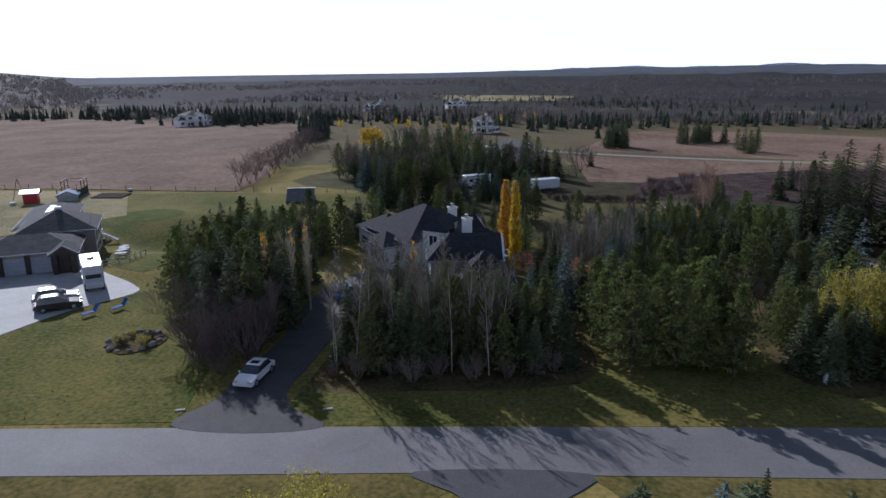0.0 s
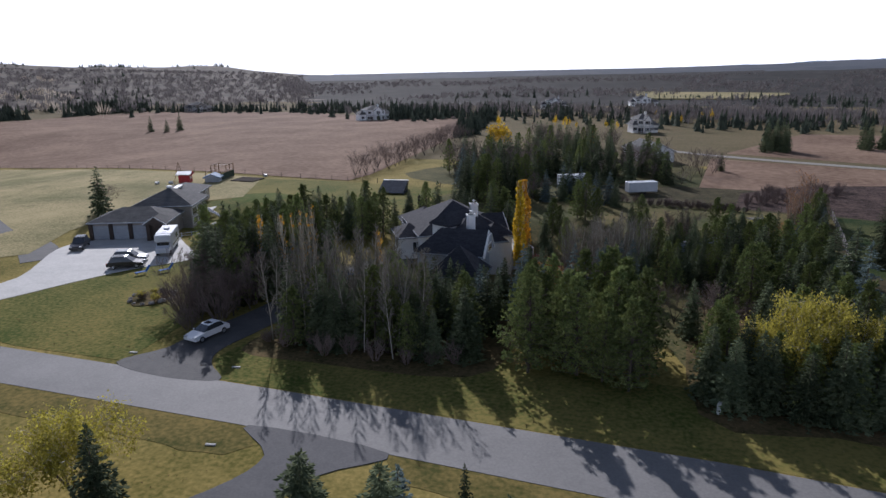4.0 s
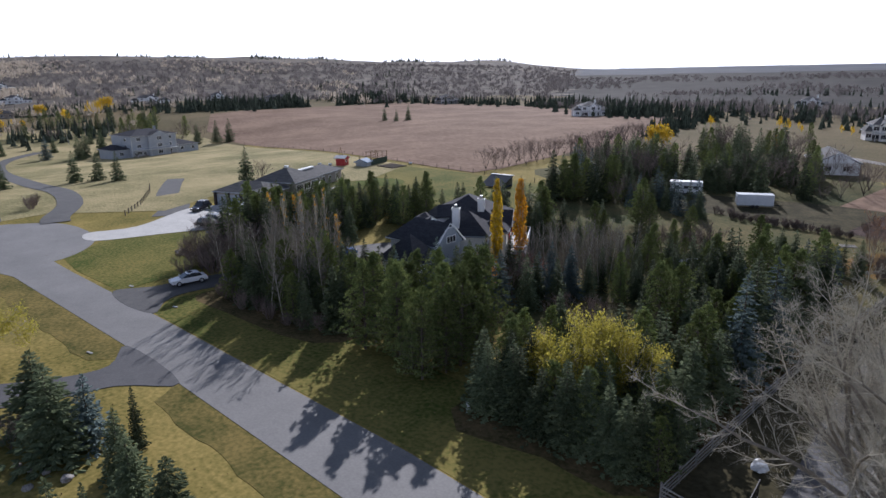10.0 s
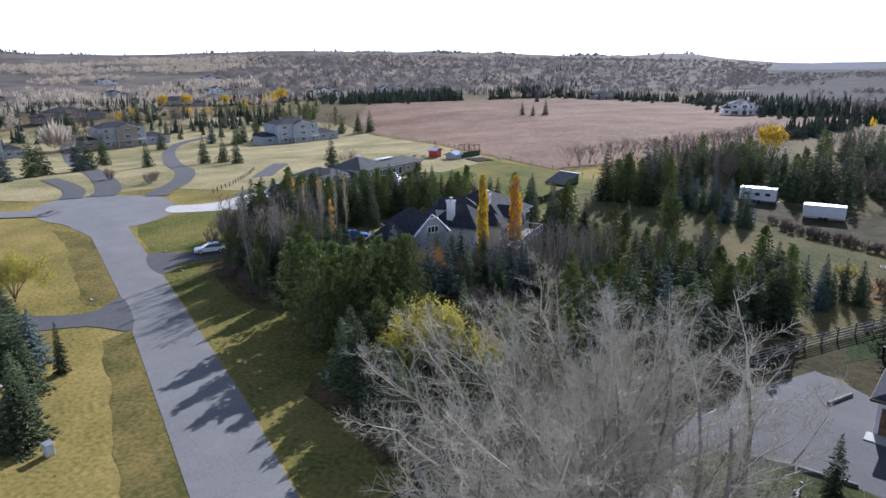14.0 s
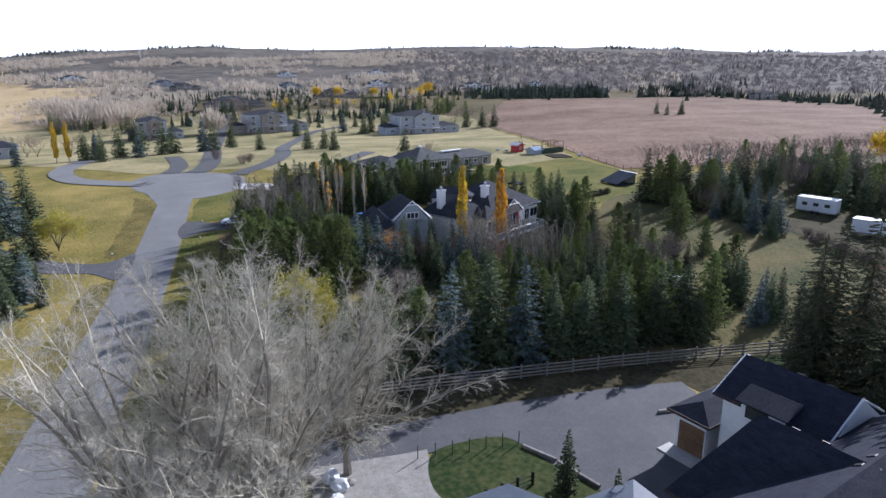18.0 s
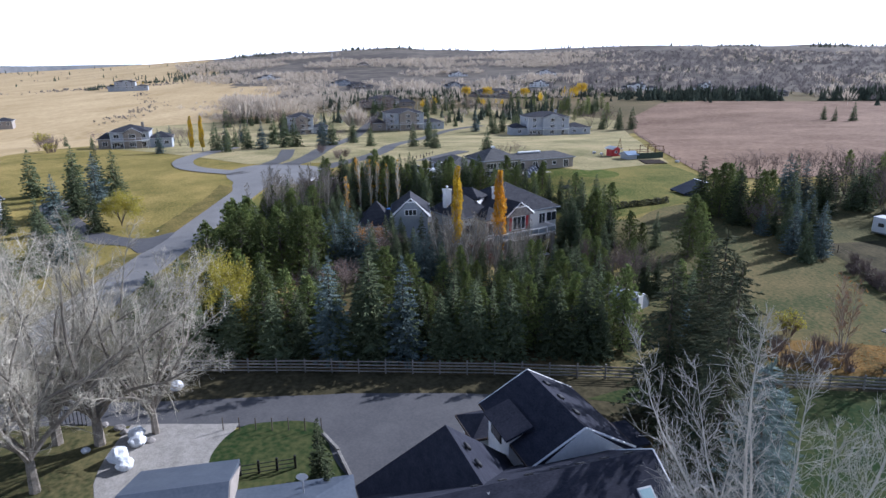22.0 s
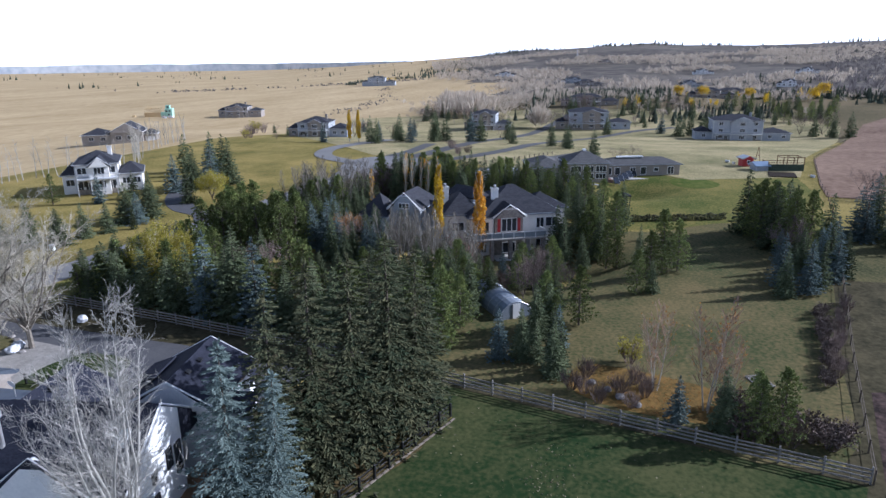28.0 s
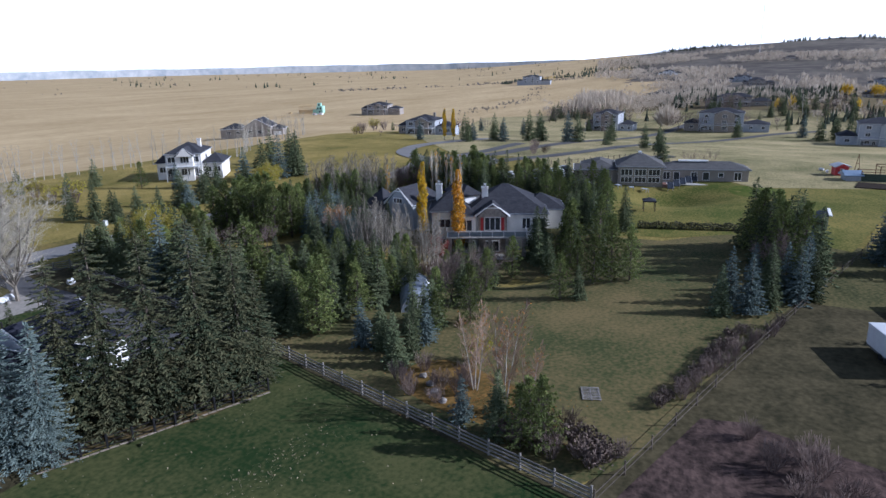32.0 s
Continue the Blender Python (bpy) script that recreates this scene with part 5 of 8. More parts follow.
def gable_fill(bm, face, x0, y0, x1, y1, z, rise, thick=0.16, out=0.42, cut=1.0):
    """A gable's triangle of wall standing just proud of the roof's end."""
    if face in "ew":
        s = 1 if face == "e" else -1
        X = (x1 if s > 0 else x0) + s * out
        m = (y0 + y1) / 2
        h = (y1 - y0) / 2 * (1 - cut)
        pts = [(y0, z - 0.2), (y1, z - 0.2), (m + h, z + rise * 0.97 * cut), (m - h - 0.001, z + rise * 0.97 * cut)]
        a = [bm.verts.new((X + s * thick, p, q)) for p, q in pts]
        b = [bm.verts.new((X - s * 0.3, p, q)) for p, q in pts]
    else:
        s = 1 if face == "n" else -1
        Y = (y1 if s > 0 else y0) + s * out
        m = (x0 + x1) / 2
        h = (x1 - x0) / 2 * (1 - cut)
        pts = [(x0, z - 0.2), (x1, z - 0.2), (m + h, z + rise * 0.97 * cut), (m - h - 0.001, z + rise * 0.97 * cut)]
        a = [bm.verts.new((p, Y + s * thick, q)) for p, q in pts]
        b = [bm.verts.new((p, Y - s * 0.3, q)) for p, q in pts]
    bm.faces.new(a)
    bm.faces.new(b[::-1])
    for i in range(4):
        bm.faces.new((a[i], a[(i + 1) % 4], b[(i + 1) % 4], b[i]))
    return bm


PANES = {}


def window(parent, blk, face, pos, zc, w, h, frame_mat, bars=1, pre=None):
    """A window or door: a frame with its bars, and the pane set in it."""
    x0, y0, x1, y1 = blk[:4]
    dx, dy = FACE[face]
    cx, cy = (x0 + x1) / 2, (y0 + y1) / 2
    base = Vector(((x1 if dx > 0 else x0) if dx else cx + pos, (y1 if dy > 0 else y0) if dy else cy + pos, zc))
    m = Matrix.Translation(base) @ Matrix.Rotation(math.atan2(dy, dx), 4, "Z")
    e = 0.11
    if pre is not None:
        m = pre @ m
    fr = part("window", box(bmesh.new(), -0.05, -w / 2, -h / 2, 0.09, w / 2, h / 2, 0.015), frame_mat, parent, "", m)
    n = bars + 1
    pw = (w - e) / n
    key = (round(pw, 3), round(h, 3))
    for i in range(n):
        y = -w / 2 + e / 2 + pw * (i + 0.5)
        mm = Matrix.Translation((0, y, 0))
        if key in PANES:
            part("pane", PANES[key], M_GLASS, fr, "dark reflecting pane", mm)
        else:
            PANES[key] = part("pane", B(0, -pw / 2 + e / 2, -h / 2 + e, 0.1, pw / 2 - e / 2, h / 2 - e), M_GLASS, fr, "dark reflecting pane", mm).data
    return fr


def garage_door(parent, blk, face, pos, w, h, material, z0=0.05):
    x0, y0, x1, y1 = blk[:4]
    dx, dy = FACE[face]
    base = Vector(((x1 if dx > 0 else x0) if dx else (x0 + x1) / 2 + pos, (y1 if dy > 0 else y0) if dy else (y0 + y1) / 2 + pos, z0))
    m = Matrix.Translation(base) @ Matrix.Rotation(math.atan2(dy, dx), 4, "Z")
    bm = bmesh.new()
    for i in range(4):
        box(bm, -0.05, -w / 2, h * i / 4 + 0.015, 0.06, w / 2, h * (i + 1) / 4 - 0.015, 0.012)
    return part("garage_door", bm, material, parent, "panelled garage door", m)


def house(name, m, label, blocks, wins=(), doors=(), frame_mat=None, cut=0.98):
    """blocks: x0, y0, x1, y1, z0, eave, roof ('hip', 'gable', 'half'), rise, axis, wall, roof material, trim."""
    th = thing(name, m, label, "house")
    fm = frame_mat or M_WHITE
    for b in blocks:
        x0, y0, x1, y1, z0, z1, kind, rise, axis, wm, rm = b[:11]
        part("wall", B(x0, y0, z0, x1, y1, z1), wm, th)
        ends = {"hip": (1, 1), "gable": (0, 0), "gable_hi": (1, 0), "gable_lo": (0, 1), "half": (0.5, 0)}[kind]
        part("roof", roof_mesh(x0, y0, x1, y1, z1 + 0.05, rise, kind, axis, hips=ends), rm, th)
        for i, fc in enumerate(("w", "e") if axis == "x" else ("s", "n")):
            if ends[i] == 0:
                part("gable", gable_fill(bmesh.new(), fc, x0, y0, x1, y1, z1 + 0.05, rise, cut=cut), wm, th)
    for i, face, pos, zc, w, h, *rest in wins:
        window(th, blocks[i], face, pos, zc, w, h, fm, *(rest or (1,)))
    for i, face, pos, w, h, dm in doors:
        garage_door(th, blocks[i], face, pos, w, h, dm)
    return th


def fascia(th, b, material, over=0.5, name="fascia", rake=None):
    """White boards along the eaves and up the gable ends of one block's roof."""
    x0, y0, x1, y1, z0, z1, kind, rise, axis = b[:9]
    x0, y0, x1, y1, z = x0 - over, y0 - over, x1 + over, y1 + over, z1 + 0.05
    ends = {"hip": (1, 1), "gable": (0, 0), "gable_hi": (1, 0), "gable_lo": (0, 1), "half": (0.5, 0)}[kind]
    e = 0.025
    runs = {"s": ((x0 - e, y0 - e, x1 + e, y0 + e)), "n": ((x0 - e, y1 - e, x1 + e, y1 + e)), "w": ((x0 - e, y0 - e, x0 + e, y1 + e)), "e": ((x1 - e, y0 - e, x1 + e, y1 + e))}
    gables = [f for f, h in zip(("w", "e") if axis == "x" else ("s", "n"), ends) if h == 0]
    for f, (a, c, d, g) in runs.items():
        if f not in gables:
            part(name, B(a, c, z - 0.16, d, g, z + 0.012), material, th)
        else:
            bm = bmesh.new()
            if axis == "x":
                m, X = (y0 + y1) / 2, (a + d) / 2
                for s in (y0, y1):
                    tube(bm, (X, s, z - 0.05), (X, m, z + rise - 0.03), 0.075, sides=4)
            else:
                m, Y = (x0 + x1) / 2, (c + g) / 2
                for s in (x0, x1):
                    tube(bm, (s, Y, z - 0.05), (m, Y, z + rise - 0.03), 0.075, sides=4)
            part("bargeboard", bm, rake or material, th)


def chimney(parent, x, y, z0, z1, material, w=0.9, cap=True, label=""):
    bm = box(bmesh.new(), x - w / 2, y - w / 2, z0, x + w / 2, y + w / 2, z1, 0.03)
    box(bm, x - w / 2 - 0.08, y - w / 2 - 0.08, z1 - 0.25, x + w / 2 + 0.08, y + w / 2 + 0.08, z1, 0.02)
    c = part("chimney", bm, material, parent, label)
    if cap:
        bm = tube(bmesh.new(), (x, y, z1), (x, y, z1 + 0.35), 0.16)
        tube(bm, (x, y, z1 + 0.4), (x, y, z1 + 0.48), 0.28, 0.2)
        tube(bm, (x, y, z1 + 0.3), (x, y, z1 + 0.45), 0.05)
        part("flue", bm, M_STEEL, c, "metal flue cap")


# the cream house in the middle
MB = [
    (-12.5, -4.0, -0.2, 8.6, -2.8, 4.0, "hip", 3.7, "y", M_STUCCO, M_SHINGLE),
    (-9.5, -9.8, -2.0, -3.5, -2.8, 4.0, "hip", 2.9, "x", M_STUCCO, M_SHINGLE),
    (-4.5, -2.2, 0.5, 2.4, -2.8, 3.9, "gable_hi", 1.9, "x", M_STONE, M_SHINGLE),
    (-3.5, -6.2, 0.35, -2.6, -2.8, 3.8, "hip", 1.5, "x", M_STUCCO, M_SHINGLE),
    (-12.6, 5.0, -6.0, 12.0, -0.5, 3.4, "hip", 2.2, "x", M_STUCCO, M_SHINGLE),
    (-15.0, -1.5, -11.5, 4.0, -0.3, 3.3, "hip", 1.5, "x", M_STUCCO, M_SHINGLE),
]
main_house = house("cream_house", pose(13.2, -0.5, 0, 0, 0, 29), "large cream stucco house with charcoal hip roofs and a walkout deck", MB,
                   [(2, "e", 0.0, 2.5, 2.6, 2.2, 2), (3, "e", -0.1, 2.2, 2.8, 1.9, 2), (0, "e", 3.2, 2.4, 1.4, 1.8, 1), (0, "e", 5.2, 2.5, 2.2, 1.6, 1), (1, "e", -1.0, 2.0, 2.0, 1.5, 1), (1, "e", 1.6, 2.2, 0.8, 1.5, 0), (1, "e", -0.5, -1.2, 2.0, 1.3, 1),
                    (2, "e", 0.0, -1.2, 2.2, 1.8, 1), (0, "e", 3.4, -1.2, 1.8, 2.0, 1), (0, "e", 5.6, -1.2, 1.6, 1.4, 1), (3, "e", 0.0, -1.2, 1.8, 1.5, 1), (5, "w", 0.5, 1.8, 2.2, 1.5, 2), (5, "s", 0.6, 1.8, 1.4, 1.6, 1), (4, "n", 0.0, 1.8, 1.8, 1.4, 1), (0, "s", 0, 2.0, 1.2, 1.2, 0), (4, "w", 1.6, 1.7, 1.6, 1.3, 1)], cut=0.78)
TW = pose(-10.2, -6.4, 0, 0, 0, 31)
part("tower_wall", B(0, -1.6, -0.3, 6.0, 1.6, 6.1), M_WHITE, main_house, "tall white entrance tower", TW)
part("tower_roof", roof_mesh(0, -1.6, 6.0, 1.6, 6.15, 1.4, "gable", "x", 0.35, hips=(0.5, 1)), M_SHINGLE, main_house, "", TW)
window(main_house, (0, -1.6, 6.0, 1.6), "w", 0, 3.6, 1.3, 3.6, M_WHITE, 1, TW)
window(main_house, (0, -1.6, 6.0, 1.6), "s", -1.6, 4.2, 0.8, 1.6, M_WHITE, 0, TW)
window(main_house, (0, -1.6, 6.0, 1.6), "w", 0, 0.95, 1.1, 1.0, M_WHITE, 0, TW)
chimney(main_house, -3.9, -1.1, 3.6, 7.7, M_WHITE, 1.0, label="white-clad chimney")
chimney(main_house, -6.5, -8.8, 4.0, 7.8, M_WHITE, 1.0, label="white-clad chimney")
for y in (-2.2, 2.4):
    part("shutter", B(0.52, y * 0.72 - 0.22, 1.4, 0.62, y * 0.72 + 0.22, 3.5), M_RED, main_house, "dull red shutter")
bm = bmesh.new()
for s in (-1, 1):
    tube(bm, (1.02, 0.1 + s * 2.75, 3.75), (1.02, 0.1 + s * 1.1, 5.15), 0.1, sides=4)
tube(bm, (1.02, -1.05, 5.15), (1.02, 1.25, 5.15), 0.1, sides=4)
part("gable_trim", bm, M_WHITE, main_house, "white gable trim")
deck = part("deck", B(0.6, -7.2, 0.75, 3.4, 5.4, 1.0, 0.03), mat("grey_deck_boards", (0.3, 0.28, 0.25), (0.42, 0.4, 0.37), 1, 0.8), main_house, "white-edged deck on stone posts")
for y in (-6.6, -3.4, -0.4, 2.4, 5.0):
    part("deck_post", B(2.7, y - 0.3, -2.9, 3.3, y + 0.3, 0.75, 0.04), M_STONE, deck, "square stone post")
part("top_rail", B(3.26, -7.2, 1.92, 3.35, 5.4, 2.0), M_WHITE, deck)
part("side_rail", B(0.6, 5.3, 1.92, 3.26, 5.38, 2.0), M_WHITE, deck)
part("side_rail", B(0.6, -7.2, 1.92, 3.26, -7.12, 2.0), M_WHITE, deck)
for i in range(8):
    y = -7.0 + i * 1.76
    part("rail_post", B(3.26, y - 0.05, 1.0, 3.36, y + 0.05, 1.95), M_WHITE, deck)
part("glass_panel", B(3.29, -7.0, 1.1, 3.31, 5.3, 1.85), mat("pale_railing_glass", (0.2, 0.23, 0.25), (0.28, 0.3, 0.32), 1, 0.1), deck, "pale glass railing panel")
tagged(part("patio", prism(bmesh.new(), [(14.5, -3), (17.6, -1.2), (14.8, 4.8), (12.4, 4)], -3.2, -2.4), M_CONC, None), "pale concrete patio under the deck", "patio", kind="structure")
gb = [(-8.0, -2.6, 0.2, 2.6, -0.3, 4.4, "gable_hi", 2.7, "x", M_GREYWALL, M_SHINGLE), (-4.6, -7.6, 1.2, -3.0, -0.3, 3.1, "hip", 3.3, "y", M_STUCCO, M_SHINGLE)]
gw = house("garage_wing", pose(14.8, -17.2, 0, 0, 0, -1), "garage wing with steep charcoal roof and white gable", gb, [(1, "e", 0, 1.7, 1.2, 1.2, 1)], [(0, "w", 0, 4.4, 2.3, M_WHITE)], cut=0.76)
window(gw, (-8, -2.6, 0.78, 2.6), "e", 0, 5.0, 1.9, 1.0, M_WHITE, 2)
bm = bmesh.new()
for s in (-1, 1):
    tube(bm, (0.82, s * 3.0, 4.25), (0.82, s * 0.7, 6.6), 0.11, sides=4)
tube(bm, (0.82, -0.73, 6.6), (0.82, 0.73, 6.6), 0.11, sides=4)
part("gable_trim", bm, M_WHITE, gw, "white bargeboard")

# house with the triple garage, next door to the west
KB = [(-9.0, -13.0, 3.3, -4.8, -0.2, 2.9, "hip", 1.75, "x", M_TAUPE, M_GREYROOF), (0.5, -14.4, 3.3, -10.5, -0.2, 2.8, "gable_lo", 1.2, "y", M_DARKWOOD, M_GREYROOF),
      (-4.9, -4.9, 4.9, 4.9, -3.2, 3.9, "hip", 2.5, "y", M_TAUPE, M_GREYROOF), (-7.0, 4.9, 0.4, 23.8, -2.0, 2.7, "hip", 1.4, "y", M_TAUPE, M_GREYROOF)]
kh = house("bungalow", pose(-49, 5, 0, 0, 0, 20), "taupe bungalow with grey shingle roofs and a triple garage", KB,
           [(2, "e", -3.0, 2.6, 2.6, 1.5, 2), (2, "e", 0, 2.6, 2.6, 1.5, 2), (2, "e", 3.0, 2.6, 2.6, 1.5, 2), (2, "e", -3.0, 0.9, 2.6, 1.3, 2), (2, "e", 0.0, 0.9, 2.6, 1.3, 2), (2, "e", 3.0, 0.9, 2.6, 1.3, 2), (2, "e", -2.4, -1.7, 2.6, 2.0, 1), (2, "e", 2.0, -1.7, 2.6, 2.0, 1), (2, "s", 2.6, 2.2, 1.4, 1.4),
            (3, "e", -8.2, 1.2, 1.6, 1.9), (3, "e", -6, 1.2, 1.4, 1.9, 0), (3, "e", -2.2, 1.2, 1.4, 1.9), (3, "e", 0.4, 1.2, 1.5, 1.9, 0), (3, "e", 3.6, 1.5, 1.2, 1.0, 0), (3, "e", 7.2, 1.2, 1.6, 1.9), (3, "n", 0, 1.5, 1.6, 1.2)],
           [(0, "s", -4.5, 2.7, 2.3, M_GREYWALL), (0, "s", -1.35, 2.7, 2.3, M_GREYWALL), (0, "s", 1.8, 2.7, 2.3, M_GREYWALL)])
for x in (-9.0, -5.78, -2.63, 0.45, 0.8, 3.0):
    part("pier", box(bmesh.new(), x - 0.3, -13.35 if x < 0.5 else -14.9, 0, x + 0.3, -12.9 if x < 0.5 else -14.3, 2.7, 0.03), M_DARKWOOD, kh, "dark timber-clad pier")
part("cupola", box(bmesh.new(), -0.4, -0.4, 6.0, 0.4, 0.4, 6.75, 0.05), M_WHITE, kh, "small white roof cupola")
for x in (3.0, 4.7):
    part("brick_pillar", B(x - 0.5, 4.95, -3.4, x + 0.5, 5.9, 0.0, 0.03), mat("dull_red_brick", (0.16, 0.09, 0.075), (0.26, 0.16, 0.13), 3, 0.9, fine=14), kh, "dull red brick pillar")
terrace = part("terrace", B(0.45, 5.0, -0.35, 4.2, 24.5, -0.15, 0.03), M_CONC, kh, "pale paved terrace")
part("skylight_strip", B(-3.4, 9.0, 4.05, -2.4, 15.5, 4.4, 0.05), M_WHITE, kh, "white roof monitor")

# dark-roofed white house to the east
jb = [(-5.6, -13.0, 5.0, 0.4, -0.2, 4.3, "gable", 3.65, "y", M_WHITE, M_DARKROOF), (-8.0, -9.9, -0.5, -1.4, -0.2, 3.4, "half", 4.35, "x", M_WHITE, M_DARKROOF),
      (2.0, -4.6, 4.6, 2.4, -0.2, 4.4, "gable_hi", 3.2, "x", M_WHITE, M_DARKROOF)]
JX = pose(85.6, -10.0, 0, 0, 0, 14)
jh = house("dark_roofed_house", JX, "white house with black shingle roofs and skylights", jb,
           [(0, "n", -2.9, 2.0, 1.0, 2.0, 0), (0, "n", -1.2, 2.0, 1.0, 2.0, 0), (2, "e", -1.4, 1.7, 1.6, 1.5, 1), (2, "e", 1.4, 1.7, 1.6, 1.5, 1), (0, "e", -5.6, 1.6, 1.4, 1.2), (1, "w", 0, 1.8, 2.4, 1.4, 2), (1, "s", -1.5, 1.8, 1.8, 1.3, 1)], frame_mat=M_BLACK)
part("roof", roof_mesh(-5.6, 0.4, 5.0, 3.0, 4.352, 3.652, "gable", "y", 0.5, hips=(0, 0)), M_DARKROOF, jh)
bm = bmesh.new()
prism(bm, [(-2.0, -0.2), (5.05, -0.2), (5.05, 4.25), (-0.3, 7.8), (-2.0, 6.75)], 0, 0.22)
part("gable", bm, M_WHITE, jh, "tall white gable wall", Matrix.Translation((0, 3.62, 0)) @ Matrix.Rotation(radians(90), 4, "X"))
part("wall", B(-1.98, 0.42, -0.2, 5.0, 3.38, 4.2), M_WHITE, jh)
for x, zc, w, h in ((-1.3, 3.7, 0.8, 2.1), (-0.2, 4.3, 0.7, 1.4), (1.7, 4.2, 0.6, 0.8), (1.7, 2.6, 0.6, 0.9), (3.4, 1.8, 1.0, 1.3)):
    window(jh, (-2.0, 0.42, 5.05, 3.63), "n", x - 1.525, zc, w, h, M_BLACK, 0)
for x in (-5.3, -2.6):
    part("porch_post", B(x - 0.1, 2.7, 0, x + 0.1, 2.9, 4.2), M_WHITE, jh)
fascia(jh, (-5.6, -13.0, 5.0, 3.0, -0.2, 4.3, "gable", 3.65, "y"), M_DARKWOOD, rake=M_WHITE)
JG = [(-3.2, -2.6, 3.4, 3.2, -0.2, 5.4, "gable", 1.9, "x", M_WHITE, M_DARKROOF), (-6.2, -3.2, -3.8, 2.4, -0.2, 3.0, "hip", 0.8, "y", M_WHITE, M_DARKROOF)]
jg = house("garage", pose(77.4, -10.4, 0, 0, 0, 14), "two-storey white garage with brown doors and a black roof", JG, [], [(0, "s", 0.2, 3.4, 2.5, M_BROWNWOOD), (1, "s", 0.1, 2.0, 2.3, M_BROWNWOOD)], M_BLACK)
part("dormer", B(-1.6, -3.17, 4.6, 1.3, -2.2, 5.95), M_WHITE, jg, "white wall dormer")
window(jg, (-1.6, -3.17, 1.3, -1.4), "s", -0.35, 5.3, 1.5, 1.0, M_BLACK, 0)
part("dormer_roof", prism(bmesh.new(), [(-1.9, -1.35), (1.6, -1.35), (1.6, 0.5), (-1.9, 0.5)], 0, 0.13), M_DARKROOF, jg, "", pose(0, -2.2, 6.2, 20, 0, 0))
bm = box(bmesh.new(), 0.6, 3.3, 3.6, 2.8, 5.0, 4.7, 0.02)
part("north_bay", bm, M_GREYWALL, jg, "small white bay under the eave")
part("bay_roof", prism(bmesh.new(), [(0.3, 3.1), (3.1, 3.1), (3.1, 5.4), (0.3, 5.4)], 4.7, 4.85), M_DARKROOF, jg)
part("bay_wall", B(0.8, 3.22, -0.2, 2.6, 4.8, 3.6), M_GREYWALL, jg)
part("apron", B(-6.6, -4.6, 0.0, 3.2, -3.2, 0.14, 0.02), M_CONC, jg, "pale concrete apron")
for x, y, z in ((1.6, 2.0, 6.7), (2.0, -8.5, 6.45)):
    sk = part("skylight", box(bmesh.new(), -0.6, -0.4, 0, 0.6, 0.4, 0.16, 0.02), M_STEEL, jh, "metal-framed skylight", pose(x, y, z, 0, 33, 0))
    part("pane", B(-0.5, -0.32, 0.14, 0.5, 0.32, 0.175), mat("skylight_glass", (0.25, 0.36, 0.38), (0.32, 0.42, 0.44), 1, 0.1), sk, "pale blue-green pane")
bm = tube(bmesh.new(), (2.2, -4.9, 5.8), (2.2, -4.9, 8.3), 0.13)
tube(bm, (2.2, -4.9, 8.3), (2.2, -4.9, 8.62), 0.27)
tube(bm, (2.2, -4.9, 5.7), (2.2, -4.9, 6.5), 0.3, 0.14)
part("flue", bm, M_STEEL, jh, "tall metal flue with a white cap")
for k in range(7):
    part("roof_vent", box(bmesh.new(), -0.25, -0.18, 0, 0.25, 0.18, 0.16, 0.04), M_BLACK, jh, "", pose(-0.75, -6.0 + k * 1.4, 7.6, 0, -33, 0))
for k in range(2):
    part("roof_vent", box(bmesh.new(), -0.25, -0.18, 0, 0.25, 0.18, 0.16, 0.04), M_BLACK, jh, "", pose(-4.4 + k * 1.6, -5.1, 7.4, -44, 0, 0))
for k in range(3):
    part("roof_vent", box(bmesh.new(), -0.25, -0.18, 0, 0.25, 0.18, 0.16, 0.04), M_BLACK, jg, "", pose(-2.0 + k * 1.9, 0.85, 7.0, -27, 0, 0))
porch = part("porch", B(-4.6, 3.1, 0.0, -0.4, 5.0, 0.9, 0.03), M_BROWNWOOD, jh, "brown wooden porch")
part("railing", B(-4.6, 4.9, 1.7, -0.4, 4.96, 1.78), M_BLACK, porch, "black metal rail")
for k in range(14):
    part("baluster", B(-4.55 + k * 0.3, 4.91, 0.9, -4.52 + k * 0.3, 4.94, 1.72), M_BLACK, porch)
jw = house("low_wing", pose(80.5, -30, 0, 0, 0, 8), "low side wing with a blue-grey metal roof", [(-4.6, -4.5, 4.6, 0.4, -0.2, 2.6, "gable", 1.9, "y", M_TAUPE, M_METALROOF), (-1.5, -4.4, 9.0, 7.4, -0.2, 2.5, "hip", 1.3, "y", M_TAUPE, M_METALROOF)], [(0, "n", 0, 1.5, 1.2, 1.2)])
chimney(jw, 3.4, 5.7, 2.6, 4.7, mat("red_brick", (0.22, 0.095, 0.065), (0.34, 0.16, 0.11), 3, 0.9, fine=14, bump=0.01), 0.7, False, "red brick chimney")

for th, bl in ((main_house, MB), (gw, gb), (kh, KB), (jh, jb[1:]), (jg, JG)):
    for b in bl:
        fascia(th, b, M_DARKWOOD if th in (jh, jg) else M_GREYWALL, rake=M_WHITE)

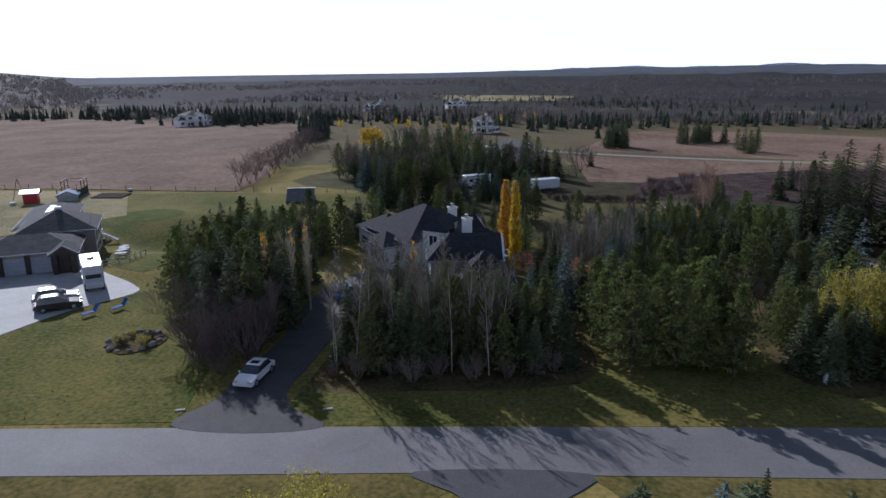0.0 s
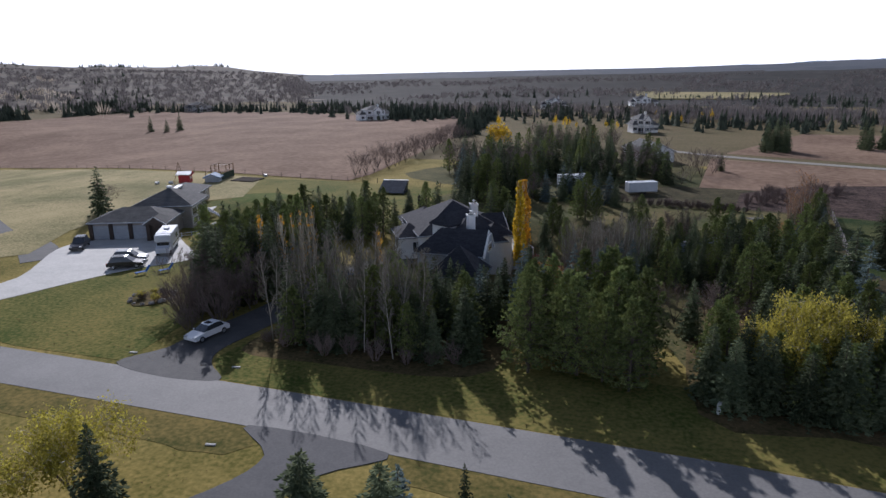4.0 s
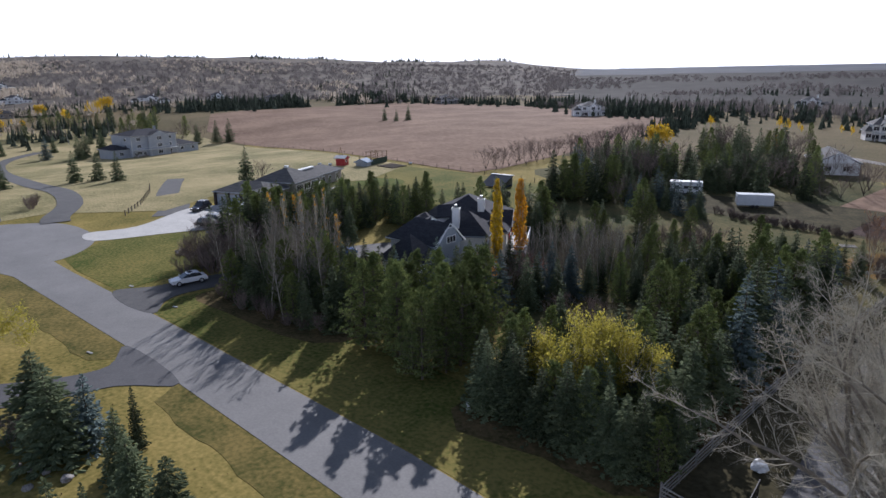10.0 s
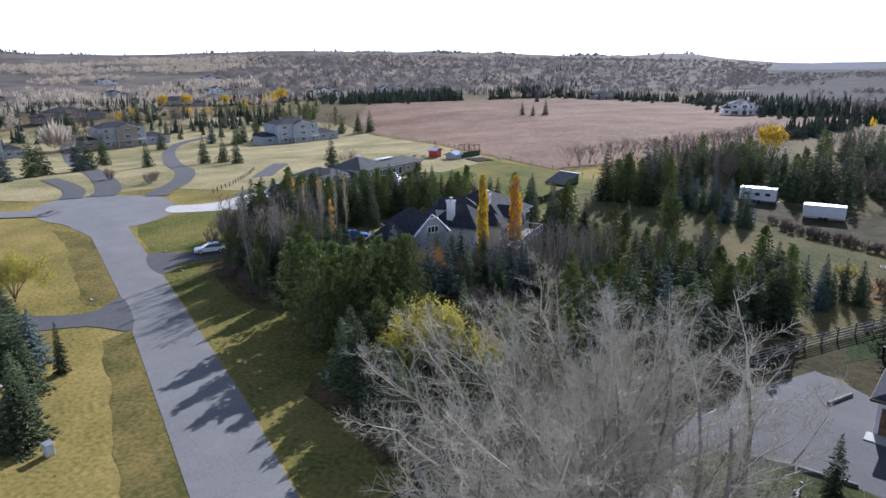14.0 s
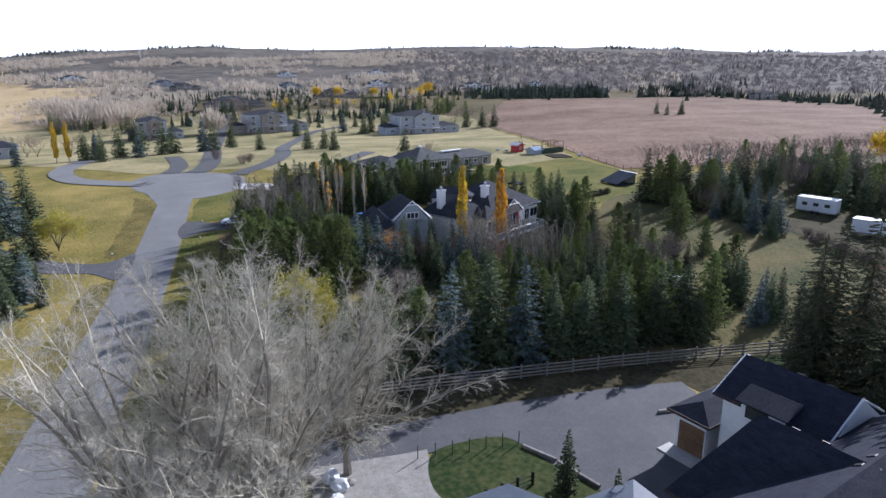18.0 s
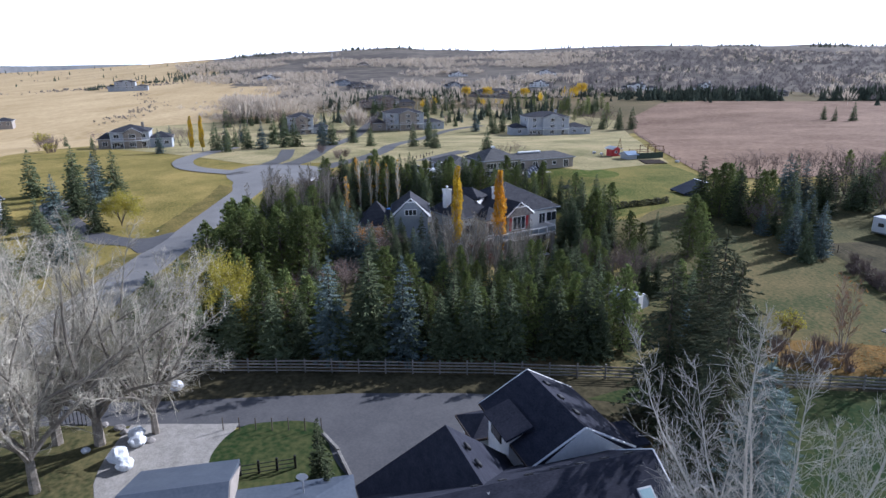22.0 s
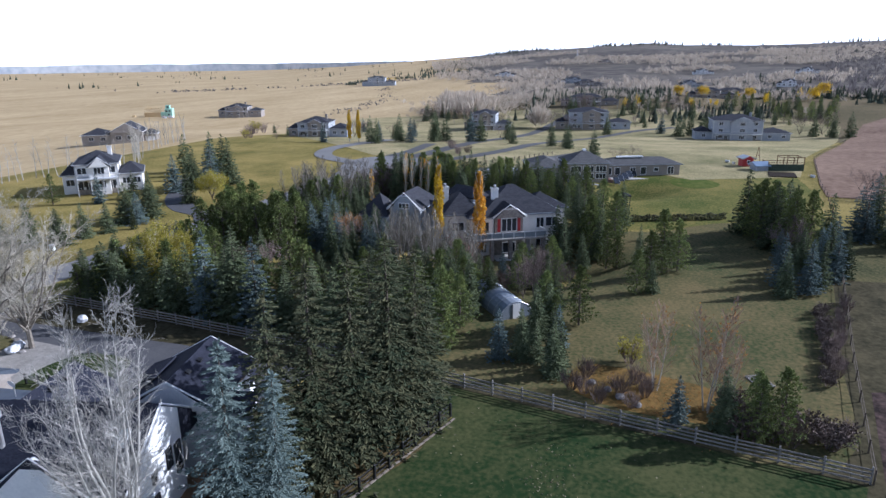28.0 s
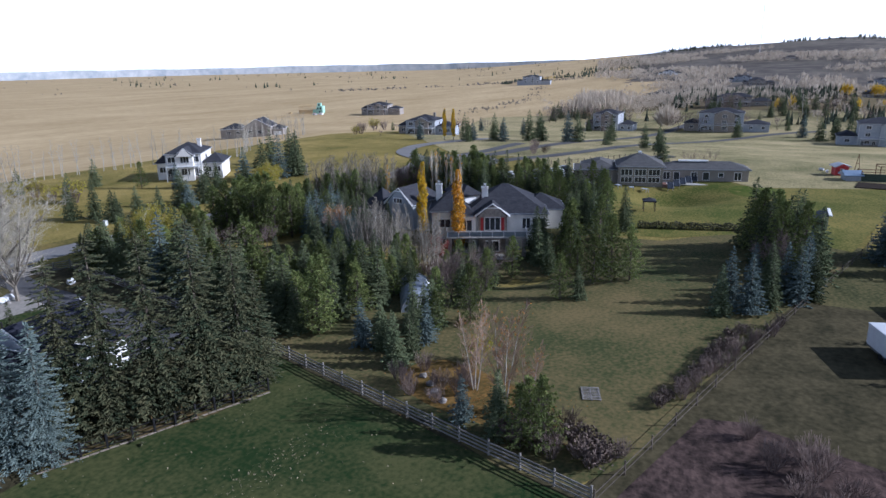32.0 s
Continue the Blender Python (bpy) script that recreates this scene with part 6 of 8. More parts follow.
# houses across the cul-de-sac and beyond
def estate(name, x, y, rz, w, d, label, wall, roof, storeys=2, stone=None, garage=True, base=0.0, front="e", land_off=0.0):
    """A large detached house: a two-storey body, a gabled bay, a lower wing and a garage."""
    e = 2.9 * storeys + base
    b = [(-d / 2, -w * 0.32, d / 2, w * 0.2, -0.5, e, "hip", 2.3, "y", wall, roof), (d * 0.1, -w * 0.14, d / 2 + 1.4, w * 0.1, -0.5, e - 0.3, "gable_hi", 1.9, "x", stone or wall, roof),
         (-d * 0.42, w * 0.2, d * 0.4, w * 0.5, -0.5, 3.2 + base, "hip", 2.0, "y", wall, roof), (-d * 0.35, -w * 0.5, d * 0.36, -w * 0.32, -0.5, 3.4 + base, "hip", 1.9, "x", stone or wall, roof)]
    wins = []
    for s in range(storeys):
        z = 1.5 + 2.9 * s + base
        for i in (-0.36, 0.36):
            wins.append((0, front, w * i * 0.5, z, 1.9, 1.5, 1))
        wins.append((1, front, 0, z, 2.2, 1.7, 2))
        wins.append((0, "n", 0, z, 1.5, 1.3, 1))
        wins.append((0, "s", d * 0.2, z, 1.5, 1.3, 1))
        wins.append((0, "w", 0, z, 1.8, 1.4, 1))
    wins += [(2, front, -w * 0.06, 1.6 + base, 1.6, 1.4, 1), (2, front, w * 0.08, 1.6 + base, 1.6, 1.4, 1), (3, front, 0, 1.7 + base, 1.8, 1.5, 1)]
    th = house(name, pose(x, y, land(x, y) + land_off, 0, 0, rz), label, b, wins, [(2, "w", 0, 4.5, 2.3, M_WHITE)] if garage else ())
    if x > -320:
        for q in b:
            fascia(th, q, M_TRIM)
        for z in (0.15, 2.85 + base):
            part("trim_band", B(d / 2 - 0.02, -w * 0.32 - 0.04, z, d / 2 + 0.05, w * 0.2 + 0.04, z + 0.2), M_TRIM, th, "pale trim board")
        part("base_course", B(d / 2 - 0.03, -w * 0.32 - 0.06, -0.5, d / 2 + 0.12, w * 0.2 + 0.06, 0.6 + base * 0.6), stone or M_STONE, th, "stone base course")
        for y in (-0.32, 0.2):
            part("corner_board", B(d / 2 - 0.1, w * y - 0.12, 0, d / 2 + 0.06, w * y + 0.12, e - 0.1), M_TRIM, th)
        for i in range(5):
            y = w * (-0.28 + 0.1 * i)
            window(th, b[0], front, y + w * 0.06, 1.4 + base * 0.5, 1.3, 1.7, M_WHITE, 1)
    chimney(th, -d * 0.1, w * 0.1, e, e + 3.0, stone or wall, 0.9, False)
    bal = part("balcony", B(d / 2 + 0.02, -w * 0.3, 2.9 + base - 0.2, d / 2 + 2.6, w * 0.19, 2.9 + base, 0.02), M_TRIM, th, "railed balcony")
    part("rail", B(d / 2 + 2.5, -w * 0.3, 3.85 + base, d / 2 + 2.58, w * 0.19, 3.95 + base), M_TRIM, bal)
    for i in range(4):
        part("post", B(d / 2 + 2.4, -w * 0.3 + i * w * 0.16, -0.4, d / 2 + 2.58, -w * 0.3 + i * w * 0.16 + 0.18, 3.9 + base), M_TRIM, bal)
    return th


estate("estate_house", -220, 59, 4, 40, 16, "grey-blue three-level house with a balcony above its walkout", M_GREYWALL, M_SHINGLE, 3, None, True, 0.6)
estate("estate_house", -264, -12, 8, 40, 16, "grey stone-faced three-level house with a long roof", M_GREYWALL, M_SHINGLE, 3, M_STONE, True, 0.6)
estate("estate_house", -250, -68, 6, 25, 15, "grey gabled house with a columned porch", M_GREYWALL, M_SHINGLE, 3, M_STONE, False, 0.2)
estate("estate_house", -143, -116, 14, 25, 13, "slate-roofed blue-grey house with stone gables", M_GREYWALL, M_SHINGLE, 2, M_STONE, True, 0.6)
estate("estate_house", -6, -99, 40, 16, 13, "pale stucco two-storey house with a dark hip roof", M_STUCCO, M_SHINGLE, 2, None, True, 0.8)
estate("estate_house", -300, -262, 20, 30, 14, "dark modern two-storey house in a bare plot", M_TAUPE, M_SHINGLE, 2, None, True, 1.5)
BB = [(-7, -7, 7, 5, -0.6, 4.6, "gable", 3.6, "x", M_TAUPE, M_SHINGLE), (-6, -18, 5, -7, -0.6, 3.6, "hip", 2.4, "y", M_TAUPE, M_SHINGLE), (-5, 5, 4, 10, -0.6, 3.4, "hip", 1.8, "y", M_TAUPE, M_SHINGLE)]
bb = house("estate_house", pose(-111, -187, land(-111, -187), 0, 0, 34), "brown bungalow with a broad gable and dark roof", BB, [(0, "e", -3, 2.4, 2.2, 1.8, 1), (0, "e", 1.6, 2.4, 2.6, 1.8, 2), (0, "e", -0.6, 5.6, 2.0, 1.2, 1), (1, "e", -2, 2.0, 1.8, 1.5, 1), (1, "e", 2.4, 2.0, 1.8, 1.5, 1)], [(2, "e", 0, 3.6, 2.3, M_WHITE)])
for q in BB:
    fascia(bb, q, M_WHITE)
estate("estate_house", -800, -366, 15, 48, 18, "large grey mansion above the stubble fields", M_GREYWALL, M_SHINGLE, 3, None, True, 3.0)
estate("estate_house", -111.4, 266.4, -50, 21, 11, "white farmhouse beyond the hay field", M_WHITE, M_GREYROOF, 2, None, True)
FB = [(-8, -5, 6, 5, -0.3, 3.0, "gable", 2.6, "x", M_WHITE, M_GREYROOF), (-12, -4, -8, 4, -0.3, 2.8, "hip", 1.6, "y", M_WHITE, M_SHINGLE)]
fb = house("estate_house", pose(38, 112, land(38, 112), 0, 0, -70), "white bungalow under a pale grey roof among shrubs", FB, [(0, "e", -2, 1.6, 1.6, 1.3, 1), (0, "e", 2, 1.6, 1.6, 1.3, 1), (0, "s", -3, 1.6, 2.0, 1.3, 1), (0, "s", 2, 1.6, 2.0, 1.3, 1)])
for q in FB:
    fascia(fb, q, M_WHITE)
estate("estate_house", 37, 205, -70, 11, 9, "cream house with a white chimney behind trees", M_STUCCO, M_GREYROOF, 2, None, False)
for x, y, rz, w, lab in ((-590, 92, 0, 42, "dark brick house among poplars"), (-374, -24, 8, 40, "dark-roofed house among bare trees"), (-452, 62, -8, 34, "taupe house behind golden trees"), (-552, 228, -20, 34, "white house with a dark roof by the woods"), (-449, 300, -32, 42, "long dark-roofed house at the field's edge"),
                         (-760, -62, 10, 34, "dark slate house on the rise"), (-820, -86, 12, 38, "brown house among bare woods"), (-751.5, 60.4, 0, 28, "grey house on the wooded slope"), (-686.3, 157.5, -10, 26, "pale house on the wooded slope"), (-960, -212, 16, 34, "white house at the edge of the stubble"), (-307.3, 374.7, -40, 22, "dark house beyond the far tree line"), (-544.5, 295.6, -30, 24, "white house beyond the far tree line"),
                         (-989.1, 86.9, 5, 30, "pale house high on the hill"), (-917.3, 216.6, -10, 30, "white house high on the hill"), (-1272.2, -76.7, 8, 30, "grey house high on the hill"), (-20, 380, -80, 20, "low white house in the far wood"), (40, 420, -80, 20, "low white house in the far wood")):
    estate("estate_house", x, y, rz, w, 12, lab, placer.choice([M_TAUPE, M_GREYWALL, M_STONE]) if "white" not in lab and "pale" not in lab else M_WHITE, M_SHINGLE, 2, None, False)
# the house still being framed
fr = thing("unfinished_house", pose(-292, -326, land(-292, -326), 0, 0, 30), "house under construction, bare lumber and green wrap", "house")
for x0, y0, x1, y1, h in ((-4, 1, 4.4, 4, 3.0), (-4, 4, 5, 9, 5.6), (-1, 4.6, 3.4, 7.4, 8.0)):
    part("wrapped_wall", B(x0, y0, 0, x1, y1, h), M_GREENWRAP, fr, "green house-wrap sheathing")
for y, z in ((5.2, 3.9), (7.4, 3.9), (6.0, 6.6), (6.6, 1.3)):
    part("window_opening", B(4.9 if z < 6 else 3.35, y - 0.55, z - 0.6, 5.06 if z < 6 else 3.46, y + 0.55, z + 0.6), M_BLACK, fr, "dark window opening")
part("sheathed_wall", B(-4, -10, 0, 5, 1, 2.6), M_LUMBER, fr, "raw sheathing")
part("floor_deck", B(-4.2, -10.2, 2.6, 5.2, 1, 2.9), M_LUMBER, fr)
for i in range(11):
    part("stud", B(4.8, -10 + i * 1.05, 2.9, 5.0, -9.85 + i * 1.05, 5.6), M_LUMBER, fr)
    part("stud", B(-4.0, -10 + i * 1.05, 2.9, -3.8, -9.85 + i * 1.05, 5.6), M_LUMBER, fr)
for x in (-4, 4.8):
    part("top_plate", B(x, -10, 5.6, x + 0.2, 1, 5.8), M_LUMBER, fr)
for i in range(7):
    for q in (-4, 5):
        part("rafter", tube(bmesh.new(), (q, -9.5 + i * 1.7, 5.8), (0.5, -9.5 + i * 1.7, 7.6), 0.09, sides=4), M_LUMBER, fr)
for i, (dx, dy, col) in enumerate(((9, -16, M_LUMBER), (11, 12, M_RED), (14, 15, M_STEEL), (8, 16, M_WHITE))):
    th = thing("site_stack", pose(-292 + dx, -326 + dy, land(-292 + dx, -326 + dy), 0, 0, 30 + 20 * i), "pile of building material beside the unfinished house", "pile", "building site piles")
    for k in range(3):
        part("layer", box(bmesh.new(), -2 + 0.2 * k, -1, 0.4 * k, 2 - 0.25 * k, 1, 0.4 * k + 0.38, 0.04), col, th)


# ---- fences ----
def rail_fence(pts, label, step=2.6, h=1.25, rails=3, name="rail_fence", material=None, thick=0.09, ps=0.08):
    th = thing(name, pose(pts[0][0], pts[0][1], 0), label, "fence")
    material = material or M_WOOD
    o = Vector((pts[0][0], pts[0][1], 0))
    post_me, rail_me = None, {}
    for (x0, y0), (x1, y1) in zip(pts, pts[1:]):
        L = math.hypot(x1 - x0, y1 - y0)
        n = max(1, round(L / step))
        ang = math.atan2(y1 - y0, x1 - x0)
        for i in range(n + 1):
            xi, yi, j = x0 + (x1 - x0) * i / n, y0 + (y1 - y0) * i / n, min(i + 1, n)
            c = Vector((xi, yi, land(xi, yi))) - o
            tip = math.atan2(land(xi, yi) - land(x0 + (x1 - x0) * j / n, y0 + (y1 - y0) * j / n), L / n)
            if post_me is None:
                ob = part("post", box(bmesh.new(), -ps, -ps, -0.3, ps, ps, h + 0.08, ps * 0.2), material, th, "", Matrix.Translation(c) @ Matrix.Rotation(ang, 4, "Z"))
                post_me = ob.data
            else:
                part("post", post_me, material, th, "", Matrix.Translation(c) @ Matrix.Rotation(ang + placer.uniform(-.05, .05), 4, "Z"))
            if i < n:
                for r in range(rails):
                    z = h * (r + 0.75) / (rails - 0.1) * 0.93
                    key = round(L / n, 2)
                    mm = Matrix.Translation(c + Vector((0, 0, z + placer.uniform(-.02, .02)))) @ Matrix.Rotation(ang, 4, "Z") @ Matrix.Rotation(tip + placer.uniform(-.006, .006), 4, "Y")
                    if key not in rail_me:
                        rail_me[key] = part("rail", box(bmesh.new(), 0, -ps - 0.05, -thick, L / n, -ps + 0.01, thick, min(0.01, thick * 0.3)), material, th, "", mm).data
                    else:
                        part("rail", rail_me[key], material, th, "", mm)
    return th


FENCE_A = [(56.4, -46), (58, -28), (60, -11), (62, 1), (65, 17), (68.3, 36.2)]
rail_fence(FENCE_A, "weathered grey four-rail wooden fence between the lots", 2.6, 1.3, 4, "rail_fence", None, 0.06, 0.065)
rail_fence([(56.4, -46), (60.5, -47), (64, -47.4)], "weathered grey four-rail fence by the gate", 2.0, 1.3, 4, "rail_fence", None, 0.06, 0.065)
rail_fence(LINE[:6], "thin wire-and-post fence along the field", 4.5, 1.1, 2, "field_fence", M_BARK, 0.007, 0.05)
rail_fence(LINE[5:], "thin wire-and-post fence along the field", 6.0, 1.1, 2, "field_fence", M_BARK, 0.007, 0.05)
rail_fence([(-86, -8), (-78, -12), (-66, -20), (-58, -27)], "row of wooden fence posts on the lawn", 2.2, 1.0, 1, "post_fence", M_BARK, 0.02)
rail_fence([(68, 6.6), (79, 3.6), (84, 1.6)], "black metal garden fence above a stone edge", 1.6, 1.15, 3, "metal_fence", M_BLACK, 0.02)
rail_fence([(66.6, 0), (68, 6.6)], "black metal garden fence", 1.6, 1.15, 3, "metal_fence", M_BLACK, 0.02)
edge = thing("stone_edging", pose(0, 0, 0), "pale stone edging below the metal fence", "edging")
for i in range(26):
    t = (i + 0.5) / 26
    x, y = (68.2 + 17 * t, 7.0 - 5.4 * t)
    part("edge_stone", box(bmesh.new(), -0.32, -0.1, 0, 0.32, 0.1, 0.1, 0.03), M_BUFF, edge, "", pose(x, y, 0, 0, placer.uniform(-2, 2), -17.6 + placer.uniform(-6, 6)))


# ---- vehicles ----
def car(name, m, paint, label, L=4.6, W=1.8, H=1.45, suv=False):
    """Body, glasshouse, glass, lamps and wheels; nose towards +x."""
    th = thing(name, m, label, "car")
    prof = [(-L / 2, 0.35), (-L / 2, 0.75), (-L / 2 + 0.15, 0.92), (-L * 0.28, 0.98), (L * 0.2, 0.95), (L / 2 - 0.25, 0.78), (L / 2, 0.6), (L / 2, 0.32)]
    def loft(name, prof, w0, w1, material, label=""):
        bm = bmesh.new()
        zs = [p[1] for p in prof]
        z0, z1 = min(zs), max(zs)
        sides = []
        for s in (-1, 1):
            sides.append([bm.verts.new((x, s * (w0 + (w1 - w0) * ((z - z0) / (z1 - z0)) ** 1.5) / 2, z)) for x, z in prof])
        n = len(prof)
        bm.faces.new(sides[0])
        bm.faces.new(sides[1][::-1])
        for i in range(n):
            bm.faces.new((sides[0][i], sides[1][i], sides[1][(i + 1) % n], sides[0][(i + 1) % n]))
        bmesh.ops.bevel(bm, geom=list(bm.edges), offset=0.05, segments=2, affect="EDGES")
        return part(name, bm, material, th, label)
    loft("body", prof, W, W * 0.97, paint)
    back = -L * 0.42 if suv else -L * 0.34
    loft("cabin", [(back - 0.1, 0.93), (back + 0.28, H - 0.06), (back + 0.7, H), (L * 0.02, H - 0.01), (L * 0.24, 0.92)], W * 0.95, W * 0.74, M_GLASS, "dark tinted windows")
    loft("roof", [(back + 0.2, H - 0.05), (back + 0.6, H + 0.02), (L * 0.0, H + 0.015), (L * 0.06, H - 0.07)], W * 0.8, W * 0.72, paint)
    for sx in (-1, 1):
        for sy in (-1, 1):
            c = Vector((sx * L * 0.31, sy * (W / 2 - 0.09), 0.33))
            wh = part("wheel", tube(bmesh.new(), c - Vector((0, 0.1, 0)), c + Vector((0, 0.1, 0)), 0.33, sides=16), M_BLACK, th, "black tyre")
            part("rim", tube(bmesh.new(), c + Vector((0, sy * 0.09, 0)), c + Vector((0, sy * 0.115, 0)), 0.2, sides=12), M_STEEL, wh, "alloy rim")
    for sy in (-1, 1):
        part("headlight", box(bmesh.new(), L / 2 - 0.3, sy * W * 0.36 - 0.2, 0.62, L / 2 - 0.02, sy * W * 0.36 + 0.2, 0.76, 0.03), M_STEEL, th, "clear headlight")
        part("tail_light", box(bmesh.new(), -L / 2 - 0.01, sy * W * 0.38 - 0.18, 0.68, -L / 2 + 0.12, sy * W * 0.38 + 0.18, 0.84, 0.02), M_RED, th, "red tail light")
        part("mirror", box(bmesh.new(), L * 0.17, sy * (W / 2 + 0.08) - 0.08, 0.92, L * 0.2, sy * (W / 2 + 0.08) + 0.08, 1.05, 0.02), paint, th)
    if not suv:
        part("sunroof", B(-0.55, -0.36, H + 0.02, 0.05, 0.36, H + 0.04), M_GLASS, th, "dark glass sunroof")
    return th


car("parked_sedan", pose(-9.3, -41.4, 0.06, 0, 0, -104), M_CARWHITE, "white sedan with a sunroof parked at the driveway's mouth")
car("parked_van", pose(-37.6, -19.6, 0.07, 0, 0, 28), M_CARSILVER, "silver minivan parked on the concrete drive", 4.9, 1.9, 1.7, True)
car("parked_van", pose(-36, -22.2, 0.07, 0, 0, 28), M_CARDARK, "dark people carrier parked on the concrete drive", 4.9, 1.9, 1.7, True)
car("pickup", pose(-51, -15, 0.07, 0, 0, -60), M_CARDARK, "dark pickup parked by the garage", 5.2, 1.9, 1.75, True)
car("parked_car", pose(-3.2, -20, 0.07, 0, 0, 70), M_BLUEPAINT, "blue car parked up the driveway", 4.3, 1.75, 1.45)
rv = thing("motorhome", pose(-36.4, -12.8, 0.07, 0, 0, -62), "white class-C motorhome parked on the concrete drive", "motorhome")
part("body", box(bmesh.new(), -4.0, -1.2, 0.55, 2.0, 1.2, 3.1, 0.08), M_RV, rv)
bm = bmesh.new()
prof = [(1.9, 0.5), (1.9, 1.9), (2.5, 1.9), (3.1, 1.35), (3.9, 1.2), (4.0, 0.5)]
a, b = [bm.verts.new((x, -1.0, z)) for x, z in prof], [bm.verts.new((x, 1.0, z)) for x, z in prof]
bm.faces.new(a)
bm.faces.new(b[::-1])
for i in range(6):
    bm.faces.new((a[i], b[i], b[(i + 1) % 6], a[(i + 1) % 6]))
part("cab", bm, M_RV, rv)
part("overcab", box(bmesh.new(), 1.9, -1.15, 1.95, 3.1, 1.15, 3.05, 0.15), M_RV, rv, "overhanging sleeping cab")
part("windscreen", B(2.46, -0.85, 1.42, 2.98, 0.85, 1.9), M_GLASS, rv, "dark windscreen")
part("side_window", B(-2.5, 1.19, 1.7, -0.9, 1.23, 2.4), M_GLASS, rv)
part("side_window", B(-2.5, -1.23, 1.7, -0.9, -1.19, 2.4), M_GLASS, rv)
part("stripe", B(-3.9, 1.195, 1.1, 1.9, 1.22, 1.35), M_CARSILVER, rv, "grey side stripe")
part("stripe", B(-3.9, -1.22, 1.1, 1.9, -1.195, 1.35), M_CARSILVER, rv, "grey side stripe")
part("air_conditioner", box(bmesh.new(), -1.6, -0.4, 3.1, -0.5, 0.4, 3.35, 0.08), M_RV, rv)
part("roof_vent", box(bmesh.new(), 0.5, -0.25, 3.1, 1.0, 0.25, 3.2, 0.03), M_STEEL, rv)
for x in (-2.4, 3.0):
    for s in (-1, 1):
        part("wheel", tube(bmesh.new(), (x, s * 0.8, 0.38), (x, s * 1.08, 0.38), 0.38, sides=16), M_BLACK, rv, "black tyre")


def trailer(m, label, L, W, H, windows):
    th = thing("trailer", m, label, "trailer")
    part("box_body", box(bmesh.new(), -L / 2, -W / 2, 0.55, L / 2, W / 2, H, 0.1), M_RV, th)
    part("roof_cap", box(bmesh.new(), -L / 2 - 0.03, -W / 2 - 0.03, H - 0.06, L / 2 + 0.03, W / 2 + 0.03, H + 0.07, 0.03), M_RV, th, "metal-edged roof")
    part("skirt", B(-L / 2 + 0.1, -W / 2 + 0.06, 0.4, L / 2 - 0.1, W / 2 - 0.06, 0.6), M_CARSILVER, th)
    for x in (-0.5, 0.4):
        for s in (-1, 1):
            part("wheel", tube(bmesh.new(), (x, s * (W / 2 - 0.22), 0.34), (x, s * (W / 2 + 0.01), 0.34), 0.34, sides=14), M_BLACK, th, "black tyre")
    part("tongue", box(bmesh.new(), L / 2, -0.08, 0.45, L / 2 + 1.2, 0.08, 0.58, 0.02), M_BLACK, th, "black drawbar")
    part("rear_door", B(-L / 2 - 0.04, -W / 2 + 0.12, 0.65, -L / 2 + 0.01, W / 2 - 0.12, H - 0.25), M_RV, th, "white rear door")
    for i in range(windows):
        for s in (-1, 1):
            part("window", B(-L * 0.36 + i * 1.9, s * (W / 2) - 0.02, 1.5, -L * 0.36 + i * 1.9 + 0.9, s * (W / 2) + 0.02, 2.1), M_GLASS, th, "dark trailer window")
    return th


trailer(pose(35.0, 53.2, 0, 0, 0, 25), "white enclosed cargo trailer parked on grass", 6.6, 2.3, 2.6, 0)
trailer(pose(19.6, 58.4, 0, 0, 0, 22), "white travel trailer with small windows parked on grass", 6.6, 2.4, 2.9, 3)

# ---- outbuildings and yard things ----
sh = thing("machine_shed", pose(-19, 42.2, 0, 0, 0, 6), "low shed with a slate-blue sloping metal roof and white ridge", "shed")
part("roof", prism(bmesh.new(), [(-2.9, -2.9), (2.9, -2.9), (2.9, 2.9), (-2.9, 2.9)], 0, 0.12), M_SHEDBLUE, sh, "", pose(0, 0, 1.35, 20, 0, 0))
part("ridge_cap", B(-2.95, 2.6, 2.3, 2.95, 3.1, 2.5, 0.03), M_WHITE, sh, "white ridge capping")
part("back_wall", B(-2.8, 2.45, 0, 2.8, 2.6, 2.28), M_STEEL, sh, "pale metal wall")
for x in (-2.8, 2.68):
    part("side_wall", prism(bmesh.new(), [(x, -2.5), (x + 0.12, -2.5), (x + 0.12, 2.4), (x, 2.4)], 0, 0.45), M_SHEDBLUE, sh)
rs = house("garden_shed", pose(-75.6, 44.6, 0, 0, 0, 20), "small red garden shed with a pale roof", [(-1.3, -1.4, 1.3, 1.4, 0, 2.2, "gable", 0.6, "x", M_RED, M_STEEL)], [(0, "e", 0, 1.3, 0.8, 0.7, 0)])
rs["category"] = "shed"
rs = house("tarpaulin_shelter", pose(-69.2, 47.0, 0, 0, 0, 20), "low shelter under a blue tarpaulin beside the garden", [(-1.7, -1.5, 1.7, 1.5, 0, 1.3, "gable", 0.9, "y", M_GREYWALL, mat("blue_tarp", (0.14, 0.2, 0.29), (0.2, 0.27, 0.37), 1, 0.8))])
rs["category"] = "shelter"
tagged(part("garden_bed", prism(bmesh.new(), [(-58.6, 48), (-58.8, 54), (-65.5, 54.6), (-65.4, 48.6)], -0.1, 0.25), mat("dark_garden_soil", (0.02, 0.016, 0.013), (0.05, 0.04, 0.032), 1, 0.95, fine=6, bump=0.05), None), "dark bare soil garden bed edged with boards", "garden bed", kind="structure")
pg = thing("timber_trellis", pose(-71, 52.5, 0, 0, 0, 12), "tall brown timber frame hung with dark netting", "garden frame")
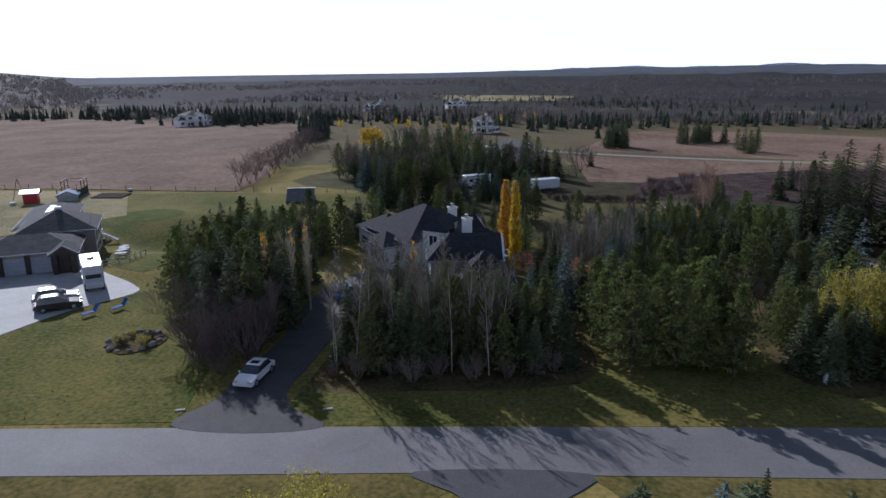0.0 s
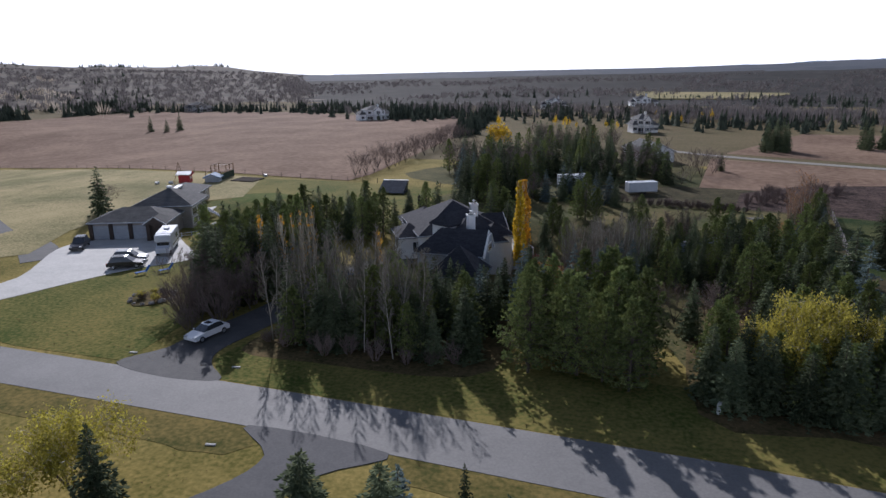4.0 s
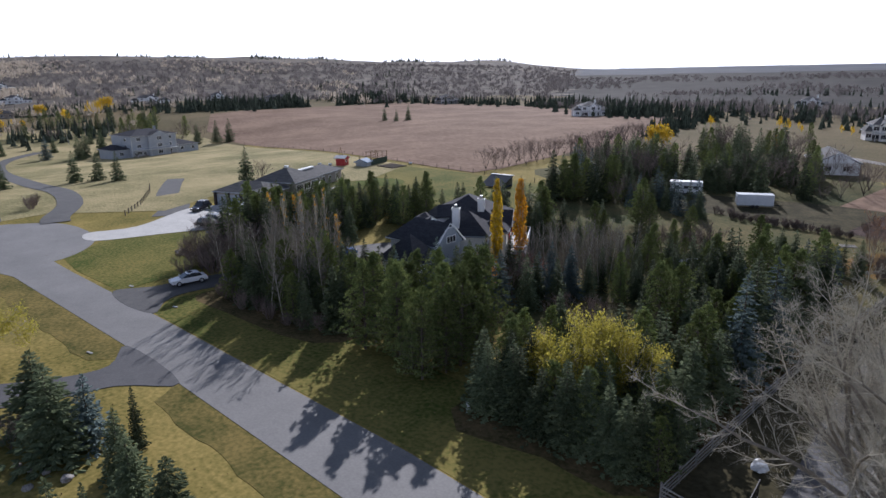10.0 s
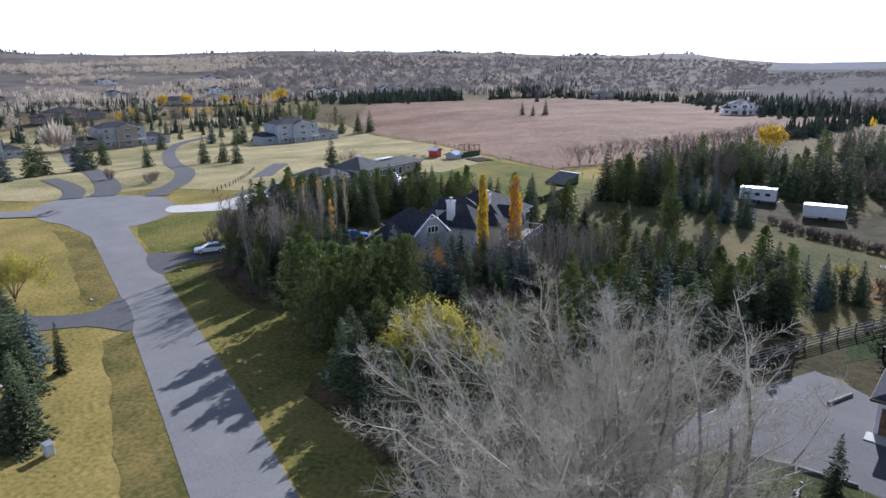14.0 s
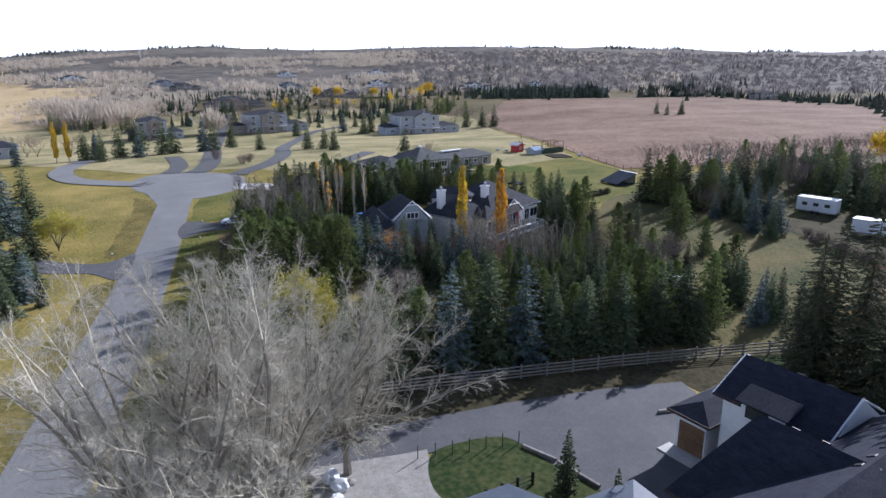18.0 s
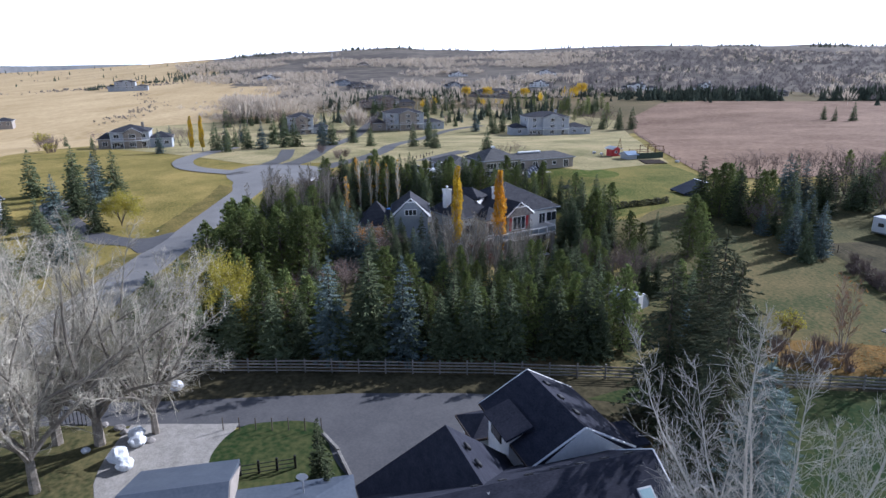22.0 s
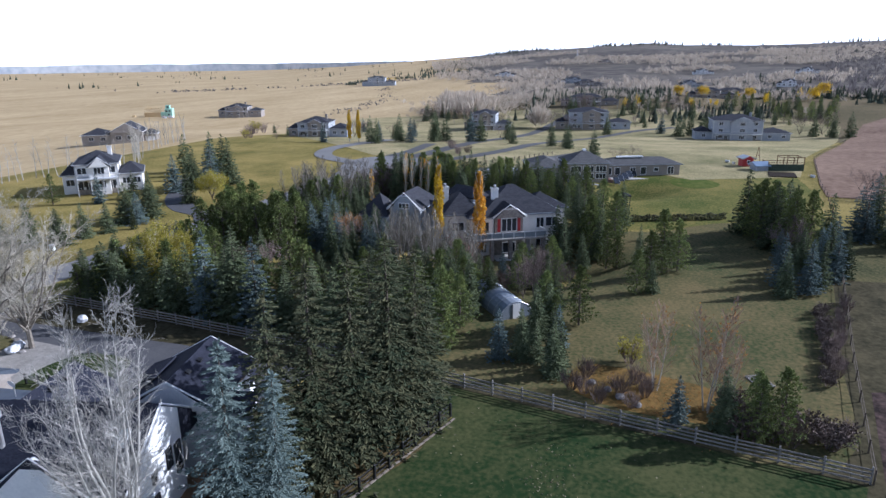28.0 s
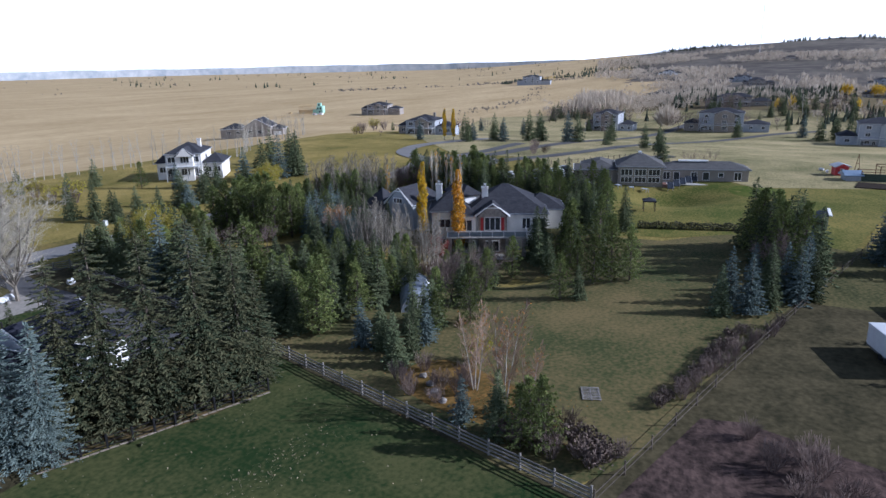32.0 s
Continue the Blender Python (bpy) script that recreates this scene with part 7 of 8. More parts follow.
for x in (-2, 2):
    for y in (-4, -0.5, 2.0, 4.5):
        part("post", B(x - 0.08, y - 0.08, 0, x + 0.08, y + 0.08, 3.4 if y != -4 else 2.4), M_BROWNWOOD, pg)
    part("beam", B(x - 0.07, -0.6, 3.3, x + 0.07, 4.6, 3.46), M_BROWNWOOD, pg)
    part("beam", B(x - 0.07, -4.1, 2.0, x + 0.07, 4.6, 2.14), M_BROWNWOOD, pg)
for y in (-0.5, 2.0, 4.5):
    part("beam", B(-2, y - 0.07, 3.18, 2, y + 0.07, 3.3), M_BROWNWOOD, pg)
part("netting", B(2.09, -4, 0, 2.12, 4.5, 1.7), mat("dark_green_netting", (0.04, 0.06, 0.045), (0.08, 0.1, 0.075), 2, 0.9), pg, "dark green netting")
swing = thing("swing_frame", pose(-80, 48, 0, 0, 0, 30), "tall thin brown pole frame by the red shed", "frame")
for a, b in (((-1.2, 0, 0), (0, 0, 4.6)), ((1.2, 0, 0), (0, 0, 4.6)), ((-0.6, 0, 2.3), (0.6, 0, 2.3))):
    part("pole", tube(bmesh.new(), a, b, 0.07), M_BROWNWOOD, swing)
for x, y, r, lab in ((-78, 42, 10, "pale plastic barrel lying in the yard"), (-81, 40.6, 70, "pale plastic barrel lying in the yard"), (-60.6, 57.6, 40, "white barrel beside the garden bed")):
    tagged(part("barrel", tube(bmesh.new(), (-0.5, 0, 0.32), (0.5, 0, 0.32), 0.32, sides=12), M_RV, None, "", pose(x, y, 0, 0, 0, r)), lab, "barrel", "yard barrels")
for i in range(5):
    x, y = -45.5 - 1.7 * i, 13.2 + 0.9 * i
    th = thing("solar_rack", pose(x, y, land(x, y), 0, 0, 20), "tilted dark panel on a low metal rack", "solar panel", "solar racks on the slope")
    part("panel", B(-1.1, -0.65, 0, 1.1, 0.65, 0.06), M_GLASS, th, "", pose(0, 0, 0.9, 0, 32, 0))
    part("panel_edge", B(-1.12, 0.6, 0.02, 1.12, 0.68, 0.09), M_STEEL, th, "pale metal edge", pose(0, 0, 0.9, 0, 32, 0))
    for dx, hh in ((-0.8, 1.4), (0.8, 0.4)):
        for dy in (-0.5, 0.5):
            part("leg", B(dx - 0.04, dy - 0.04, -0.2, dx + 0.04, dy + 0.04, hh), M_STEEL, th)
# patio furniture and rails beside the bungalow
for x, y, r in ((-40.5, 6, 20), (-39.6, 3.2, 50), (-38.6, 0.6, 10), (-41.6, 8.6, 70)):
    z = land(x, y)
    th = thing("patio_table", pose(x, y, z, 0, 0, r), "grey patio table beside the bungalow", "table", "patio furniture")
    part("tabletop", box(bmesh.new(), -0.8, -0.5, 0.68, 0.8, 0.5, 0.75, 0.02), M_GREYWALL, th)
    for dx in (-0.7, 0.7):
        for dy in (-0.4, 0.4):
            part("leg", B(dx - 0.04, dy - 0.04, 0, dx + 0.04, dy + 0.04, 0.68), M_GREYWALL, th)
rail_fence([(-40.5, -6.5), (-36.5, -1.5), (-36, 3)], "low pale rail beside the patio", 1.8, 0.9, 2, "patio_rail", M_GREYWALL, 0.04, 0.05)
# greenhouse tunnel
gh = thing("greenhouse", pose(42.5, 4.9, land(42.5, 4.9), 0, 0, 38), "half-round greenhouse under pale plastic film", "greenhouse")
bm = bmesh.new()
arc = [(2.0 * math.cos(math.pi * i / 12), 1.95 * math.sin(math.pi * i / 12)) for i in range(13)]
for sgn in (0,):
    lo = [bm.verts.new((-4.3, y, z)) for y, z in arc]
    hi = [bm.verts.new((4.3, y, z)) for y, z in arc]
    for i in range(12):
        bm.faces.new((lo[i], lo[i + 1], hi[i + 1], hi[i]))
    bm.faces.new(hi)
    bm.faces.new(lo[::-1])
part("cover", bm, mat("pale_plastic_film", (0.17, 0.2, 0.235), (0.28, 0.31, 0.35), 1, 0.6), gh)
for k in range(6):
    bm = bmesh.new()
    for i in range(12):
        tube(bm, (-4.3 + k * 1.72, arc[i][0] * 1.01, arc[i][1] * 1.01), (-4.3 + k * 1.72, arc[i + 1][0] * 1.01, arc[i + 1][1] * 1.01), 0.03, sides=4)
    part("hoop", bm, M_STEEL, gh, "metal hoop")
part("door", B(4.31, -0.45, 0, 4.37, 0.45, 1.75), M_WHITE, gh, "white door")
# wrapped bundles
def bundle(x, y, s, label):
    random.seed(int(x * 10 + y))
    bm = bmesh.new()
    bmesh.ops.create_icosphere(bm, subdivisions=3, radius=1.0)
    for v in bm.verts:
        d = noise.noise(v.co * 1.7 + Vector((x, y, 0))) * 0.3 + noise.noise(v.co * 5 + Vector((x, y, 3))) * 0.08
        v.co = v.co * (1 + d)
        v.co.z = max(v.co.z, -0.75) * 0.78 + 0.58
        v.co *= s
    th = part("plastic_bale", bm, M_BAG, None, "", Matrix.Translation((x, y, 0.06)) @ Matrix.Rotation(x, 4, "Z") @ Matrix.Scale(0.72, 4))
    tagged(th, label, "bundle", "wrapped white bundles")


bundle(60.4, -38.6, 0.75, "bulging white plastic bag on grass by the fence")
bundle(67.9, -39.2, 0.85, "white plastic-wrapped bundle on gravel")
bundle(68.9, -38.8, 0.8, "white plastic-wrapped bundle on gravel")
bundle(70.8, -39.4, 0.95, "large white plastic-wrapped bundle on gravel")
bundle(71.8, -38.6, 0.8, "white plastic-wrapped bundle on gravel")
bundle(69.6, -42.2, 0.4, "small white sack on the grass")
for x, y, r in ((40, -45, 0), (38.6, -66.6, 20)):
    th = thing("utility_pedestal", pose(x, y, 0, 0, 0, r), "pale utility pedestal standing in grass", "utility box")
    big = y < -60
    part("cabinet", box(bmesh.new(), -0.35 if big else -0.15, -0.3 if big else -0.12, 0, 0.35 if big else 0.15, 0.3 if big else 0.12, 0.9 if big else 1.0, 0.03), mat("pale_grey_enamel", (0.42, 0.45, 0.43), (0.55, 0.57, 0.55), 1, 0.5), th)
    part("lid", box(bmesh.new(), -0.4 if big else -0.18, -0.35 if big else -0.15, 0.9 if big else 1.0, 0.4 if big else 0.18, 0.35 if big else 0.15, 1.0 if big else 1.08, 0.03), M_STEEL, th, "metal lid")
for x, y in ((-2.2, -47.2), (-14, -46.8), (3.4, -59.3)):
    th = thing("ground_sign", pose(x, y, 0, 0, 0, 10), "small pale stone slab lying low in the lawn", "sign")
    part("slab", box(bmesh.new(), -0.4, -0.12, 0, 0.4, 0.12, 0.12, 0.03), M_CONC, th)
# blue garden loungers and the flower bed
for x, y in ((-31.4, -24.6), (-29, -22.8)):
    th = thing("garden_lounger", pose(x, y, 0.02, 0, 0, 60), "blue garden lounger on the lawn edge", "lounger")
    part("seat", box(bmesh.new(), -0.9, -0.3, 0.35, 0.6, 0.3, 0.43, 0.02), M_BLUEPAINT, th)
    part("backrest", box(bmesh.new(), 0, -0.3, 0, 0.9, 0.3, 0.07, 0.02), M_BLUEPAINT, th, "", pose(0.6, 0, 0.38, 0, -50, 0))
    for px in (-0.8, 0.5):
        for py in (-0.25, 0.25):
            part("leg", tube(bmesh.new(), (px, py, 0), (px, py, 0.37), 0.025), M_STEEL, th)
tagged(part("flower_bed", prism(bmesh.new(), smooth_poly([(-26, -32.5), (-23.5, -35.6), (-20.6, -33.6), (-20.8, -30.6), (-24, -29.4)], 4), -0.1, 0.12), M_SOIL, None), "dark soil flower bed in the lawn", "flower bed", kind="structure")
random.seed(7)


def rock(x, y, r, z=0.0, group="boulders", label="rough grey boulder lying on the ground"):
    bm = bmesh.new()
    bmesh.ops.create_icosphere(bm, subdivisions=2, radius=r)
    o = Vector((x, y, r))
    for v in bm.verts:
        v.co *= 1 + noise.noise(v.co * (1.1 / r) + o) * 0.45
        v.co.z *= 0.65
    return tagged(part("boulder", bm, M_ROCK, None, "", pose(x, y, z + r * 0.25, 0, 0, x * 50)), label, "boulder", group)


for i in range(14):
    a = i / 14 * 6.28
    rock(-23.4 + 2.5 * math.cos(a), -32.4 + 2.6 * math.sin(a), random.uniform(0.25, 0.5), 0.05, "stones round the flower bed", "grey stone edging the flower bed")
for i in range(5):
    plant("brownshrub" if i % 2 else "leafshrub", -23.4 + random.uniform(-1.5, 1.5), -32.2 + random.uniform(-1.5, 1.5), random.uniform(0.8, 1.3), "flower bed plants")
for x, y in ((61, 19.5), (60, 18.4), (62, 21), (59, 17), (19.5, -71), (21, -70.6), (22, -70), (24, -69.4), (23, -71.5), (68.5, -38), (66.5, -41), (67.2, -40.4), (66, -42.4)):
    rock(x, y, random.uniform(0.25, 0.5), 0.03)
# planks, posts and gate by the forecourt
for (x0, y0), (x1, y1) in (((68, -13.2), (68.4, -10)), ((68.6, -25.4), (71, -24)), ((71.2, -24), (74.6, -22.8))):
    ang = math.degrees(math.atan2(y1 - y0, x1 - x0))
    tagged(part("curb_log", box(bmesh.new(), 0, -0.12, 0, math.hypot(x1 - x0, y1 - y0), 0.12, 0.24, 0.03), M_WOOD, None, "", pose(x0, y0, 0.06, 0, 0, ang)), "pale squared log bounding the forecourt", "log", "forecourt logs")
for i in range(7):
    tagged(part("marker_post", tube(bmesh.new(), (0, 0, 0), (0, 0, 1.1), 0.04), M_BARK, None, "", pose(67.4 + 0.12 * i, -33 + i * 1.25, 0.05)), "thin dark marker post at the lawn edge", "post", "marker posts")
gt = thing("metal_gate", pose(65.8, -46.2, 0.05, 0, 0, 84), "black metal gate leaf standing open by the road", "gate", "gate leaves")
part("gate_frame", box(box(bmesh.new(), 0, -0.03, 0.15, 2.6, 0.03, 0.25), 0, -0.03, 1.4, 2.6, 0.03, 1.5), M_BLACK, gt)
for i in range(9):
    part("bar", B(i * 0.32, -0.02, 0.2, i * 0.32 + 0.05, 0.02, 1.45), M_BLACK, gt)
copy_thing(gt, pose(61.3, -44.6, 0.05, 0, 0, 92))
rail_fence([(73.6, -31.6), (72.8, -26.8)], "low black metal garden fence", 1.2, 1.0, 3, "garden_fence", M_BLACK, 0.02)
dish = thing("satellite_dish", pose(79.5, -25.2, 3.6), "white satellite dish on the low roof", "satellite dish")
part("mast", tube(bmesh.new(), (0, 0, -0.9), (0, 0, 0.3), 0.04), M_STEEL, dish)
bm = bmesh.new()
bmesh.ops.create_cone(bm, cap_ends=True, segments=16, radius1=0.35, radius2=0.08, depth=0.14, matrix=pose(0.08, 0, 0.5, 0, -70, 0))
part("reflector", bm, M_WHITE, dish)
mast = thing("radio_mast", pose(-1500, -160, land(-1500, -160)), "thin far-off radio mast", "mast")
part("lattice", tube(bmesh.new(), (0, 0, 0), (0, 0, 205), 0.55, 0.4, 4), M_STEEL, mast)
# lattice frames and playset bits in the back garden
lt = thing("slatted_platform", pose(54.6, 31.2, 0.02, 0, 0, 25), "weathered slatted wooden platform lying on the lawn", "platform")
for y in (-0.7, 0, 0.7):
    part("joist", box(bmesh.new(), -1.1, y - 0.05, 0, 1.1, y + 0.05, 0.1, 0.01), M_WOOD, lt)
for k in range(9):
    part("slat", box(bmesh.new(), -1.1 + k * 0.26, -0.8, 0.1, -0.98 + k * 0.26, 0.8, 0.13, 0.008), M_WOOD, lt)
th = thing("playhouse", pose(-18, 16, 0, 0, 0, 20), "dark open-sided garden shelter", "shelter")
for x in (-1, 1):
    for y in (-1, 1):
        part("post", B(x - 0.06, y - 0.06, 0, x + 0.06, y + 0.06, 2.0), M_BARK, th)
part("roof", roof_mesh(-1, -1, 1, 1, 2.0, 0.5, "hip", "x", 0.2), M_SHINGLE, th)


# ---- more trees: nearer neighbours ----
N = "trees on the neighbouring lawns"
for kind, x, y, h in (("spruce", -117.3, -12.9, 6.5), ("spruce", -115.3, -7.6, 6), ("spruce", -107.8, -5.7, 6), ("spruce", -123.9, -27.9, 6), ("spruce", -153.4, -35.9, 8), ("greybush", -168.8, -42.7, 5), ("spruce", -231.6, -1.4, 8), ("spruce", -66, 6, 7.5), ("greybush", -70, 12, 4), ("greybush", -74, 16, 4),
                      ("spruce", -119.4, -70.3, 8), ("blue", -115.3, -64.5, 7), ("spruce", -123.9, -58, 9), ("spruce", -128.8, -55.2, 8), ("blue", -131.4, -45.6, 9), ("spruce", -153.4, -67.1, 9), ("spruce", -111.4, -78.8, 7.5), ("spruce", -134.1, -42.5, 8), ("shrub", -95.4, -42.5, 2.6), ("shrub", -80, -36, 2.4), ("shrub", -84, -34, 2.2),
                      ("blue", -243.9, 24.7, 8), ("spruce", -237.2, 38.2, 9), ("spruce", -231.6, 43.4, 9), ("spruce", -229.6, 32.4, 8.5), ("spruce", -240.6, 46.5, 9), ("greybush", -248.8, 89.4, 8), ("spruce", -240.6, 93.9, 8), ("spruce", -233.3, 100.4, 9), ("spruce", -232.2, 107, 9), ("greybush", -247.3, 98.8, 8), ("poplar", -107.8, -85.6, 9), ("poplar", -109.6, -82.7, 9),
                      ("spruce", -30, -96, 10), ("spruce", -24, -80, 11), ("blue", -14, -76, 11), ("spruce", -18, -74, 11), ("spruce", -10, -78, 10), ("blue", -6, -80, 8.5), ("spruce", -28, -86, 11), ("spruce", 2, -84, 6), ("blue", 8, -87.5, 6.2), ("spruce", 4, -78, 6.5), ("spruce", 26, -101.3, 5.5), ("spruce", 30, -115.3, 6.1), ("spruce", 27, -67, 5.5), ("spruce", 31, -68, 6), ("pine", 12, -95.4, 6.4), ("spruce", 16, -107.8, 6.8)):
    plant(kind, x, y, h * (1.3 if x < -60 else 1.0), N, 1.15)
stand([(30, -92), (52, -100), (40, -118), (20, -108)], ["gold", "leafshrub", "greybush"], 7, 3, 5.5, 3, N)
row("aspen", [(-40, -118), (-10, -132), (40, -140)], 8, 11, 1.9, 1.5, "row of bare aspens by the fields")
row("aspen", [(-110.6, -159.8), (-60, -140), (-44, -122)], 8, 11, 2.0, 1.5, "row of bare aspens by the fields")
stand([(-313, -79.4), (-271.9, -82.1), (-269.1, -115), (-319.8, -131.5)], ["aspen", "greybush", "spruce"], 26, 7, 12, 3, N)
stand([(-285.6, -35.6), (-243.9, -32.8), (-243.9, -16.4), (-280.1, -19.1)], ["greybush", "aspen"], 6, 8, 12, 3, N)
stand([(-198.6, -148.1), (-107.8, -111.6), (-104.4, -133.7), (-198.6, -176.5)], ["spruce", "greybush", "shrub", "leafshrub"], 14, 3, 6.5, 3, N)
stand([(-360.9, -49.3), (-319.8, -35.6), (-319.8, 46.7), (-360.9, 46.7)], ["spruce", "greybush", "aspen", "spruce"], 30, 8, 13, 3, N)
stand([(-395.2, 60.4), (-292.2, 74), (-270.1, 110), (-368.7, 130.3)], ["spruce", "greybush", "pine"], 34, 7, 12, 3, N)
stand([(-332.1, -27.3), (-269.1, -35.6), (-263.3, 86.9), (-331.3, 86.9)], ["spruce", "greybush", "aspen", "spruce"], 26, 6, 11, 3, N)
stand([(-225.4, -129.6), (-101.3, -106.3), (-101.3, -71.4), (-198.6, -75.7)], ["spruce", "greybush", "blue"], 12, 5, 9, 3, N)
stand([(-282.8, -84.9), (-225.4, -78.4), (-229.6, -62.4), (-285.6, -63)], ["aspen", "greybush", "spruce"], 14, 7, 12, 2.6, N)
for x, y, h in ((-437.7, 136.9, 14), (-402, 53.5, 12), (-397.9, 35.7, 12), (-421, 86.9, 11)):
    plant("yellowtree", x, y, h, "golden trees among the houses")
for x, y, h in ((-199.4, 206.7, 9.5), (-212.4, 199.9, 8.5), (-200.9, 198.1, 7)):
    plant("spruce", x, y, h, "lone spruces in the hay field")
# trailer yard and hedge lines
Y = "trees round the trailer yard"
stand([(-6, 60), (10, 66), (12, 84), (-10, 100), (-16, 76)], ["spruce", "pine", "greybush", "spruce"], 50, 6.5, 10.5, 2.2, Y)
stand([(24, 66), (44, 64), (56, 92), (44, 104), (22, 98)], ["greybush", "spruce", "spruce", "greybush"], 34, 3.5, 9, 3, Y)
stand([(12, 66), (24, 63), (42, 71), (38, 96), (12, 92)], ["spruce", "spruce", "pine"], 40, 6, 10, 2.2, Y)
stand([(17, 42.5), (22, 42), (23, 45), (18, 46)], ["spruce", "blue"], 4, 6, 8, 1.6, Y)
stand([(4, 104), (28, 110), (26, 150), (-6, 150)], ["spruce", "greybush", "pine"], 30, 7, 11, 3, Y)
for x, y, h in ((-8, 112, 11), (20, 128, 7)):
    plant("goldpoplar" if x > 0 else "yellowtree", x, y, h, Y)
stand([(74, 136), (84, 136), (84, 146), (74, 146)], ["spruce"], 8, 9, 11, 2, Y)
stand([(106, 148), (128, 152), (124, 164), (106, 158)], ["spruce"], 10, 7, 10, 2.4, Y)
stand([(116, 118), (126, 118), (126, 128), (116, 128)], ["spruce", "pine"], 6, 7, 9, 2, Y)
row("greybush", [(-37, 60), (-36, 110), (-35, 165)], 5.5, 7.5, 4.2, 1.2, "bare hedge of trees along the hay field", 1.1)
row("greybush", [(-34, 62), (-33, 110), (-32, 165)], 4.5, 6.5, 5.0, 1.2, "bare hedge of trees along the hay field", 1.1)
row("shrub", [(30, 43.5), (52, 37.5)], 1.2, 2.0, 1.6, 0.4, "shrubs along the trailer yard's edge")
stand([(52, 42), (62, 60), (80, 66), (70, 50)], ["shrub"], 26, 1.6, 3.0, 2.0, "dark bare thicket by the dry field")
stand([(84, 30), (100, 34), (110, 48), (90, 50), (80, 40)], ["spruce", "pine", "greybush"], 14, 6, 9, 3, Y)
stand([(118, 26), (140, 22), (150, 36), (124, 40)], ["spruce", "greybush"], 10, 6, 10, 3, Y)
stand([(102, 6), (112, 8), (120, 24), (104, 26)], ["spruce"], 1, 6, 6, 3, Y)


# ---- far woods and hills ----
def gather(name, items, label, material):
    """Far trees past counting, joined into one mesh."""
    vs, fs, base = [], [], 0
    for me, mtx in items:
        co = np.empty(len(me.vertices) * 3)
        me.vertices.foreach_get("co", co)
        m = np.array(mtx)
        vs.append(co.reshape(-1, 3) @ m[:3, :3].T + m[:3, 3])
        n = len(me.vertices)
        fs += [(base + i, base + i + 1, base + i + 2, base + i + 3) for i in range(0, n, 4)]
        base += n
    tagged(new(name, mesh_np(name, np.concatenate(vs).tolist(), fs, material)), label, "woods", kind="stuff")


gather("far_spruces", FAR, "dark spruces dotted round the far houses", M_SPRUCE)


CLEARED = [(-590, 92), (-374, -24), (-452, 62), (-552, 228), (-449, 300), (-820, -86), (-760, -62), (-960, -212), (-800, -366), (-264, -12), (-220, 59), (-250, -68), (-751.5, 60.4), (-686.3, 157.5), (-989, 87), (-917, 217)]


def in_garden(x, y):
    """Inside the open ground round a far house and down the slope before it."""
    return any(-20 < x - hx < 75 and abs(y - hy) < 26 for hx, hy in CLEARED)


def woods(name, label, material, spots, kind, flat=1.0):
    """Countless far trees in one mesh: ragged cones or twiggy clumps of a few facets each."""
    rng = np.random.RandomState(len(spots))
    V, Fc = [], []
    for x, y, h in spots:
        if kind != "gold" and in_garden(x, y):
            continue
        z = land(x, y)
        h *= rng.uniform(0.5, 1.0)
        if kind == "con":
            r = h * rng.uniform(0.19, 0.3)
            for lev in range(4):
                z0, z1 = z + h * (0.0 + 0.22 * lev), z + h * (0.42 + 0.195 * lev)
                rr = r * (1 - 0.24 * lev)
                i = len(V)
                ph = rng.uniform(0, 6.28)
                for s in range(7):
                    q = rr * rng.uniform(0.55, 1.25)
                    V.append((x + q * math.cos(ph + s * 0.8976), y + q * math.sin(ph + s * 0.8976), z0 + rng.uniform(-.06, .06) * h))
                V.append((x + rng.uniform(-.2, .2), y + rng.uniform(-.2, .2), z1))
                for s in range(7):
                    Fc.append((i + s, i + (s + 1) % 7, i + 7))
        else:
            for c in range(40 if math.hypot(x, y) < 540 else 18):
                a, u = rng.uniform(0, 6.28), rng.uniform(0, 1) ** 0.5
                e = (x + 0.42 * h * flat * u * math.cos(a), y + 0.42 * h * flat * u * math.sin(a), z + h * (1.0 - 0.5 * u * u) * rng.uniform(0.75, 1.0))
                q = rng.uniform(0.35, 0.8)
                o = (x + q * (e[0] - x), y + q * (e[1] - y), z + (e[2] - z) * q * rng.uniform(0.6, 1.0))
                w, b = h * (rng.uniform(0.012, 0.03) if math.hypot(x, y) < 540 else rng.uniform(0.03, 0.07)), rng.uniform(0, 6.28)
                i = len(V)
                mx, my, mz = (e[0] + o[0]) / 2, (e[1] + o[1]) / 2, (e[2] + o[2]) / 2
                V += [o, (mx + w * math.cos(b), my + w * math.sin(b), mz), e, (mx - w * math.cos(b), my - w * math.sin(b), mz)]
                Fc += [(i, i + 1, i + 2), (i, i + 2, i + 3)]
            i = len(V)
            V += [(x - .12, y, z), (x + .12, y, z), (x, y, z + h * .6)]
            Fc.append((i, i + 1, i + 2))
    ob = new(name, mesh_np(name, V, Fc, material))
    return tagged(ob, label, "woods", kind="stuff")


wr = random.Random(11)


def scatter(n, az0, az1, r0, r1, h0, h1, clump=0.0):
    out = []
    while len(out) < n:
        a, r = radians(wr.uniform(az0, az1)), math.sqrt(wr.uniform(r0 * r0, r1 * r1))
        x, y = r * math.cos(a), r * math.sin(a)
        if clump and noise.noise((x * 0.006, y * 0.006, 1.7)) < clump:
            continue
        out.append((x, y, wr.uniform(h0, h1)))
    return out


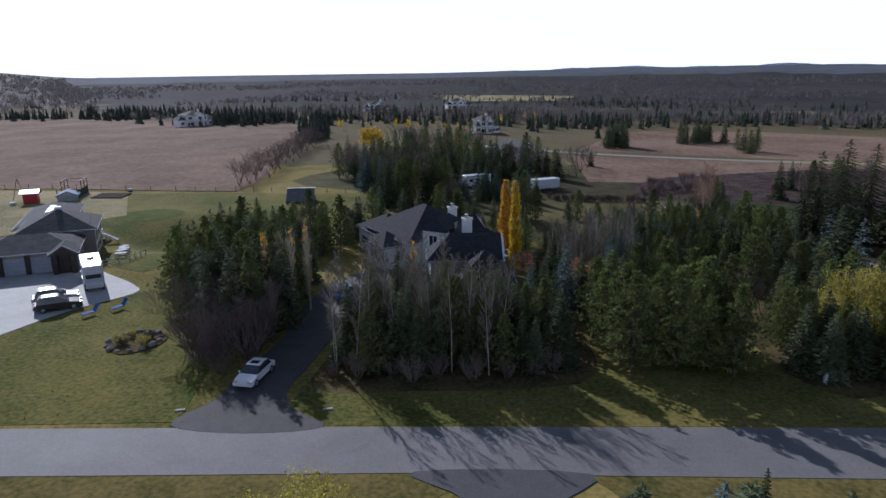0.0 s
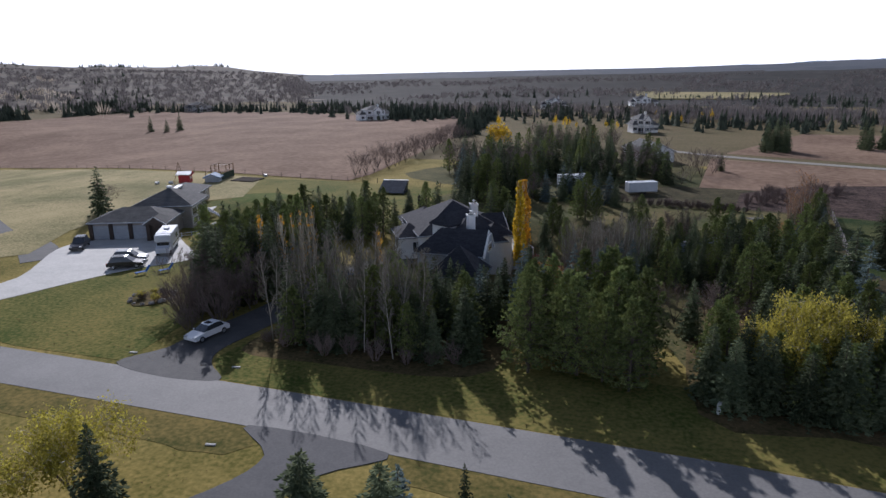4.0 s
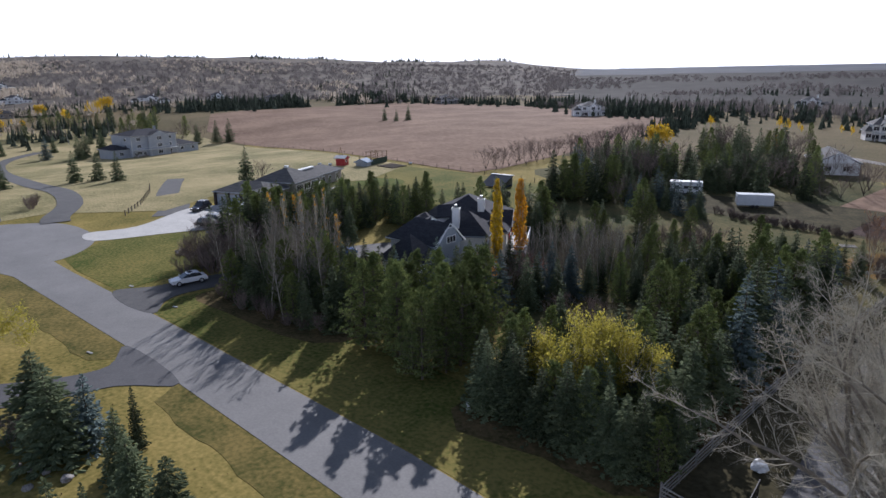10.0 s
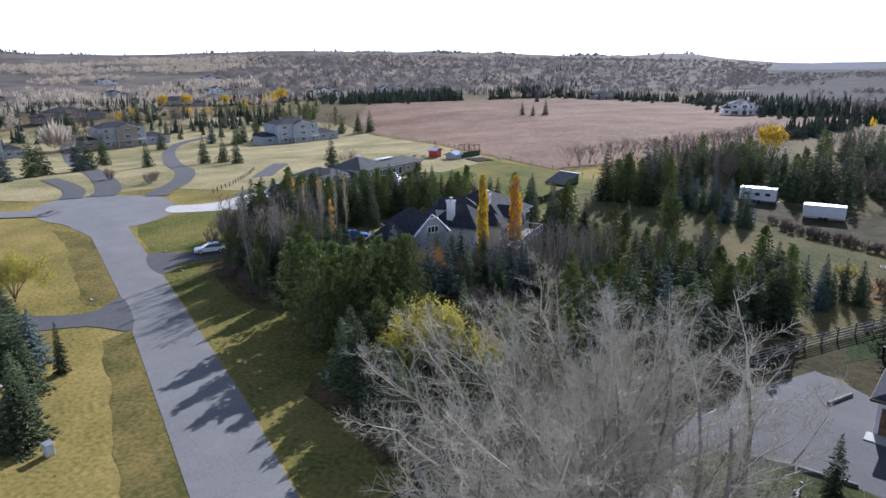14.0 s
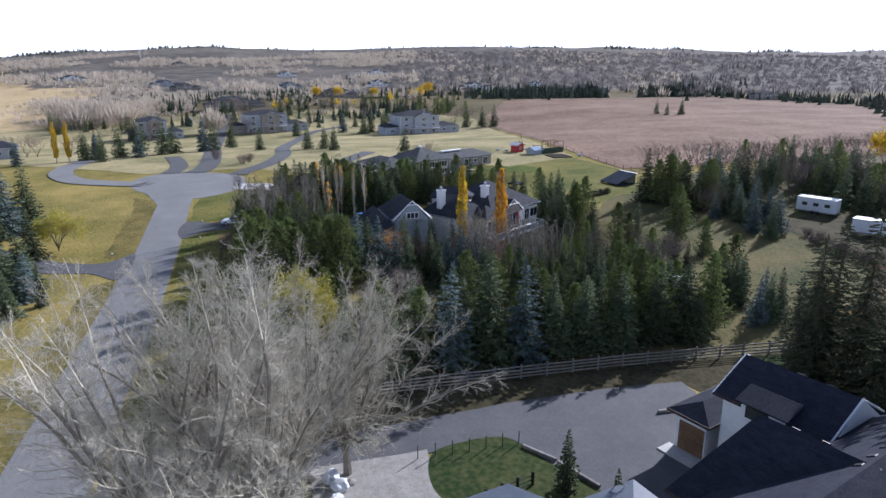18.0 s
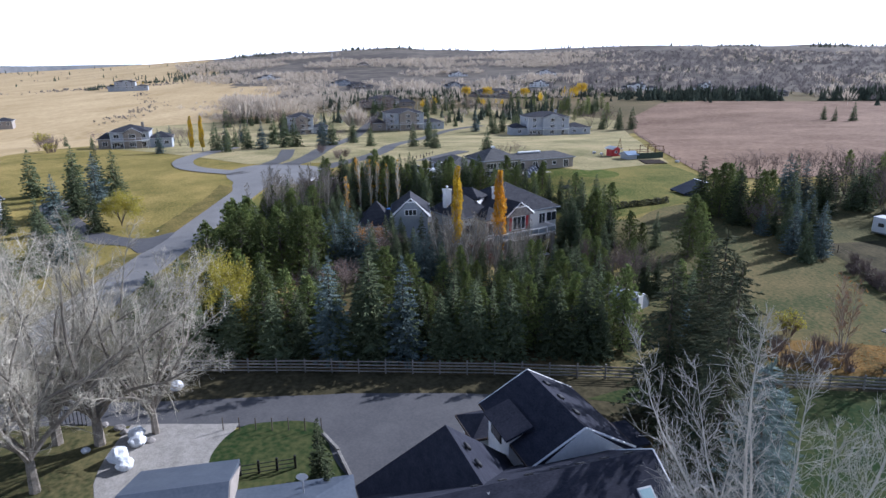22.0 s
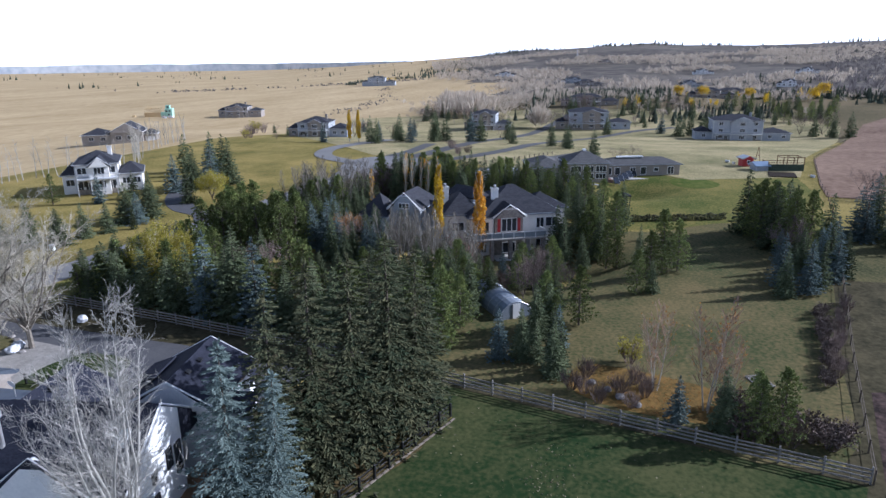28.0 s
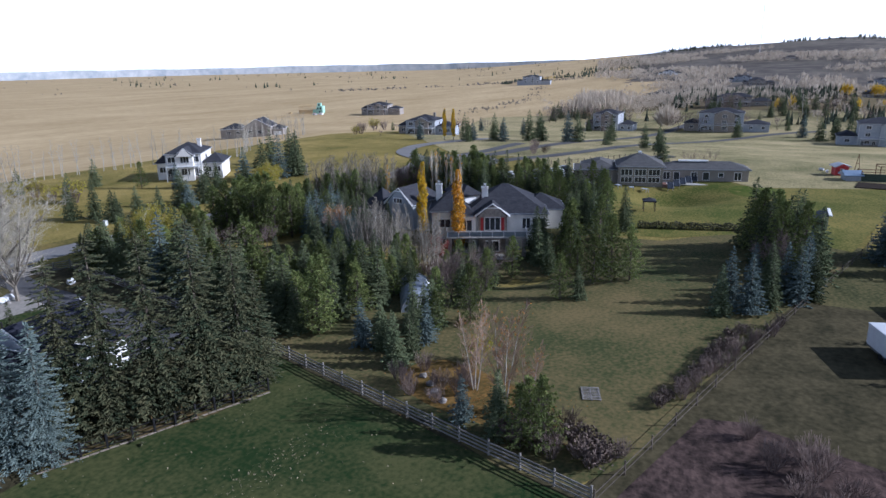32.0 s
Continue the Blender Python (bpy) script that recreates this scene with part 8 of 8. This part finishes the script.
def belt(pts, n, width, h0, h1):
    out = []
    for (x0, y0), (x1, y1) in zip(pts, pts[1:]):
        mids = [wr.random() for i in range(max(2, n // 6))]
        for i in range(int(n * 1.5)):
            t = min(max(wr.choice(mids) + wr.gauss(0, 0.035), -0.05), 1.05)
            out.append((x0 + (x1 - x0) * t + wr.gauss(0, width), y0 + (y1 - y0) * t + wr.gauss(0, width), 0.8 * wr.uniform(h0, h1)))
    return out


woods("hill_woods", "bare brown woods over the far hills", M_FARWOOD, scatter(3600, 118, 166, 480, 1700, 9, 14, 0.0), "dec", 1.3)
woods("hill_conifers", "scattered dark conifers over the far hills", M_FARCON, scatter(420, 132, 197, 430, 1500, 7, 13, 0.3) + belt([(-300, 20), (-330, 60), (-350, 110)], 22, 9, 9, 13) + belt([(-300, -50), (-340, -40), (-420, -70)], 20, 8, 9, 13) + belt([(-470, 20), (-500, 100), (-470, 150)], 26, 12, 9, 14) + scatter(700, 120, 197, 2050, 2420, 8, 17, 0.1), "con")
woods("pale_far_aspens", "pale leafless aspens among the far houses", M_PALEWOOD, belt([(-354.1, -35.6), (-491.1, 33), (-531.6, 148.7)], 110, 34, 7, 12) + belt([(-367.8, -76.7), (-491.1, -76.7), (-696.7, -76.7)], 130, 26, 7, 12) + belt([(-319.8, -117.8), (-450, -145.2), (-587, -158.9)], 60, 14, 6, 10) + belt([(-333.5, -90.4), (-450, -76.7), (-532.2, -49.3)], 60, 16, 8, 12) + belt([(-367.8, 33), (-486.2, 86.9), (-509.1, 166.3)], 60, 26, 8, 12) + belt([(-310, -84), (-345, -118), (-395, -116)], 34, 9, 17, 24) + belt([(-258, -43), (-264, -39)], 12, 2, 18, 24) + belt([(-614.4, -131.5), (-806.3, -145.2), (-998.1, -158.9)], 120, 24, 7, 12) + scatter(400, 138, 163, 430, 1700, 9, 15, 0.1) + scatter(3600, 163, 199, 430, 1700, 9, 15, -0.03), "dec", 1.3)
woods("belt_conifers", "dark conifer belts beyond the fields", M_FARCON,
      belt([(-35, 168), (-42, 230), (-48, 290)], 45, 3, 8, 12) + belt([(-375.1, 199.6), (-488.1, 273.1), (-442.9, 374.7)], 60, 10, 8, 13) + belt([(-400, 176), (-382, 280), (-372, 384)], 110, 6, 11, 17) + belt([(-408, 180), (-392, 280), (-380, 384)], 80, 6, 12, 18) + belt([(-352.5, 374.7), (-226.1, 389), (-126.4, 329.5)], 75, 10, 8, 13) + belt([(-126.4, 293.5), (-90.8, 271.1), (-60, 300)], 60, 10, 8, 14)
      + belt([(-238.9, 430.4), (-60, 360), (60, 330)], 80, 22, 7, 11) + belt([(-40, 300), (60, 250), (110, 230)], 60, 18, 7, 12) + belt([(60, 560), (200, 480), (330, 340)], 70, 30, 6, 10) + belt([(110, 260), (190, 250), (300, 180)], 70, 16, 7, 12) + belt([(-381.5, 60.4), (-450, -35.6), (-614.4, -35.6)], 110, 24, 8, 13)
      + belt([(-480.6, 110), (-477.1, 175.2), (-386.4, 216.6)], 70, 18, 8, 14) + scatter(90, 40, 120, 380, 620, 6, 10, 0.2), "con")
woods("belt_bare_woods", "bare brown woods beyond the fields", M_FARWOOD,
      belt([(-150, 360), (40, 320), (140, 300)], 200, 26, 7, 12) + belt([(60, 300), (180, 280), (330, 200)], 240, 26, 6, 11) + scatter(3000, 36, 120, 420, 1300, 6, 10, -0.1), "dec", 1.2)
woods("golden_far_trees", "golden autumn trees among the far houses", M_YELLOW, belt([(-440, 128), (-452, 140)], 5, 4, 15, 20) + belt([(-372, 40), (-404, 96)], 5, 8, 9, 13) + belt([(-360, 2), (-362, 8)], 2, 3, 13, 17) + belt([(-450, -21.9), (-513.4, 86.9), (-500.1, 175.2)], 4, 18, 8, 12) + belt([(0, 200), (30, 260), (80, 300)], 5, 14, 7, 11) + belt([(-915.9, -446.7), (-998.1, -405.6)], 12, 6, 5, 8), "gold", 0.62)
woods("field_shrubs", "bare shrubs dotted along the stubble fields", M_FARWOOD, belt([(-326.7, -200), (-491.1, -227.4), (-751.5, -337)], 60, 6, 2, 5) + belt([(-614.4, -570), (-806.3, -446.7), (-943.3, -350.7)], 70, 10, 4, 8) + scatter(160, 200, 262, 900, 2200, 3, 7, 0.2), "dec")
woods("field_conifers", "conifers along the stubble fields", M_FARCON, belt([(-806.3, -419.3), (-915.9, -446.7), (-1053, -378.1)], 60, 5, 5, 8) + belt([(-998.1, -337), (-1272.2, -405.6), (-1683.3, -487.8)], 90, 30, 8, 14) + scatter(130, 196, 240, 1000, 2300, 7, 12, 0.2), "con")
dist = thing("backdrop", pose(0, 0, 0), "far ranges and plain on the horizon, coloured pale blue with haze", "backdrop", kind="structure")
bv, bf2 = [], []
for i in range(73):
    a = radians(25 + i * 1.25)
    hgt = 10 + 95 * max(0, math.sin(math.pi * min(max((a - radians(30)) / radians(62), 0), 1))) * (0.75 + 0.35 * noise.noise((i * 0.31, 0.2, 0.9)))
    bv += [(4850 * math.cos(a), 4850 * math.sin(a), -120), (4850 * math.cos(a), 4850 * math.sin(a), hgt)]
for i in range(72):
    bf2.append((2 * i, 2 * i + 2, 2 * i + 3, 2 * i + 1))
# distance haze is put into the range's pale blue base colour
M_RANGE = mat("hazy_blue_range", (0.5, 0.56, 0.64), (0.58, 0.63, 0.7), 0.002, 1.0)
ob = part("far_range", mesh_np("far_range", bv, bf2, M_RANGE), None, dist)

tv, tf = [], []
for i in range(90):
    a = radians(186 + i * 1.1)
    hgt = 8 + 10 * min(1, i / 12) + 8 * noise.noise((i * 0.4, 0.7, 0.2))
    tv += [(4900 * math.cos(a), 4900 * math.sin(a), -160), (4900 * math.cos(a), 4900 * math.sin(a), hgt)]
    if i:
        tf.append((2 * i - 2, 2 * i, 2 * i + 1, 2 * i - 1))
# bluish white of this strip is the horizon haze, painted as base colour
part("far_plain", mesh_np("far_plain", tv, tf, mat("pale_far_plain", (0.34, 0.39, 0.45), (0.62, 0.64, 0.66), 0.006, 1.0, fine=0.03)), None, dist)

# ---- fallen leaves ----
random.seed(31)


def flecks(label, material, spots):
    items = [(Vector((x, y, land(x, y) + 0.06)), random.uniform(0.07, 0.15), Vector((random.uniform(-1, 1), random.uniform(-1, 1), 0.15))) for x, y in spots]
    tagged(new("fallen_leaves", leaves_mesh("fallen_leaves", items, material)), label, "leaves", kind="stuff")


flecks("pale fallen leaves scattered over the green lawn", mat("pale_fallen_leaves", (0.2, 0.17, 0.1), (0.34, 0.3, 0.2), 2, 0.9, island=0.3), [(random.gauss(76, 3.4), random.gauss(15.5, 1.2)) for i in range(260)] + [(random.uniform(66, 104), random.uniform(4, 26)) for i in range(320)])
flecks("orange fallen leaves under the birches", M_ORANGE, [(random.gauss(60, 2.2), random.gauss(24, 3.4)) for i in range(700)])
flecks("brown fallen leaves along the front lawn", mat("brown_fallen_leaves", (0.12, 0.08, 0.04), (0.22, 0.15, 0.08), 2, 0.9, island=0.3), [(random.uniform(-40, 56), random.uniform(-49, -42)) for i in range(900)] + [(random.uniform(-25, 60), random.uniform(-75, -60)) for i in range(600)])
